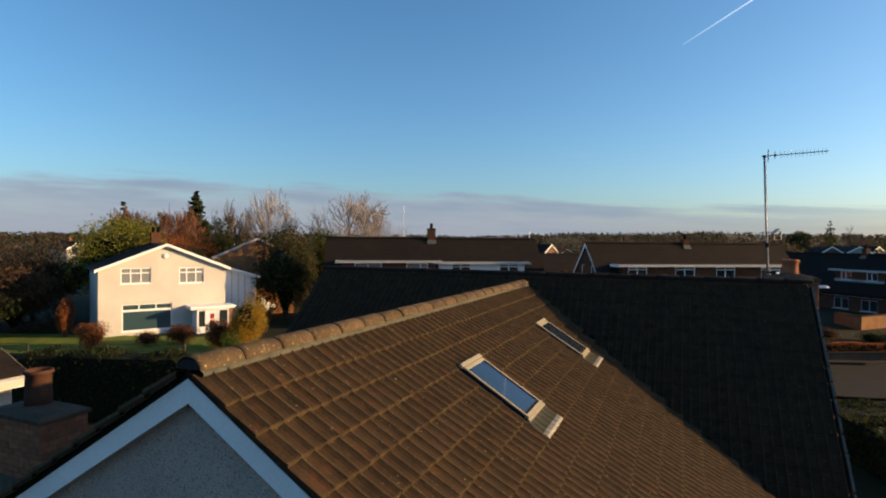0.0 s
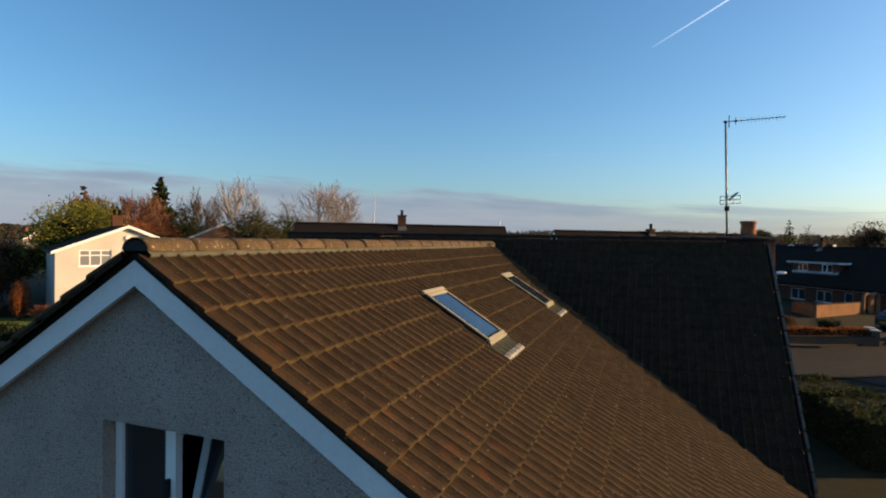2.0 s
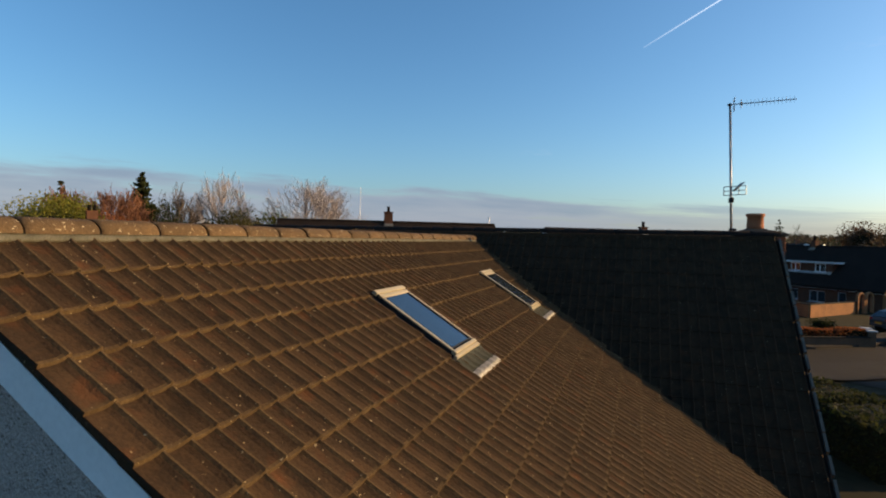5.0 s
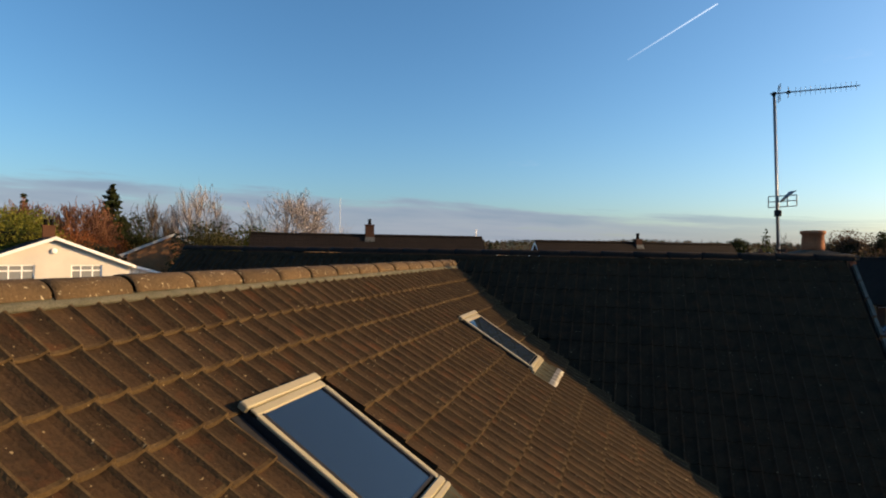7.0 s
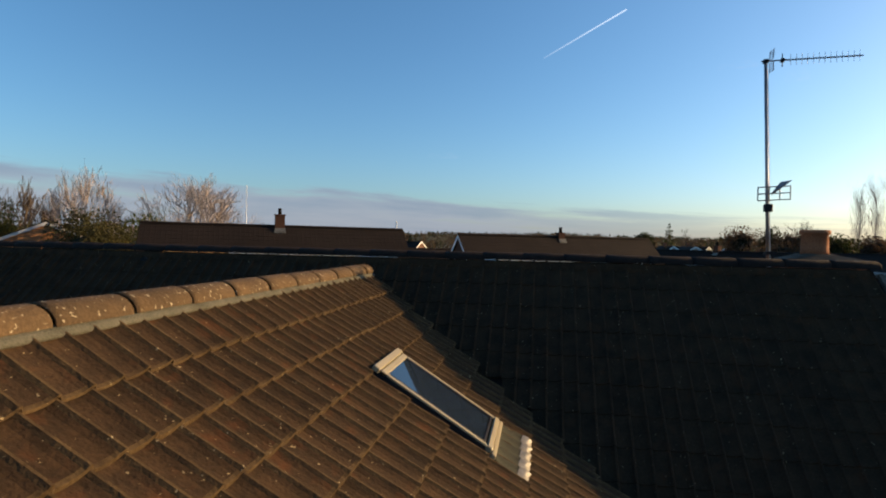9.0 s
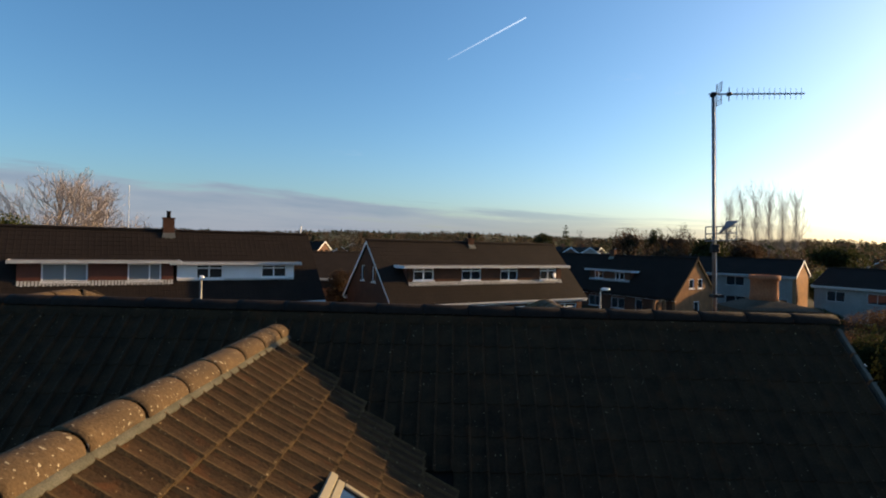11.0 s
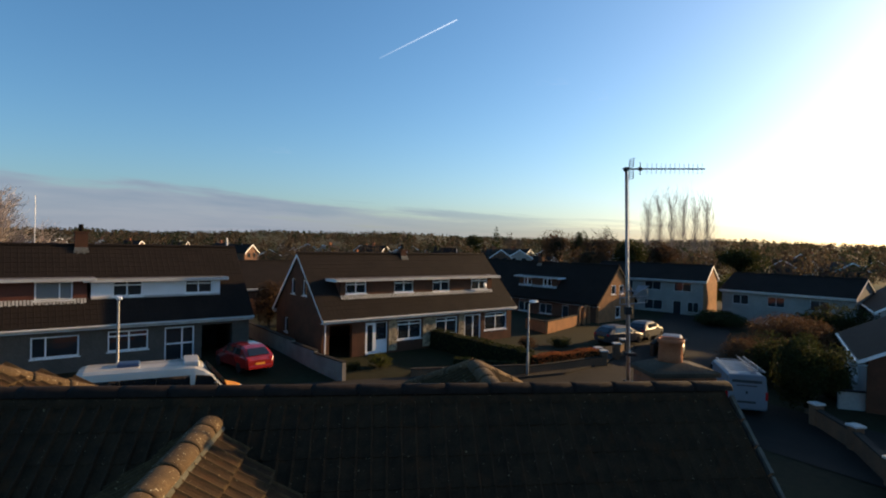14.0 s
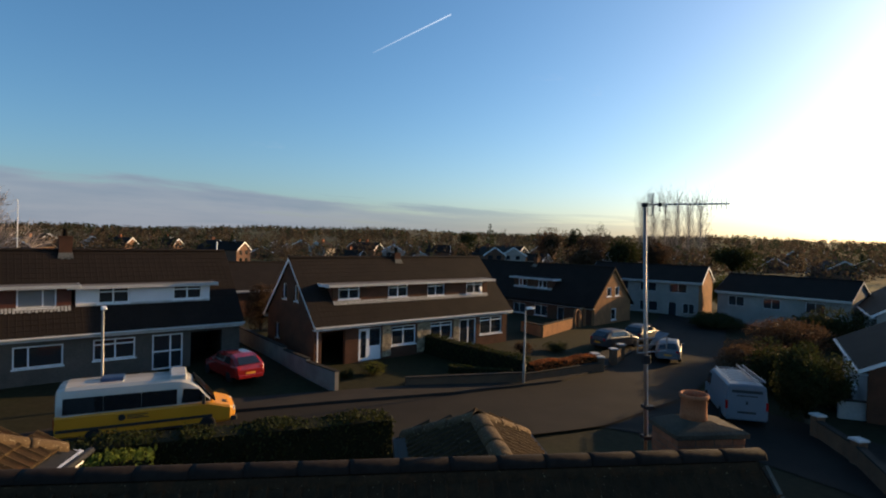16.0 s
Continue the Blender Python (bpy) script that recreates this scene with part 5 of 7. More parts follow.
def hedge(points, width, height, label, leaves, n_per_m=230, size=0.10, seed=1, base=None, top_wave=0.05):
    """A clipped hedge along a line: a core coloured dark for inner shade and a skin of leaves."""
    rnd = random.Random(seed)
    x0, y0 = points[0]
    t = thing("hedge", pose(x0, y0, ground_z(x0, y0) if base is None else base), label, "hedge", "hedges")
    core, skin = Shape(), Shape()
    for (ax, ay), (bx, by) in zip(points, points[1:]):
        L = math.hypot(bx - ax, by - ay)
        d = Vector((bx - ax, by - ay, 0)).normalized()
        s = Vector((-d.y, d.x, 0))
        zoff = lambda f: (ground_z(ax + (bx - ax) * f, ay + (by - ay) * f) - ground_z(x0, y0)) if base is None else 0.0
        a, b = Vector((ax - x0, ay - y0, zoff(0))), Vector((bx - x0, by - y0, zoff(1)))
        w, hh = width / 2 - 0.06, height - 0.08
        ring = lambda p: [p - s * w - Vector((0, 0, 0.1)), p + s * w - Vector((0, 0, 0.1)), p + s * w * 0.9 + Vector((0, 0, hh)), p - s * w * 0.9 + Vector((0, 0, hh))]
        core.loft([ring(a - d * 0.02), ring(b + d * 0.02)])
        for i in range(int(L * n_per_m)):
            f = rnd.random()
            p = a.lerp(b, f)
            q = rnd.random()
            wav = 1 + top_wave * math.sin(f * L * 2.1 + ax) + rnd.gauss(0, 0.02)
            if q < 0.42:
                p = p + s * rnd.uniform(-w, w) + Vector((0, 0, height * wav - 0.03))
            else:
                p = p + s * (w + rnd.gauss(0.03, 0.03)) * (1 if q < 0.71 else -1) + Vector((0, 0, rnd.uniform(0.05, height * wav)))
            leaf(skin, p, size, rnd, 0.3)
        for p in (a, b):
            for i in range(int(n_per_m * width * 0.5)):
                leaf(skin, p + s * rnd.uniform(-w, w) + d * rnd.gauss(0, 0.05) + Vector((0, 0, rnd.uniform(0.05, height))), size, rnd, 0.3)
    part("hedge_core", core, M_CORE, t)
    part("foliage", skin, leaves, t)
    return t


# round the white house
leafy_tree("evergreen_tree", -39.0, 19.6, 9.8, 8.4, 11, "large dark evergreen tree with yellow-green sunlit edge", M_LEAF_OLIVE, 8600, 0.20, lumps=40)
leafy_tree("shrubbery_tree", -42.5, 15.0, 6.9, 9.0, 12, "dark brown twiggy shrubbery behind the white house", M_LEAF_BROWN, 3400, 0.22)
leafy_tree("shrubbery_tree", -38.6, 11.6, 5.9, 7.0, 13, "dark bare-twigged shrubbery beside the lawn", M_LEAF_BROWN, 2600, 0.2, 0.02)
leafy_tree("shrubbery_tree", -38.0, 7.0, 4.8, 8.0, 38, "dark bare-twigged shrubbery beside the lawn", M_LEAF_DARK, 2800, 0.2, 0.02)
leafy_tree("shrubbery_tree", -46.0, 8.0, 5.3, 9.0, 14, "dark bare-twigged shrubbery beside the lawn", M_LEAF_DARK, 2600, 0.22, 0.02)
dome_tree(-43.6, 29.4, 11.2, 7.8, 15, "reddish-brown twiggy winter tree in low sun", 12, 0.030, M_TWIG_R, 0.22)
dome_tree(-48.3, 27.6, 10.9, 7.6, 16, "reddish-brown twiggy winter tree in low sun", 12, 0.030, M_TWIG_R, 0.22)
leafy_tree("copper_tree", -41.2, 27.4, 9.2, 8.6, 17, "rust-brown shrubby tree in low sun", M_LEAF_RUST, 5200, 0.12, 0.03, lumps=30)
dome_tree(-49.5, 42.1, 12.6, 6.4, 18, "brown twiggy winter tree", 6, 0.024, M_TWIG_D)
conifer(-53.1, 30.4, 11.7, 3.0, 19, "dark pointed conifer above the shrubbery")
conifer(-49.9, 37.4, 13.3, 6.4, 20, "tall dark conifer with ragged tiers", None, 24, 98, 0.06, 0.72)
leafy_tree("evergreen_tree", -39.6, 31.4, 10.0, 5.0, 21, "dark green tree beside the copper tree", M_LEAF_DARK, 2400, 0.18, 0.03)
dome_tree(-47.4, 47.6, 15.2, 9.6, 22, "bare winter tree with fine pale twigs", 7)
dome_tree(-38.6, 54.4, 14.6, 21.0, 23, "broad many-stemmed bare tree with fine pale twigs", 12)
leafy_tree("ivy_tree", -26.6, 25.1, 8.8, 7.0, 25, "dark ivy-covered tree beside the roof", M_LEAF_IVY, 3800, 0.18, 0.02)
leafy_tree("ivy_tree", -31.5, 31.5, 9.0, 6.0, 26, "dark ivy-covered tree beside the roof", M_LEAF_IVY, 3200, 0.2, 0.02)
leafy_tree("ivy_tree", -32.9, 39.1, 9.4, 6.6, 27, "olive evergreen tree behind the houses", M_LEAF_GREEN, 2200, 0.2, 0.05)
leafy_tree("shrub", -29.0, 10.5, 2.75, 1.9, 31, "round rust-brown shrub on the lawn", M_LEAF_RUST, 1500, 0.08, 0.02)
leafy_tree("shrub", -26.8, 12.4, 2.1, 1.5, 32, "low rust-brown shrub before the window", M_LEAF_RED, 900, 0.08, 0.02)
leafy_tree("shrub", -25.4, 13.8, 2.35, 1.9, 33, "low brown shrub beside the porch", M_LEAF_RED, 1100, 0.08, 0.02)
leafy_tree("shrub", -22.3, 13.9, 2.85, 2.0, 34, "pale brown twiggy shrub in sun", M_LEAF_RUST, 1700, 0.09, 0.02)
leafy_tree("golden_conifer", -20.2, 13.9, 4.75, 2.05, 35, "golden rounded conifer in low sun", M_LEAF_GOLD, 3600, 0.09, 0.02, lumps=40)
leafy_tree("shrub", -20.3, 12.6, 2.35, 1.2, 36, "small yellow-green shrub in sun", M_LEAF_BRIGHT, 900, 0.07, 0.02)
leafy_tree("shrub", -33.4, 11.7, 3.95, 1.1, 37, "bright orange-brown shrub in a shaft of sun", M_LEAF_RUST, 1100, 0.1, 0.02)
hedge([(-28.0, -2.2), (-21.8, 1.5), (-19.0, 3.1), (-14.9, 4.5), (-11.5, 6.4)], 1.5, 2.55, "clipped dark green privet hedge with a sunlit top", M_LEAF_DARK, 620, 0.07, 41)
solid("lawn", strip([(-41, 5.6), (-30, 9.7), (-23, 12.9), (-19, 15.2)], [7.4, 7.6, 7.0, 5], 0.05), M_LAWN, "bright winter lawn in long shadows", "lawn", kind="structure")

# across the road
hedge([(-7.4, 13.6), (-4.4, 14.6), (2.3, 16.4)], 1.3, 1.85, "tall shaggy dark green hedge with sunlit top twigs", M_LEAF_DARK, 520, 0.075, 42)
hedge([(-6.6, 12.6), (-4.9, 13.3)], 1.0, 1.75, "bright green leafy bush end of the hedge", M_LEAF_BRIGHT, 420, 0.09, 43)
hedge([(8.5, 12.8), (9.6, 10.5), (10.4, 7.6)], 2.6, 1.4, "broad dark garden hedge in the shade of the house", M_LEAF_DARK, 700, 0.075, 47)
hedge([(5.5, 33.4), (10.9, 27.4)], 0.95, 1.25, "neat clipped dark green hedge beside the lawn", M_LEAF_DARK, 420, 0.07, 44)
hedge([(6.3, 27.4), (9.9, 26.9)], 0.6, 0.75, "low clipped hedge behind the garden wall", M_LEAF_DARK, 300, 0.06, 45)
hedge([(11.1, 27.3), (16.0, 29.7)], 0.75, 1.0, "russet beech hedge glowing in low sun", M_LEAF_RUST, 620, 0.075, 46)
leafy_tree("shrub", 1.9, 27.6, 1.9, 1.5, 51, "small garden shrub with yellow tips", M_LEAF_GREEN, 500, 0.08, 0.02)
leafy_tree("shrub", 0.4, 27.0, 1.5, 0.9, 52, "small garden shrub by the fence", M_LEAF_DARK, 300, 0.08, 0.02)
leafy_tree("shrub", 7.6, 31.4, 1.9, 1.3, 53, "brown shrub beneath the window", M_LEAF_BROWN, 400, 0.08, 0.02)
leafy_tree("shrub", 12.4, 33.6, 1.9, 1.8, 54, "brown shrub beneath the window", M_LEAF_BROWN, 500, 0.08, 0.02)
leafy_tree("shrub", 15.2, 34.6, 1.7, 1.8, 55, "dark shrub in the front garden", M_LEAF_DARK, 500, 0.08, 0.02)
leafy_tree("shrub", -16.5, 18.5, 1.9, 2.4, 56, "green shrub beside the drive", M_LEAF_GREEN, 700, 0.09, 0.02)
leafy_tree("clipped_tree", -7.0, 41.5, 5.1, 3.2, 57, "boxy clipped brown-green trees between the houses", M_LEAF_BROWN, 1800, 0.14, 0.02)
leafy_tree("clipped_tree", -4.4, 42.5, 4.6, 2.6, 58, "boxy clipped brown-green trees between the houses", M_LEAF_GREEN, 1400, 0.14, 0.02)
leafy_tree("evergreen_bush", 22.6, 19.6, 4.4, 3.4, 61, "large dark evergreen bush at the road corner", M_LEAF_DARK, 3600, 0.13, 0.0)
leafy_tree("evergreen_bush", 25.2, 24.6, 3.7, 3.6, 70, "tall dark evergreen bush by the bungalow", M_LEAF_DARK, 2800, 0.15, 0.0)
leafy_tree("evergreen_bush", 25.6, 27.4, 2.9, 4.0, 63, "brown twiggy bush in hazy sun", M_LEAF_BROWN, 2800, 0.13, 0.0)
leafy_tree("evergreen_bush", 28.6, 30.6, 2.6, 4.6, 64, "brown twiggy bush in hazy sun", M_LEAF_BROWN, 2600, 0.13, 0.0)
leafy_tree("evergreen_bush", 33.0, 33.0, 3.8, 6.0, 65, "dark bushes beyond the road bend", M_LEAF_BROWN, 2600, 0.15, 0.0)
leafy_tree("evergreen_bush", 34.8, 45.0, 2.5, 5.4, 66, "dark low bushes before the terrace", M_LEAF_DARK, 2000, 0.15, 0.0)
leafy_tree("evergreen_bush", 44.0, 57.4, 5.6, 3.8, 67, "green bush beside the brick gable", M_LEAF_GREEN, 1500, 0.17, 0.0)
leafy_tree("evergreen_bush", 40.0, 38.0, 4.2, 7.0, 68, "dark bushes beyond the road bend", M_LEAF_DARK, 2400, 0.18, 0.0)
leafy_tree("evergreen_bush", 26.0, 22.0, 2.6, 2.6, 69, "dark hedge bush by the bungalow", M_LEAF_DARK, 1800, 0.12, 0.0)

# ---- garden walls, lamps and vehicles ----
M_GWALL = material("garden_brick_wall", (0.15, 0.085, 0.050), (0.10, 0.062, 0.040), 0.88, 1.2, 20, 0.5)
M_COPING = material("pale_coping", (0.50, 0.48, 0.45), (0.40, 0.38, 0.35), 0.8, 3, 30, 0.2)
M_PANELC = material("grey_concrete_panel", (0.21, 0.19, 0.165), (0.15, 0.135, 0.12), 0.9, 1.2, 24, 0.3)
M_TIMBER = material("weathered_timber", (0.085, 0.065, 0.050), (0.06, 0.047, 0.037), 0.9, 2, 30, 0.4)


def garden_wall(points, height, label, mat_=None, piers=True, coping=True, thick=0.22):
    x0, y0 = points[0]
    w = thing("garden_wall", pose(x0, y0, ground_z(x0, y0)), label, "wall", "garden walls")
    for (ax, ay), (bx, by) in zip(points, points[1:]):
        L = math.hypot(bx - ax, by - ay)
        a = math.degrees(math.atan2(by - ay, bx - ax))
        m = pose(ax - x0, ay - y0, ground_z((ax + bx) / 2, (ay + by) / 2) - ground_z(x0, y0), 0, 0, a)
        part("wall_panel", Shape().box(0, -thick / 2, -0.4, L, thick / 2, height), mat_ or M_GWALL, w, at=m)
        if coping:
            part("coping", Shape().box(-0.02, -thick / 2 - 0.04, height, L + 0.02, thick / 2 + 0.04, height + 0.06, 0.01), M_PAVE, w, at=m)
    if piers:
        for px, py in points:
            m = pose(px - x0, py - y0, ground_z(px, py) - ground_z(x0, y0))
            p = part("pier", Shape().box(-0.2, -0.2, -0.4, 0.2, 0.2, height + 0.22), mat_ or M_GWALL, w, at=m)
            part("pier_cap", Shape().box(-0.26, -0.26, height + 0.22, 0.26, 0.26, height + 0.30, 0.02), M_COPING, p)
    return w


garden_wall([(10.6, 26.6), (16.3, 29.3)], 0.55, "low brick garden wall below the beech hedge", piers=False)
garden_wall([(3.6, 25.6), (10.4, 26.5)], 0.55, "low dark brick garden wall by the pavement", piers=False)
garden_wall([(16.35, 29.35), (16.36, 30.2)], 0.7, "short brick wall with a white-capped pier", piers=True)
garden_wall([(18.0, 31.0), (19.2, 32.4)], 0.85, "brick gate wall with a pale coping")
garden_wall([(15.6, 39.0), (19.9, 43.4)], 0.95, "sunlit brick patio wall beside the arches", M_BRICK_L, piers=False)
garden_wall([(14.6, 41.4), (15.6, 39.0)], 0.9, "brick patio wall beside the arches", M_BRICK_L, piers=False)
garden_wall([(21.2, 32.2), (24.2, 36.4)], 0.8, "brick garden wall along the bend", M_BRICK, piers=False)
garden_wall([(21.6, 17.9), (20.7, 14.9), (19.0, 11.6), (17.5, 8.0)], 0.75, "brick front wall with white-capped piers", M_GWALL)
garden_wall([(25.0, 20.4), (28.0, 19.0)], 0.9, "pale painted garden wall", M_GREYR, piers=False)


def fence(points, height, label, posts_only=False):
    x0, y0 = points[0]
    w = thing("fence", pose(x0, y0, ground_z(x0, y0)), label, "fence", "fences")
    board = Shape().box(0, -0.012, 0.05, 0.145, 0.012, height, 0.004).mesh("board")
    post = Shape().box(-0.05, -0.05, -0.3, 0.05, 0.05, height + 0.08, 0.012).mesh("post")
    for (ax, ay), (bx, by) in zip(points, points[1:]):
        L = math.hypot(bx - ax, by - ay)
        a = math.degrees(math.atan2(by - ay, bx - ax))
        n = max(1, int(L / (3.0 if posts_only else 1.8)))
        for i in range(n + 1):
            f = i / n
            m = pose(ax + (bx - ax) * f - x0, ay + (by - ay) * f - y0, ground_z(ax + (bx - ax) * f, ay + (by - ay) * f) - ground_z(x0, y0), 0, 0, a)
            part("post", post, M_TIMBER, w, at=m)
        if not posts_only:
            for i in range(int(L / 0.15)):
                f = i * 0.15 / L
                m = pose(ax + (bx - ax) * f - x0, ay + (by - ay) * f - y0, ground_z(ax + (bx - ax) * f, ay + (by - ay) * f) - ground_z(x0, y0), 0, 0, a)
                part("board", board, M_TIMBER, w, at=m @ pose(0, -0.03 if i % 2 else -0.045, random.uniform(-0.01, 0.01)))
        else:
            for z in (0.45, 0.85):
                part("rail", Shape().box(0, -0.015, z, L, 0.015, z + 0.03), M_TIMBER, w, at=pose(ax - x0, ay - y0, ground_z((ax + bx) / 2, (ay + by) / 2) - ground_z(x0, y0), 0, 0, a))


garden_wall([(0.0, 24.4), (-1.7, 26.8), (-3.3, 29.3), (-5.2, 32.6), (-7.6, 36.8)], 1.0, "grey concrete panel wall between two drives", M_PANELC, piers=False)
fence([(-35.4, 4.95), (-29.9, 7.5), (-22.2, 11.14)], 0.8, "low post and rail fence along the lawn", True)


def garden_arch(x, y, turn):
    z = ground_z(x, y)
    a = thing("garden_arch", pose(x, y, z, 0, 0, turn), "small round-headed brick arch in the garden wall", "arch", "garden arches")
    sh = Shape()
    w, hgt, b = 0.34, 1.25, 0.13
    prof = [(-w, -0.3), (-w, hgt)] + [(-w * math.cos(math.pi * i / 8), hgt + w * math.sin(math.pi * i / 8)) for i in range(1, 8)] + [(w, hgt), (w, -0.3)]
    k = (w + b) / w
    rows = []
    for px, pz in prof:
        ox, oz = px * k, (hgt + (pz - hgt) * k if pz > hgt else pz)
        rows.append([(px, -0.11, pz), (ox, -0.11, oz), (ox, 0.11, oz), (px, 0.11, pz)])
    sh.loft(rows)
    part("arch_ring", sh, M_BRICK_L, a)


garden_arch(20.35, 43.6, 40)
garden_arch(21.15, 44.3, 40)


def street_lamp(x, y, top, arm, label):
    z = ground_z(x, y)
    h = top - z
    L = thing("street_lamp", pose(x, y, z), label, "street lamp", "street lamps")
    part("post", Shape().lathe([(0.085, -0.2), (0.085, 1.2), (0.06, 1.26), (0.05, h - 0.25), (0.04, h - 0.1)], 12), M_GALV, L, smooth=True)
    arm_v = Vector((arm[0], arm[1], 0.12))
    part("arm", Shape().tube((0, 0, h - 0.15), arm_v * 0.6 + Vector((0, 0, h - 0.05)), 0.03, None, 8), M_GALV, L)
    d = Vector((arm[0], arm[1], 0)).normalized()
    hd = Shape()
    hd.m = pose(0, 0, h - 0.02, 0, 0, math.degrees(math.atan2(d.y, d.x)))
    hd.loft([[(0.05, -0.05, 0.0), (0.05, 0.05, 0.0), (0.05, 0.05, 0.06), (0.05, -0.05, 0.06)], [(0.2, -0.11, -0.03), (0.2, 0.11, -0.03), (0.2, 0.09, 0.11), (0.2, -0.09, 0.11)], [(0.48, -0.12, -0.03), (0.48, 0.12, -0.03), (0.48, 0.09, 0.10), (0.48, -0.09, 0.10)], [(0.62, -0.06, 0.0), (0.62, 0.06, 0.0), (0.62, 0.05, 0.06), (0.62, -0.05, 0.06)]])
    part("lamp_head", hd, M_WPANEL, L, "white lamp head")


M_GALV = material("galvanised_steel", (0.30, 0.30, 0.29), (0.22, 0.22, 0.22), 0.5, 4, 40, 0.1, metal=0.3)
street_lamp(-10.1, 21.9, 5.45, (0.25, -0.45), "grey street lamp with a pale head behind the minibus")
street_lamp(10.4, 26.2, 5.0, (0.5, 0.2), "grey street lamp beside the clipped hedge")
street_lamp(46.0, 50.0, 5.4, (0.3, -0.4), "grey street lamp at the terrace")


def gloss(name, c, rough=0.25, coat=0.6):
    m = material(name, c, tuple(v * 0.92 for v in c), rough, 1.5, 20, 0.0, grain=0.04)
    b = m.node_tree.nodes["Principled BSDF"]
    b.inputs["Coat Weight"].default_value = coat
    b.inputs["Coat Roughness"].default_value = 0.05
    return m


M_YELLOW = gloss("yellow_paint", (0.62, 0.25, 0.006), 0.5, 0.1)
M_BLUEBOX = gloss("dark_blue_plastic", (0.03, 0.06, 0.13), 0.4, 0.1)
M_BUSTOP = gloss("cream_white_paint", (0.50, 0.465, 0.41))
M_CARWHITE = gloss("white_paint", (0.52, 0.51, 0.49))
M_RED = gloss("red_paint", (0.22, 0.009, 0.008))
M_SLATE = gloss("slate_grey_paint", (0.10, 0.105, 0.115), 0.45, 0.15)
# White van's paint, darkened and blued for the shade it stands in.
M_VAN = gloss("shade_blue_grey_paint", (0.125, 0.145, 0.175), 0.5, 0.1)
M_SILVER = gloss("silver_paint", (0.42, 0.42, 0.42), 0.3)
M_NAVY = gloss("dark_paint", (0.016, 0.018, 0.022), 0.45, 0.1)
M_TYRE = material("tyre_rubber", (0.016, 0.016, 0.016), (0.022, 0.021, 0.02), 0.85, 6, 40, 0.2)
M_RIM = material("steel_rim", (0.30, 0.30, 0.31), (0.24, 0.24, 0.25), 0.4, 6, 40, 0.05, metal=0.6)
M_TRIM = material("black_trim", (0.015, 0.015, 0.016), (0.02, 0.02, 0.02), 0.5, 6, 40, 0.05)
M_LIGHT = gloss("lamp_lens", (0.75, 0.75, 0.72), 0.1)
M_TAIL = gloss("tail_lens", (0.35, 0.01, 0.01), 0.15)
M_CARGLASS = glass("car_glass", (0.012, 0.014, 0.016), 0.03)


def wheels(v, xs, half, r, w=0.22):
    for x in xs:
        for s in (1, -1):
            m = pose(x, s * half, r, 90 * s, 0, 0)
            t = part("wheel", Shape().lathe([(r * 0.62, -w / 2), (r * 0.93, -w / 2), (r, -w / 3), (r, w / 3), (r * 0.93, w / 2), (r * 0.62, w / 2)], 20), M_TYRE, v, at=m, smooth=True)
            part("rim", Shape().lathe([(0.001, -w * 0.36), (r * 0.2, -w * 0.38), (r * 0.55, -w * 0.30), (r * 0.64, -w * 0.44), (r * 0.64, w * 0.3), (0.001, w * 0.3)], 16), M_RIM, t)


def section(x, half, z0, z1, top_half, shoulder=None):
    """One cross-section of a body, with rounded sills and roof edges."""
    zs = shoulder or (z0 + (z1 - z0) * 0.55)
    pts = [(half * 0.86, z0), (half, z0 + 0.12), (half, zs), (top_half + 0.02, z1 - 0.10), (top_half - 0.08, z1 - 0.015), (0, z1)]
    ring = [(x, -y, z) for y, z in pts] + [(x, y, z) for y, z in reversed(pts[:-1])]
    return ring


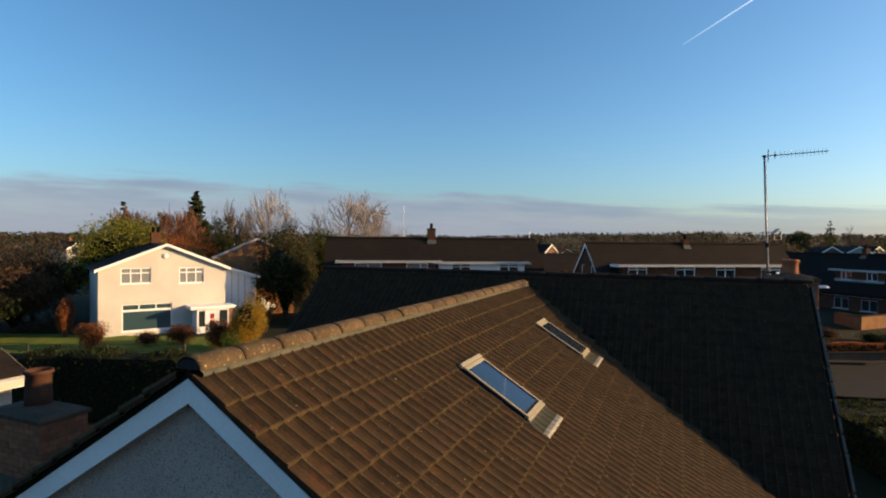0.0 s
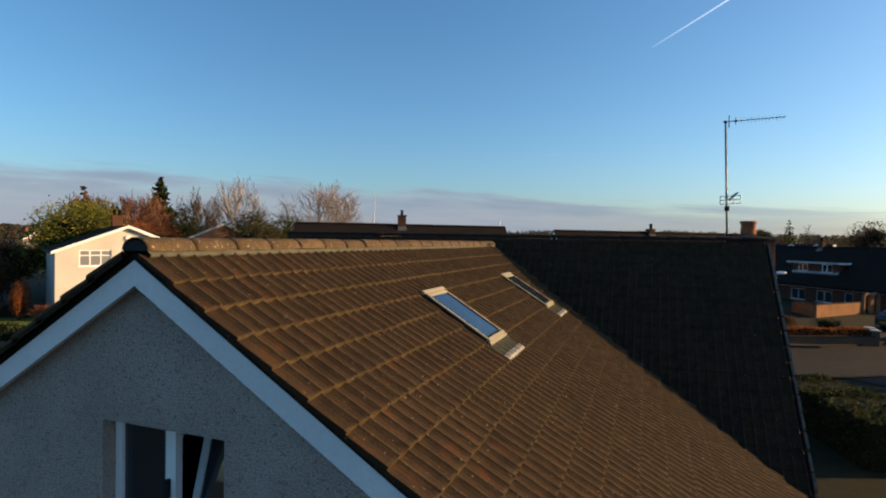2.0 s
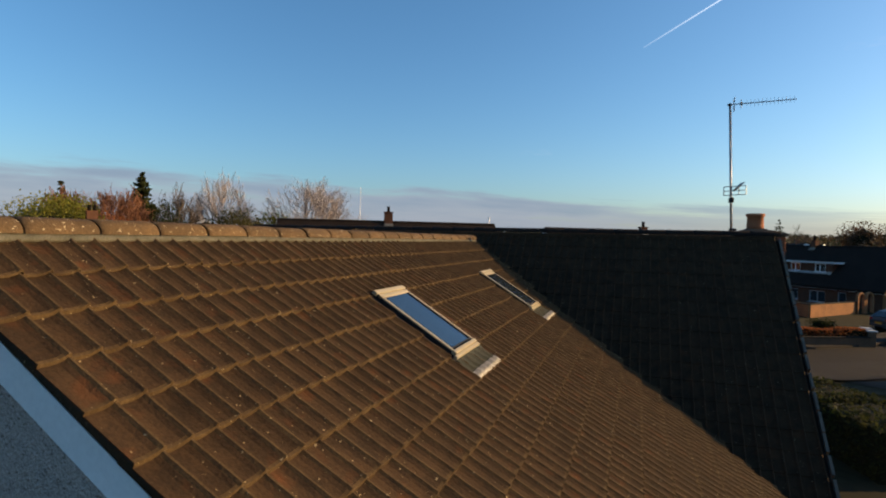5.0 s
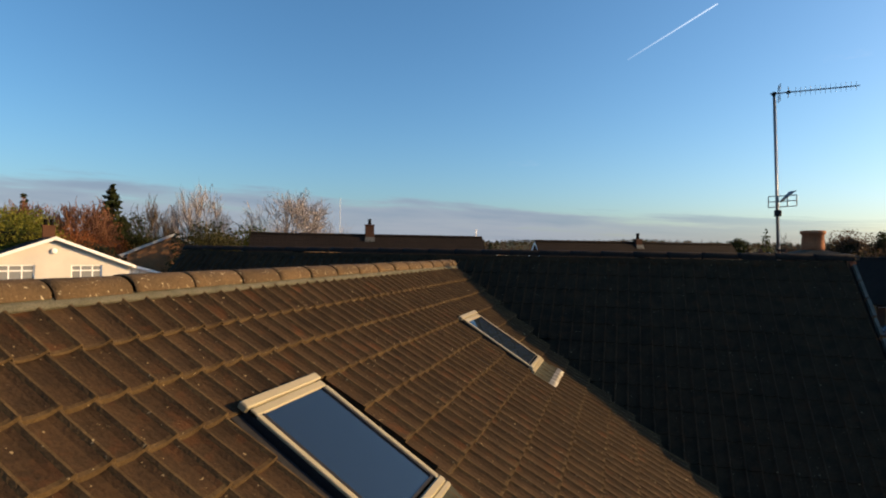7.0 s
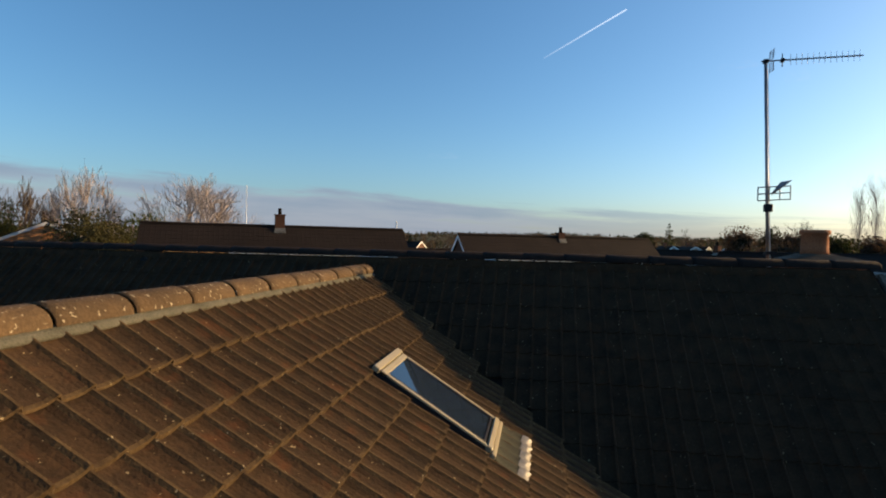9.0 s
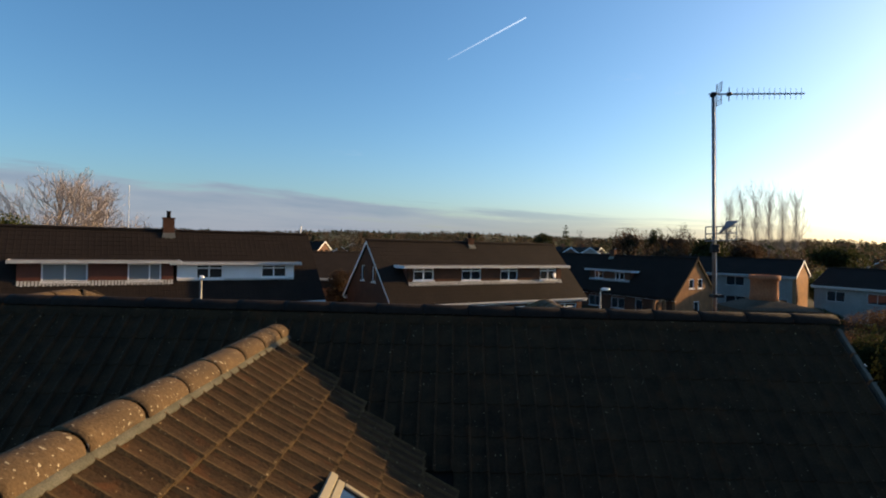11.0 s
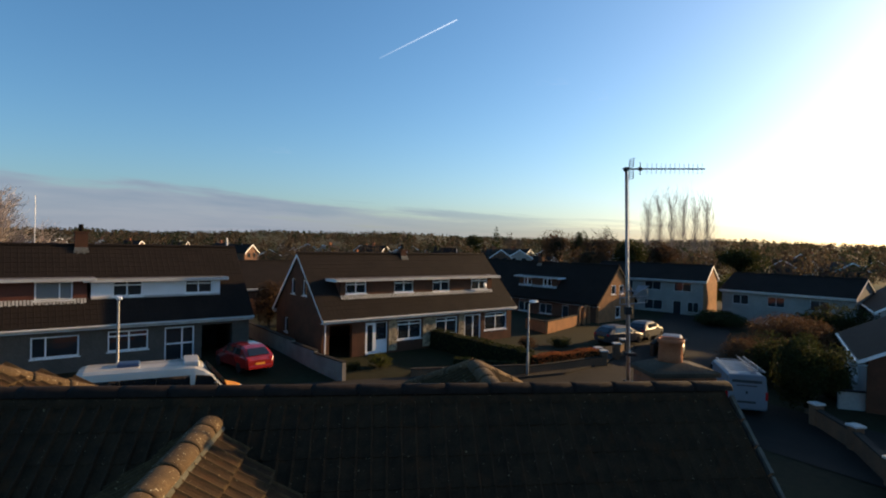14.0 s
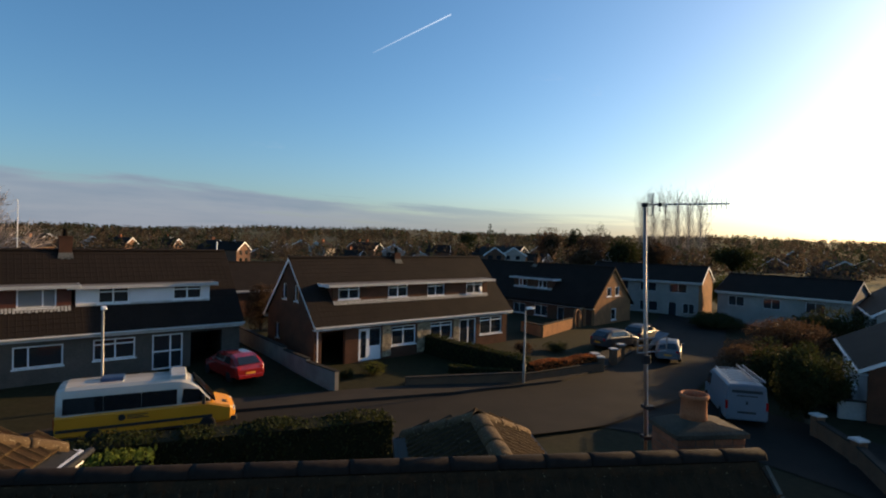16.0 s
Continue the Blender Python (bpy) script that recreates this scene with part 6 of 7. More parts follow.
def minibus():
    v = thing("minibus", pose(-7.12, 19.3, ground_z(-6.5, 19.6) + 0.03, 0, 0, 19.0) @ Matrix.Diagonal((0.90, 0.96, 0.88, 1)), "white-topped yellow minibus parked along the kerb", "minibus", "parked vehicles")
    H = 0.98
    low = Shape()
    # lower yellow body, nose to tail
    lo = [(-3.45, 0.90, 0.55, 1.30), (-3.40, 0.97, 0.36, 1.34), (-2.0, 0.99, 0.33, 1.34), (1.9, 0.99, 0.33, 1.34), (2.35, 0.98, 0.33, 1.34), (2.75, 0.96, 0.33, 1.22), (3.25, 0.92, 0.34, 1.08), (3.46, 0.80, 0.40, 0.95), (3.52, 0.60, 0.48, 0.80)]
    rings = []
    for x, h, a, b in lo:
        pts = [(h * 0.9, a), (h, a + 0.12), (h, b - 0.10), (h * 0.96, b), (0, b + 0.02)]
        rings.append([(x, -y, z) for y, z in pts] + [(x, y, z) for y, z in reversed(pts[:-1])])
    low.loft(rings)
    body = part("lower_body", low, M_YELLOW, v, "yellow lower body and bonnet", smooth=False)
    up = Shape()
    hi = [(-3.42, 0.86, 1.25, 2.34), (-3.36, 0.93, 1.30, 2.45), (-3.1, 0.95, 1.30, 2.51), (0.8, 0.95, 1.30, 2.53), (1.25, 0.94, 1.30, 2.50), (1.65, 0.92, 1.30, 2.34), (2.0, 0.90, 1.28, 2.08), (2.40, 0.86, 1.24, 1.52)]
    rings = []
    for x, h, a, b in hi:
        t = max(0.35, h - (b - 1.3) * 0.10)
        pts = [(h, a), (h, min(b - 0.05, a + 0.45)), (t, b - 0.16 if b > 1.7 else b - 0.02), (t - 0.12, b - 0.03), (0, b)]
        rings.append([(x, -y, z) for y, z in pts] + [(x, y, z) for y, z in reversed(pts[:-1])])
    up.loft(rings)
    part("upper_body", up, M_BUSTOP, v, "white upper body and roof")
    for s in (1, -1):
        yy = s * 0.972
        for a, b in ((-3.15, -1.735), (-1.725, -0.335), (-0.325, 1.05)):
            g = Shape().prism([(a, yy, 1.40), (b, yy, 1.40), (b, yy - s * 0.055, 2.06), (a, yy - s * 0.055, 2.06)], (0, s * 0.012, 0))
            part("side_window", g, M_CARGLASS, v)
        g = Shape().prism([(1.22, yy - s * 0.005, 1.42), (2.42, yy - s * 0.05, 1.40), (1.92, yy - s * 0.07, 1.98), (1.30, yy - s * 0.06, 2.06)], (0, s * 0.02, 0))
        part("cab_window", g, M_CARGLASS, v)
        part("side_trim", Shape().box(-3.38, s * 0.995 - 0.012, 0.66, 2.5, s * 0.995 + 0.012, 0.78), M_TRIM, v)
        part("sill_trim", Shape().box(-3.3, s * 0.985 - 0.012, 0.34, 2.2, s * 0.985 + 0.012, 0.42), M_TRIM, v)
        m = part("mirror", Shape().box(2.05, s * 1.06 - 0.09, 1.32, 2.2, s * 1.06 + 0.09, 1.70, 0.03), M_TRIM, v)
        part("headlamp", Shape().box(3.30, s * 0.70 - 0.13, 0.80, 3.47, s * 0.70 + 0.12, 1.00, 0.03), M_LIGHT, v, "clear headlamp")
        part("tail_lamp", Shape().box(-3.47, s * 0.86 - 0.06, 0.80, -3.40, s * 0.86 + 0.06, 1.25, 0.01), M_TAIL, v)
        lg = Shape()
        lg.lathe([(0.14, 0.0), (0.14, 0.012), (0.001, 0.013)], 20)
        part("roundel", lg, M_NAVY, v, "dark roundel emblem", at=pose(-1.05, s * 0.992, 1.06, -90 * s if s > 0 else 90, 0, 0))
        for k in range(3):
            part("lettering_bar", Shape().box(-0.85, s * 0.998 - 0.006, 1.12 - 0.07 * k, -0.05 - 0.15 * (k == 1), s * 0.998 + 0.006, 1.155 - 0.07 * k), M_NAVY, v, "row of unreadable dark lettering")
    ws = Shape().prism([(2.58, -0.80, 1.32), (2.58, 0.80, 1.32), (1.73, 0.72, 2.32), (1.73, -0.72, 2.32)], (0.06, 0, 0.05))
    part("windscreen", ws, M_CARGLASS, v)
    part("grille", Shape().box(3.44, -0.45, 0.62, 3.54, 0.45, 0.86, 0.02), M_TRIM, v)
    part("bumper", Shape().box(3.25, -0.9, 0.36, 3.56, 0.9, 0.58, 0.04), M_TRIM, v)
    part("bonnet_vent", Shape().prism([(2.95, -0.55, 1.18), (3.15, -0.55, 1.13), (3.15, -0.25, 1.14), (2.95, -0.25, 1.19)], (0, 0, 0.02)), M_TRIM, v)
    part("roof_unit", Shape().box(-1.9, -0.35, 2.49, -1.0, 0.35, 2.66, 0.05), M_BLUEBOX, v, "blue roof ventilator box")
    part("destination_box", Shape().box(0.75, -0.72, 2.42, 1.45, 0.72, 2.68, 0.06), M_CARWHITE, v, "white sign box above the cab")
    wheels(v, (-2.05, 2.30), 0.90, 0.35)
    return v


minibus()


def car(m, paint, label, L=4.1, W=1.70, H=1.42, hatch=True):
    v = thing("car", m, label, "car", "parked vehicles")
    h = W / 2
    k = L / 4.1
    body = Shape()
    rows = [(-2.05, 0.80, 0.42, 0.72), (-1.95, 0.93, 0.28, 0.92), (-1.5, 0.99, 0.22, 0.97), (-0.3, 1.0, 0.20, 0.95), (0.9, 1.0, 0.20, 0.92), (1.5, 0.97, 0.22, 0.82), (1.9, 0.88, 0.28, 0.70), (2.05, 0.70, 0.36, 0.58)]
    rings = []
    for x, f, a, b in rows:
        pts = [(h * f * 0.9, a), (h * f, a + 0.10), (h * f, b - 0.08), (h * f * 0.93, b), (0, b + 0.03)]
        rings.append([(x * k, -y, z) for y, z in pts] + [(x * k, y, z) for y, z in reversed(pts[:-1])])
    body.loft(rings)
    part("body", body, paint, v, smooth=False)
    cab = Shape()
    rows = [(-1.95, 0.80, 0.90, 0.93), (-1.55, 0.78, 0.90, H - 0.12), (-1.1, 0.74, 0.90, H), (0.0, 0.74, 0.90, H), (0.45, 0.76, 0.90, H - 0.10), (1.25, 0.84, 0.86, 0.92)]
    rings = []
    for x, f, a, b in rows:
        t = h * f
        pts = [(h * 0.93, a), (t + 0.04 if b > 1.1 else h * 0.9, max(a + 0.005, b - 0.10)), (t - 0.08, b), (0, b + 0.01)]
        rings.append([(x * k, -y, z) for y, z in pts] + [(x * k, y, z) for y, z in reversed(pts[:-1])])
    cab.loft(rings)
    part("cabin", cab, paint, v)
    for s in (1, -1):
        y = s * (h * 0.86)
        for a, b in ((-1.3, -0.35), (-0.30, 0.62)):
            g = Shape().prism([(a * k, y + s * 0.03, 0.96), (b * k, y + s * 0.03, 0.96), ((b - (0.28 if b > 0.5 else 0.0)) * k, y - s * 0.055, H - 0.13), ((a + (0.1 if a < -1 else 0.0)) * k, y - s * 0.055, H - 0.13)], (0, s * 0.02, 0))
            part("side_window", g, M_CARGLASS, v)
        part("headlamp", Shape().box(1.78 * k, s * h * 0.62 - 0.14, 0.54, 1.98 * k, s * h * 0.62 + 0.12, 0.70, 0.03), M_LIGHT, v)
        part("tail_lamp", Shape().box(-2.04 * k, s * h * 0.72 - 0.10, 0.62, -1.90 * k, s * h * 0.72 + 0.12, 0.88, 0.03), M_TAIL, v)
        part("mirror", Shape().box(0.62 * k, s * (h + 0.08) - 0.07, 0.90, 0.76 * k, s * (h + 0.08) + 0.07, 1.04, 0.03), paint, v)
    part("rear_window", Shape().prism([(-1.93 * k, -0.58, 0.98), (-1.93 * k, 0.58, 0.98), (-1.52 * k, 0.50, H - 0.12), (-1.52 * k, -0.50, H - 0.12)], (-0.03, 0, 0.012)), M_CARGLASS, v)
    part("windscreen", Shape().prism([(1.18 * k, -0.62, 0.96), (1.18 * k, 0.62, 0.96), (0.50 * k, 0.54, H - 0.10), (0.50 * k, -0.54, H - 0.10)], (0.03, 0, 0.03)), M_CARGLASS, v)
    part("number_plate", Shape().box(-2.065 * k, -0.26, 0.50, -2.045 * k, 0.26, 0.61), M_YELLOW, v, "plain yellow plate")
    part("bumper", Shape().box(-2.10 * k, -h * 0.8, 0.30, -1.95 * k, h * 0.8, 0.48, 0.04), paint, v)
    wheels(v, (-1.25 * k, 1.28 * k), h - 0.10, 0.30, 0.19)
    return v


def parked(x, y, a):
    return pose(x, y, ground_z(x, y) + 0.04, 0, 0, a)


car(parked(-5.7, 26.9, 128), M_RED, "red hatchback parked on a drive, tail out")
car(parked(23.3, 33.2, 58), M_SLATE, "slate grey car parked at the road bend")
car(parked(20.6, 36.2, 25), M_NAVY, "dark car parked behind the brick wall")
car(parked(-30.6, 25.7, 70), M_SILVER, "pale car parked behind the white house", H=1.6)
car(parked(19.9, 9.4, 100), M_SILVER, "pale car parked on the side road")
car(parked(24.0, 38.6, 40), M_NAVY, "dark blue car parked by the chalet gable")


def panel_van():
    v = thing("panel_van", pose(20.07, 21.57, ground_z(20, 22) + 0.04, 0, 0, 68), "white panel van with a roof ladder, seen from behind", "van", "parked vehicles")
    body = Shape()
    rows = [(-2.45, 0.86, 0.35, 1.90), (-2.40, 0.92, 0.28, 1.96), (0.9, 0.92, 0.26, 1.98), (1.3, 0.90, 0.26, 1.80), (1.75, 0.88, 0.26, 1.15), (2.3, 0.84, 0.28, 0.98), (2.45, 0.70, 0.36, 0.80)]
    rings = []
    for x, h, a, b in rows:
        t = h - max(0, b - 1.0) * 0.10
        pts = [(h * 0.92, a), (h, a + 0.12), (h, min(1.0, b - 0.05)), (t, b - 0.08), (t - 0.10, b), (0, b + 0.015)]
        rings.append([(x, -y, z) for y, z in pts] + [(x, y, z) for y, z in reversed(pts[:-1])])
    body.loft(rings)
    part("body", body, M_VAN, v)
    for s in (1, -1):
        part("rear_door", Shape().box(-2.475, min(0.01 * s, 0.80 * s), 0.42, -2.455, max(0.01 * s, 0.80 * s), 1.82), M_VAN, v)
        part("tail_lamp", Shape().box(-2.47, s * 0.86 - 0.05, 0.80, -2.40, s * 0.86 + 0.05, 1.2), M_TAIL, v)
        part("cab_window", Shape().prism([(0.75, s * 0.90, 1.12), (1.55, s * 0.89, 1.10), (1.25, s * 0.84, 1.68), (0.75, s * 0.84, 1.72)], (0, s * 0.03, 0)), M_CARGLASS, v)
        part("roof_rail", Shape().tube((-2.3, s * 0.68, 2.10), (0.8, s * 0.68, 2.10), 0.025, None, 6), M_RIM, v)
    for k in range(8):
        part("roof_bar", Shape().tube((-2.2 + k * 0.4, -0.68, 2.11), (-2.2 + k * 0.4, 0.68, 2.11), 0.02, None, 6), M_RIM, v)
    lad = Shape()
    for y in (-0.72, -0.42):
        lad.box(-2.6, y - 0.02, 2.14, 1.2, y + 0.02, 2.20)
    for k in range(12):
        lad.tube((-2.5 + k * 0.32, -0.72, 2.17), (-2.5 + k * 0.32, -0.42, 2.17), 0.014, None, 5)
    part("ladder", lad, M_ALU, v, "aluminium ladder")
    for k, (w, z, hh) in enumerate(((1.3, 1.58, 0.13), (0.9, 1.42, 0.05), (0.10, 1.05, 0.14), (0.8, 0.62, 0.10))):
        part("lettering_bar", Shape().box(-2.485, -w / 2, z, -2.477, w / 2, z + hh), M_NAVY if k != 3 else M_TRIM, v, "row of dark lettering")
    part("windscreen", Shape().prism([(1.72, -0.78, 1.16), (1.72, 0.78, 1.16), (1.32, 0.72, 1.74), (1.32, -0.72, 1.74)], (0.03, 0, 0.02)), M_CARGLASS, v)
    wheels(v, (-1.5, 1.55), 0.82, 0.32)


panel_van()

# ---- distance: far houses, woods, poplars, clouds ----
rnd = random.Random(99)
M_FARWALL = material("far_rendered_wall", (0.42, 0.38, 0.34), (0.32, 0.28, 0.25), 0.85, 0.4, 4, 0.0)
M_FARBRICK = material("far_brick_wall", (0.16, 0.09, 0.06), (0.12, 0.07, 0.05), 0.85, 0.4, 4, 0.0)


def far_house(az, r, turn, W, D, e, h, wall, chim=True):
    x, y = r * math.sin(radians(az)), r * math.cos(radians(az))
    t = thing("far_house", pose(x, y, ground_z(x, y), 0, 0, turn), "distant suburban house with a pitched roof", "house", "distant houses")
    w = Shape()
    w.prism([(0, 0, -1), (D, 0, -1), (D, 0, e), (D / 2, 0, h - 0.1), (0, 0, e)], (0, W, 0))
    part("wall", w, wall, t)
    for s in (0, 1):
        x0 = -0.3 if s == 0 else D + 0.3
        part("roof", Shape().prism([(x0, -0.3, e - 0.1), (D / 2, -0.3, h + 0.1), (D / 2, W + 0.3, h + 0.1), (x0, W + 0.3, e - 0.1)], (0, 0, -0.15)), M_ROOF, t)
        part("barge_board", Shape().prism([(x0, -0.36, e - 0.1), (D / 2, -0.36, h + 0.1), (D / 2, -0.36, h - 0.25), (x0, -0.36, e - 0.45)], (0, 0.05, 0)), M_FASCIA, t)
    for zz in ((1.0, 2.2), (3.2, 4.3)):
        if zz[1] < e + 0.3:
            for xx in (D * 0.2, D * 0.6):
                part("window", Shape().box(xx, -0.04, zz[0], xx + 1.3, -0.005, zz[1]), M_GLASS, t)
    if chim:
        part("chimney", Shape().box(D / 2 - 0.35, W * 0.5, h - 0.4, D / 2 + 0.35, W * 0.5 + 0.9, h + 1.0), M_REDBRICK, t)
    return t


for i in range(90):
    az = -60 + 122 * (i + rnd.uniform(-0.3, 0.3)) / 90
    r = rnd.choice((165, 180, 200, 225, 255, 300, 360)) * rnd.uniform(0.9, 1.1)
    if r < 160 and (az < -18 or 15 < az < 42):
        r = rnd.uniform(180, 330)
    two = rnd.random() < 0.5
    far_house(az, r, -az + rnd.choice((0, 20, 60, 90, -30)), rnd.uniform(7, 12), rnd.uniform(6, 7.5), 4.5 if two else 2.5, 6.6 if two else 4.6, M_FARWALL if rnd.random() < 0.45 else M_FARBRICK, rnd.random() < 0.7)


def behind_house(x, y, a, W, D, e, h, wall, label):
    t = thing("bungalow", pose(x, y, ground_z(x, y), 0, 0, a), label, "house", "houses of the estate")
    house_body(t, W, D, e, h, wall, M_ROOF, ribs=False, barge=M_EAVES)
    return t


behind_house(-12.0, 47.0, 31.7, 13.0, 8.0, 2.5, 4.9, M_BRICK, "brick bungalow behind the clipped trees")
behind_house(-36.26, 27.17, -47.0, 5.0, 7.0, 5.0, 6.6, M_BRICK_L, "brown brick house among the winter trees")
behind_house(-9.3, -10.4, 90.0, 6.2, 6.0, 4.3, 5.6, M_DASH, "neighbouring low house with white fascias")

# woods on the hills and between the houses
M_WOOD = leaf_mat("far_winter_woods", (0.060, 0.047, 0.031), (0.082, 0.060, 0.040), vary=0.1)
M_WOODG = leaf_mat("far_evergreen_woods", (0.026, 0.034, 0.018), (0.034, 0.038, 0.022), vary=0.1)


def woods(name, count, rmin, rmax, hmin, hmax, mat_, seed, label, skip=lambda az, r: False, leaves=100, big=0.06):
    rn = random.Random(seed)
    sh = Shape()
    for i in range(count):
        az = rn.uniform(-75, 78)
        r = rmin * (rmax / rmin) ** rn.random()
        if skip(az, r):
            continue
        x, y = r * math.sin(radians(az)), r * math.cos(radians(az))
        z = ground_z(x, y)
        h = rn.uniform(hmin, hmax)
        w = h * rn.uniform(0.35, 0.6)
        pointed = rn.random() < 0.18
        for k in range(leaves):
            f = rn.random()
            q = (1 - f) * 0.8 if pointed else math.sqrt(max(0.02, 1 - (2 * f - 0.9) ** 2))
            a = rn.uniform(0, 6.28)
            d = w * q * rn.uniform(0.4, 1.0)
            leaf(sh, (x + d * math.cos(a), y + d * math.sin(a), z + h * (0.05 + 0.92 * f)), h * big, rn)
    return solid(name, sh, mat_, label, "woods", kind="stuff")


near_gap = lambda az, r: r < 150
woods("winter_woods", 1900, 150, 600, 4, 8.5, M_WOOD, 5, "brown winter trees among the far houses", near_gap)
woods("evergreen_woods", 700, 150, 600, 4, 9, M_WOODG, 6, "dark evergreen trees among the far houses", near_gap)
open_field = lambda az, r: math.sin(0.31 * az + r / 130.0) + 0.8 * math.sin(0.83 * az - r / 210.0 + 1.0) > 0.35
woods("hill_woods", 4200, 480, 1700, 5, 10, M_WOOD, 7, "wooded far hills", open_field, leaves=26, big=0.15)
woods("hill_evergreens", 2600, 520, 1700, 5, 11, M_WOODG, 8, "dark woods on the far hills", open_field, leaves=26, big=0.15)

conifer(50.2, 214.7, 15.6, 8.0, 71, "tall fir standing over the far roofs")
leafy_tree("round_tree", 41.0, 216.5, 12.6, 9.0, 72, "rounded dark evergreen tree far off", M_LEAF_DARK, 900, 0.6)
for i, (x, y, top, w) in enumerate(((62.6, 174.9, 14.3, 13), (69.3, 172.6, 14.0, 6), (58.6, 133.7, 11.6, 10), (62.1, 121.3, 10.6, 9), (75.0, 130.0, 10.8, 12), (90.0, 120.0, 9.6, 12), (52.0, 120.0, 9.0, 10))):
    leafy_tree("wood_edge_tree", x, y, top, w, 80 + i, "dark trees at the edge of the far wood", M_LEAF_DARK if i % 2 else M_LEAF_BROWN, 1100, 0.5)
for i, (x, y, top) in enumerate(((79.7, 146.0, 21.0), (82.4, 144.6, 21.8), (85.2, 143.0, 22.1), (87.8, 141.5, 22.3), (90.4, 139.9, 21.3), (93.0, 138.2, 21.7))):
    rn = random.Random(300 + i)
    z = ground_z(x, y)
    h = top - z
    t = thing("poplar", pose(x, y, z), "bare upright poplar in a row", "tree", "row of poplars")
    part("trunk", Shape().tube((0, 0, -0.2), (0, 0, h * 0.9), 0.13, 0.03, 7), M_TWIG, t)
    br = Shape()
    for k in range(150):
        zz = h * (0.16 + 0.74 * rn.random())
        a = rn.uniform(0, 6.28)
        L = h * rn.uniform(0.12, 0.28)
        s = rn.uniform(0.35, 0.95) * (1 - 0.4 * zz / h)
        p = Vector((0, 0, zz))
        q = p + Vector((math.cos(a) * s, math.sin(a) * s, 1)).normalized() * L
        br.tube(p, q, 0.028, 0.012, 3, False)
        for j in range(3):
            o = p.lerp(q, rn.uniform(0.3, 1))
            br.tube(o, o + Vector((rn.gauss(0, 0.3), rn.gauss(0, 0.3), 1)).normalized() * L * 0.6, 0.012, 0.008, 3, False)
    part("crown", br, M_TWIG, t)
for i, (x, y, top, w) in enumerate(((81.1, 178.5, 16.4, 9), (104, 150, 11.5, 7), (112, 148, 11.0, 7), (55.0, 208.0, 14.0, 9))):
    bare_tree(x, y, top, w, 400 + i, "bare round-headed tree on the skyline", 3, 0.05, M_TWIG_D)


# ---- clouds low on the sky, and a vapour trail ----
def cloud_material(name, colour, strength, cut, soft, sx, sz):
    m = bpy.data.materials.new(name)
    m.use_nodes = True
    nt, nodes = m.node_tree, m.node_tree.nodes
    nodes.clear()
    link = nt.links.new
    out = nodes.new("ShaderNodeOutputMaterial")
    uv = nodes.new("ShaderNodeUVMap")
    mp = nodes.new("ShaderNodeMapping")
    mp.inputs["Scale"].default_value = (sx, sz, 1)
    link(uv.outputs[0], mp.inputs[0])
    ns = nodes.new("ShaderNodeTexNoise")
    ns.inputs["Scale"].default_value, ns.inputs["Detail"].default_value, ns.inputs["Roughness"].default_value = 1.0, 6.0, 0.55
    link(mp.outputs[0], ns.inputs["Vector"])
    sep = nodes.new("ShaderNodeSeparateXYZ")
    link(uv.outputs[0], sep.inputs[0])
    # density: noise plus a lean towards the middle height
    hgt = nodes.new("ShaderNodeFloatCurve")
    c = hgt.mapping.curves[0]
    c.points[0].location, c.points[1].location = (0.0, 0.66), (1.0, -0.10)
    c.points.new(0.2, 0.66), c.points.new(0.6, 0.53), c.points.new(0.82, 0.28)
    link(sep.outputs[1], hgt.inputs["Value"])
    add = nodes.new("ShaderNodeMath")
    add.operation = "ADD"
    link(ns.outputs[0], add.inputs[0])
    link(hgt.outputs[0], add.inputs[1])
    rng = nodes.new("ShaderNodeMapRange")
    rng.interpolation_type = "SMOOTHSTEP"
    rng.inputs[1].default_value, rng.inputs[2].default_value, rng.inputs[4].default_value = cut, cut + soft, 0.86
    link(add.outputs[0], rng.inputs[0])
    side = nodes.new("ShaderNodeMapRange")
    side.inputs[1].default_value, side.inputs[2].default_value, side.inputs[3].default_value, side.inputs[4].default_value = 0.62, 0.98, 1.0, 0.0
    link(sep.outputs[0], side.inputs[0])
    mul = nodes.new("ShaderNodeMath")
    mul.operation = "MULTIPLY"
    link(rng.outputs[0], mul.inputs[0])
    link(side.outputs[0], mul.inputs[1])
    em, tr, mx = nodes.new("ShaderNodeEmission"), nodes.new("ShaderNodeBsdfTransparent"), nodes.new("ShaderNodeMixShader")
    n2 = nodes.new("ShaderNodeMix")
    n2.data_type = "RGBA"
    n2.inputs[6].default_value, n2.inputs[7].default_value = (*colour[0], 1), (*colour[1], 1)
    lean = nodes.new("ShaderNodeMath")
    lean.operation = "MULTIPLY_ADD"
    lean.inputs[1].default_value, lean.inputs[2].default_value = 3.2, -1.75
    link(ns.outputs[0], lean.inputs[0])
    tint = nodes.new("ShaderNodeMath")
    tint.operation = "ADD"
    tint.use_clamp = True
    link(lean.outputs[0], tint.inputs[0])
    link(sep.outputs[1], tint.inputs[1])
    link(tint.outputs[0], n2.inputs[0])
    link(n2.outputs[2], em.inputs["Color"])
    em.inputs["Strength"].default_value = strength
    link(mul.outputs[0], mx.inputs[0])
    link(tr.outputs[0], mx.inputs[1])
    link(em.outputs[0], mx.inputs[2])
    link(mx.outputs[0], out.inputs["Surface"])
    return m


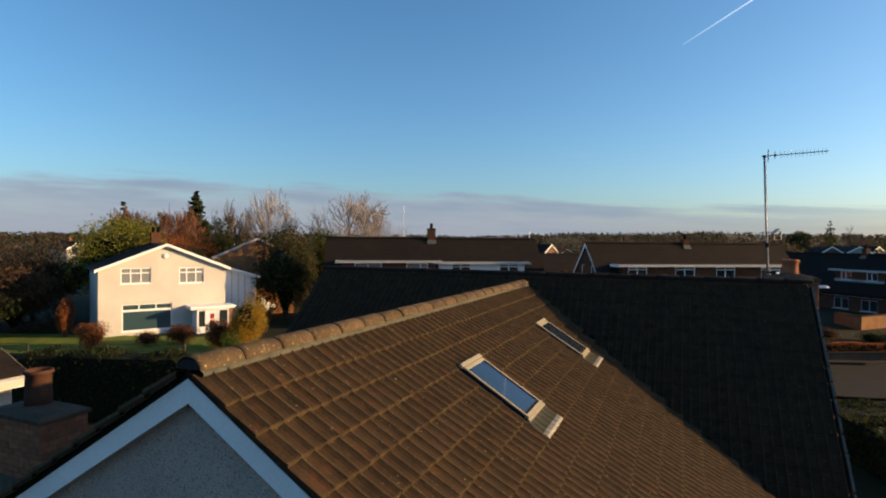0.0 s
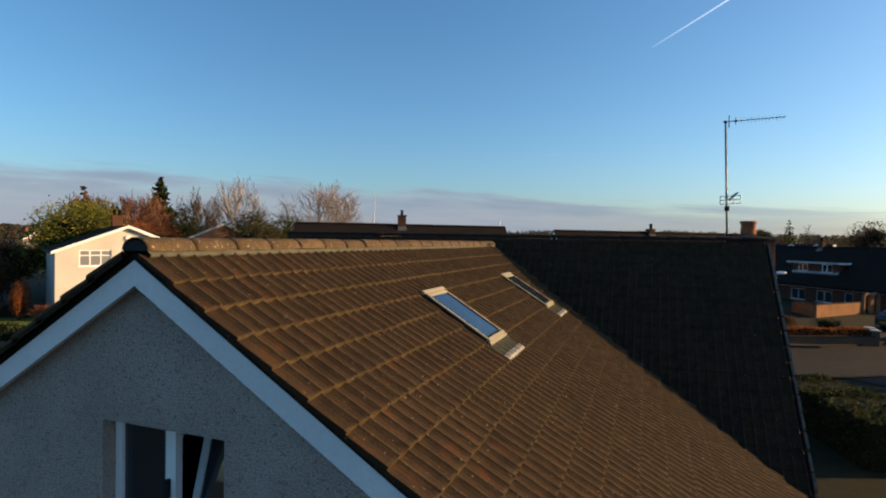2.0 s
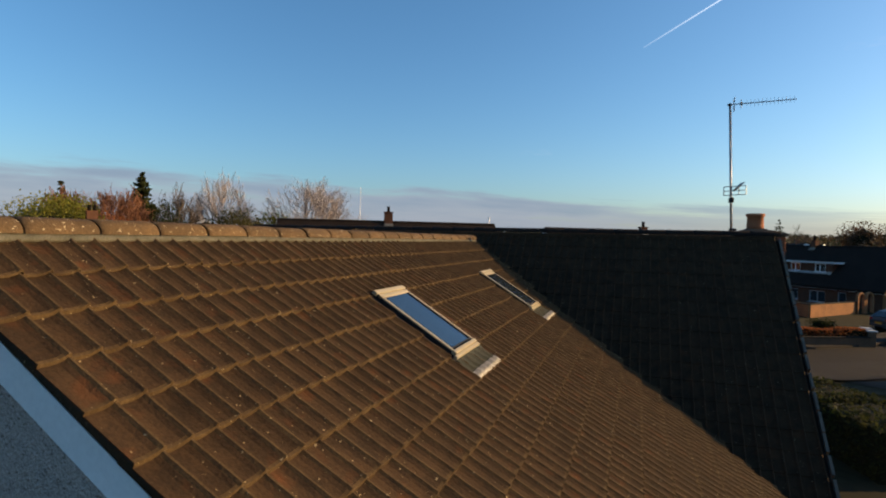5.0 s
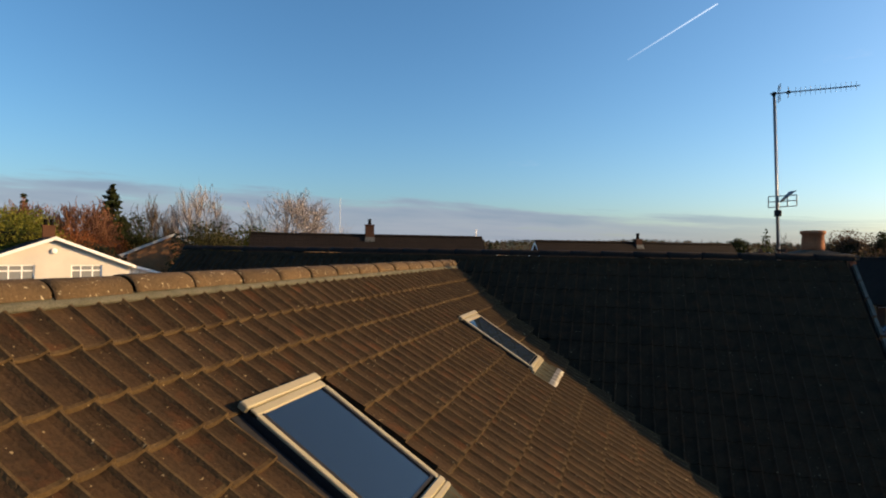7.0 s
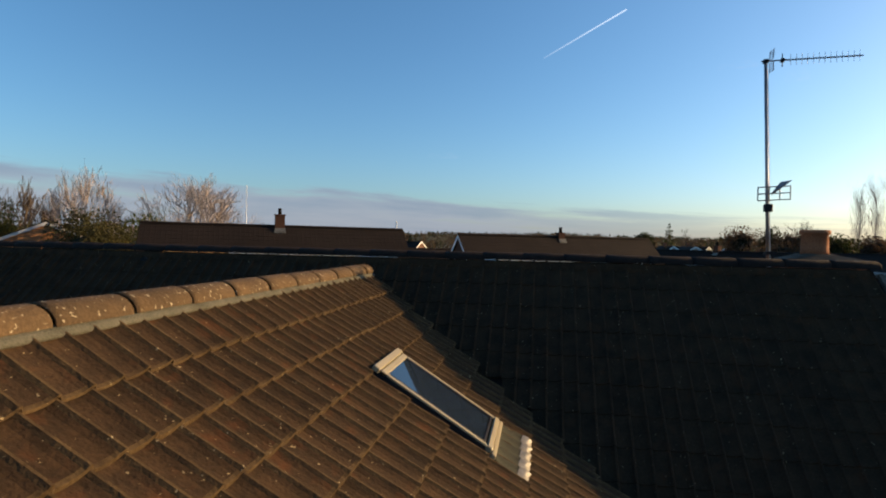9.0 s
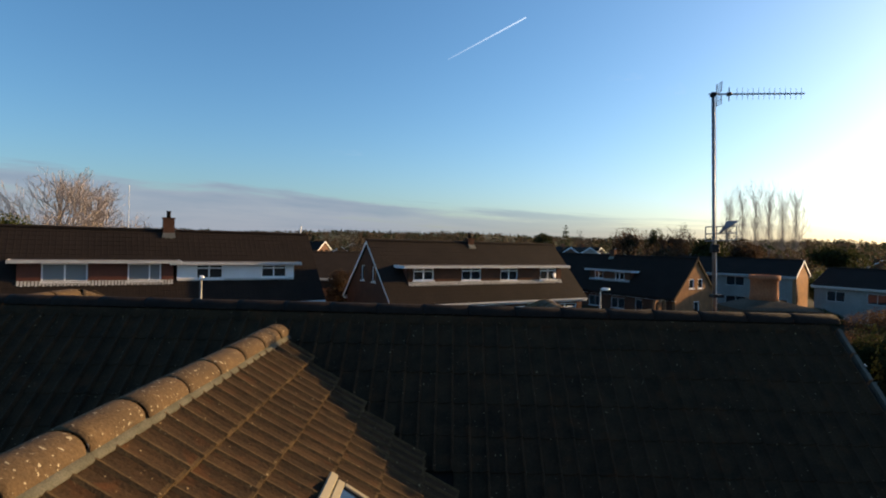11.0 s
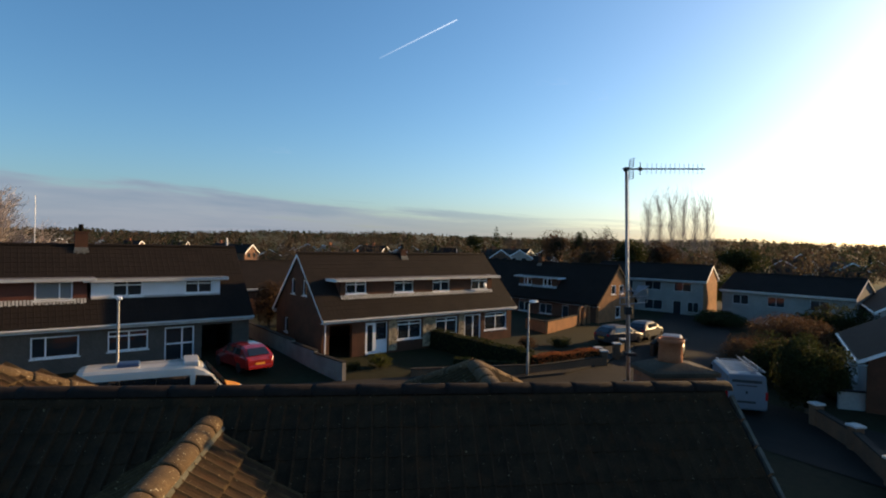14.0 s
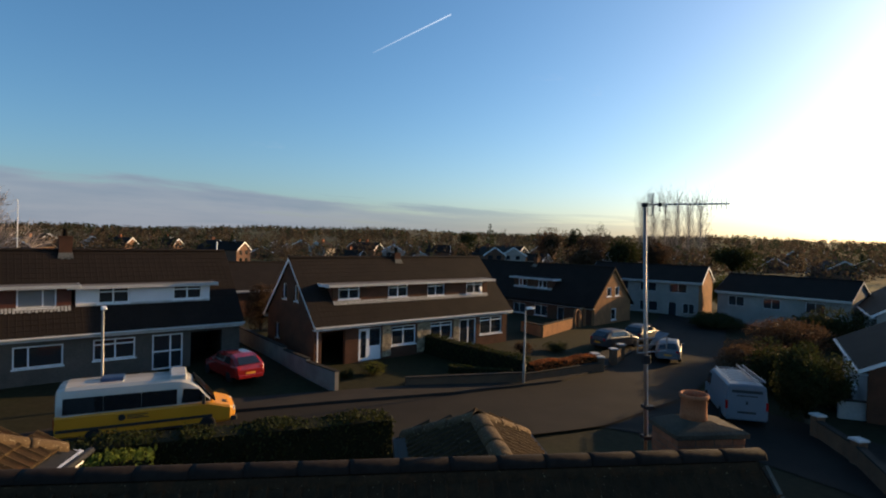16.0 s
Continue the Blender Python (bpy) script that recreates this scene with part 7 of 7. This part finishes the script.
def sky_band(name, az0, az1, el0, el1, r, mat_, label):
    me = bpy.data.meshes.new(name)
    n = 64
    vs, fs, uvs = [], [], []
    for i in range(n + 1):
        a = radians(az0 + (az1 - az0) * i / n)
        for e in (el0, el1(az0 + (az1 - az0) * i / n)):
            vs.append((r * math.sin(a), r * math.cos(a), 8 + r * math.tan(radians(e))))
    for i in range(n):
        fs.append((2 * i, 2 * i + 2, 2 * i + 3, 2 * i + 1))
        uvs += [(i / n, 0), ((i + 1) / n, 0), ((i + 1) / n, 1), (i / n, 1)]
    me.from_pydata(vs, [], fs)
    lay = me.uv_layers.new(name="UVMap")
    for k, uvc in enumerate(uvs):
        lay.data[k].uv = uvc
    me.materials.append(mat_)
    ob = new(name, me)
    ob.visible_shadow = False
    return tagged(ob, label, "cloud", kind="structure")


def cloud_top(az):
    """Upper edge of the bank, in degrees, falling towards the sun."""
    return float(np.interp(az, [-95, -62, -22, -5, 13, 42], [7.6, 7.4, 7.0, 5.4, 3.9, 2.4]))


M_CLOUD = cloud_material("grey_lilac_cloud", ((0.208, 0.228, 0.275), (0.150, 0.185, 0.245)), 1.0, 0.77, 0.32, 11.0, 4.6)
sky_band("cloud_bank", -95, 42, 0.2, cloud_top, 4300, M_CLOUD, "low bank of grey-lilac cloud on the horizon")
M_WISP = cloud_material("faint_wisp", ((0.46, 0.46, 0.54), (0.42, 0.45, 0.55)), 1.0, 1.04, 0.8, 1.6, 1.2)
for az, el, w, h in ((22.6, 14.4, 2.0, 1.6), (-10.0, 8.6, 3.4, 0.9), (18.0, 16.0, 3.6, 1.0)):
    sky_band("cloud_wisp", az - w / 2, az + w / 2, el, lambda a: el + h, 4250, M_WISP, "faint wisp of pale cloud in the blue")


def trail():
    """A thin vapour trail, fading towards its lower end."""
    m = bpy.data.materials.new("vapour_trail")
    m.use_nodes = True
    nt, nodes = m.node_tree, m.node_tree.nodes
    nodes.clear()
    link = nt.links.new
    out, uv, sep = nodes.new("ShaderNodeOutputMaterial"), nodes.new("ShaderNodeUVMap"), nodes.new("ShaderNodeSeparateXYZ")
    link(uv.outputs[0], sep.inputs[0])
    a = nodes.new("ShaderNodeMapRange")
    a.inputs[1].default_value, a.inputs[2].default_value, a.inputs[3].default_value, a.inputs[4].default_value = 0.0, 0.9, 0.12, 0.72
    link(sep.outputs[0], a.inputs[0])
    b = nodes.new("ShaderNodeMath")
    b.operation = "PINGPONG"
    b.inputs[1].default_value = 0.5
    link(sep.outputs[1], b.inputs[0])
    c = nodes.new("ShaderNodeMath")
    c.operation = "MULTIPLY"
    link(a.outputs[0], c.inputs[0])
    d = nodes.new("ShaderNodeMath")
    d.operation = "MULTIPLY"
    d.inputs[1].default_value = 2.0
    link(b.outputs[0], d.inputs[0])
    link(d.outputs[0], c.inputs[1])
    em, tr, mx = nodes.new("ShaderNodeEmission"), nodes.new("ShaderNodeBsdfTransparent"), nodes.new("ShaderNodeMixShader")
    em.inputs["Color"].default_value, em.inputs["Strength"].default_value = (0.75, 0.80, 0.88, 1), 1.0
    link(c.outputs[0], mx.inputs[0])
    link(tr.outputs[0], mx.inputs[1])
    link(em.outputs[0], mx.inputs[2])
    link(mx.outputs[0], out.inputs["Surface"])
    return m


def vapour_trail(az0, el0, az1, el1, wide, r=4200):
    p = [Vector((r * math.sin(radians(a)) * math.cos(radians(e)), r * math.cos(radians(a)) * math.cos(radians(e)), 8 + r * math.sin(radians(e)))) for a, e in ((az0, el0), (az1, el1))]
    s = (p[1] - p[0]).cross(p[0]).normalized() * wide / 2
    me = bpy.data.meshes.new("vapour_trail")
    me.from_pydata([p[0] - s, p[1] - s, p[1] + s, p[0] + s], [], [(0, 1, 2, 3)])
    lay = me.uv_layers.new(name="UVMap")
    for k, q in enumerate(((0, 0), (1, 0), (1, 1), (0, 1))):
        lay.data[k].uv = q
    me.materials.append(trail())
    ob = new("vapour_trail", me)
    ob.visible_shadow = False
    tagged(ob, "thin white vapour trail high in the sky", "vapour trail", kind="structure")


TRAIL = (0.05, 18.3, 8.0, 22.1)
vapour_trail(*TRAIL, 12)

# ---- roof tiles, piece by piece on the wing's sunny slope, joined elsewhere ----
tile_mesh = two_tone(tile_shape().mesh("roof_tile"), M_TILE, M_NOSE)
short_mesh = two_tone(tile_shape(0.35, lift=0.012).mesh("roof_tile_short"), M_TILE, M_NOSE)
half_mesh = [two_tone(tile_shape(0.37, half=hf).mesh("cut_roof_tile"), M_TILE, M_NOSE) for hf in (0, 1)]
courses = int((EAVE_X / math.cos(WING_PITCH) - FIRST) / GAUGE) + 1
rest = Shape()
wing_tiles = thing("tiled_slope", WING_R, "sunlit brown concrete roof tiles with moss and lichen", "roof tiles")


def blocked(y, s, wide=PITCH):
    for y0, y1 in RL:
        if y + wide > y0 - 0.035 and y < y1 + 0.035 and s > RL_S0 + 0.02 and s - GAUGE < RL_S1 - 0.06:
            return True
    return False


for k in range(courses):
    s = FIRST + GAUGE * k
    x = s * math.cos(WING_PITCH)
    cols = int((valley_y(x) + 0.02 - WING_END - VERGE) / PITCH)
    for i in range(cols + 1):
        y = WING_END + VERGE + PITCH * i
        m = pose(s + random.uniform(-0.004, 0.004), y - WING_END, LIFT + (0.015 if k == 0 else 0.0) + random.uniform(-0.002, 0.002), random.uniform(-0.5, 0.5), random.uniform(-0.4, 0.4), random.uniform(-0.5, 0.5))
        if i == cols or blocked(y, s):
            # a cut tile beside a rooflight or at the valley
            for hf in (0, 1):
                if not blocked(y + PITCH / 2 * hf, s, PITCH / 2) and y + PITCH / 2 * (hf + 1) < valley_y(x) + 0.04:
                    part("cut_roof_tile", half_mesh[hf], M_TILE, wing_tiles, at=m)
            continue
        if k < 13 and y < -2.2:
            part("roof_tile", short_mesh if k == 0 else tile_mesh, M_TILE, wing_tiles, at=m)
        else:
            tile_shape(0.35 if k == 0 else 0.37, rest, m, lift=0.012 if k == 0 else 0.027)
tagged(part("roof_tiles_beyond", two_tone(rest.mesh("roof_tiles_beyond"), M_TILE_ISLE, M_NOSE), None, wing_tiles), kind="stuff")


def tiled(name, fr, length, width, keep, label):
    sh = Shape()
    for k in range(int((length - 0.3) / GAUGE) + 1):
        s = 0.42 + GAUGE * k
        for i in range(int(width / PITCH)):
            y = PITCH * i + 0.01
            if keep(fr @ Vector((s, y, 0))):
                tile_shape(0.37, sh, fr @ pose(s + random.uniform(-0.004, 0.004), y, random.uniform(-0.001, 0.001), random.uniform(-0.3, 0.3), random.uniform(-0.15, 0.15), 0), lift=0.010)
    return solid(name, two_tone(sh.mesh(name), M_TILE_ISLE, M_TILE_ISLE), None, label, "roof tiles", kind="stuff")


tiled("shaded_roof_tiles", MAIN_S, EAVE_D / math.cos(MAIN_PITCH), MAIN_X1 - MAIN_X0, lambda p: p.z > wing_z(p.x) - 0.25, "shaded brown concrete roof tiles of the main roof")
sh = Shape()
for k in range(14):
    s = 0.42 + GAUGE * k
    yv = valley_y(s * math.cos(WING_PITCH))
    for i in range(int((yv - WING_END) / PITCH) + 1):
        tile_shape(0.37, sh, WING_L @ pose(s, -(PITCH * (i + 1)) - VERGE + 0.02, LIFT))
solid("wing_far_slope_tiles", two_tone(sh.mesh("wing_far_slope_tiles"), M_TILE_ISLE, M_NOSE), None, "brown concrete roof tiles on the far slope", "roof tiles", kind="stuff")
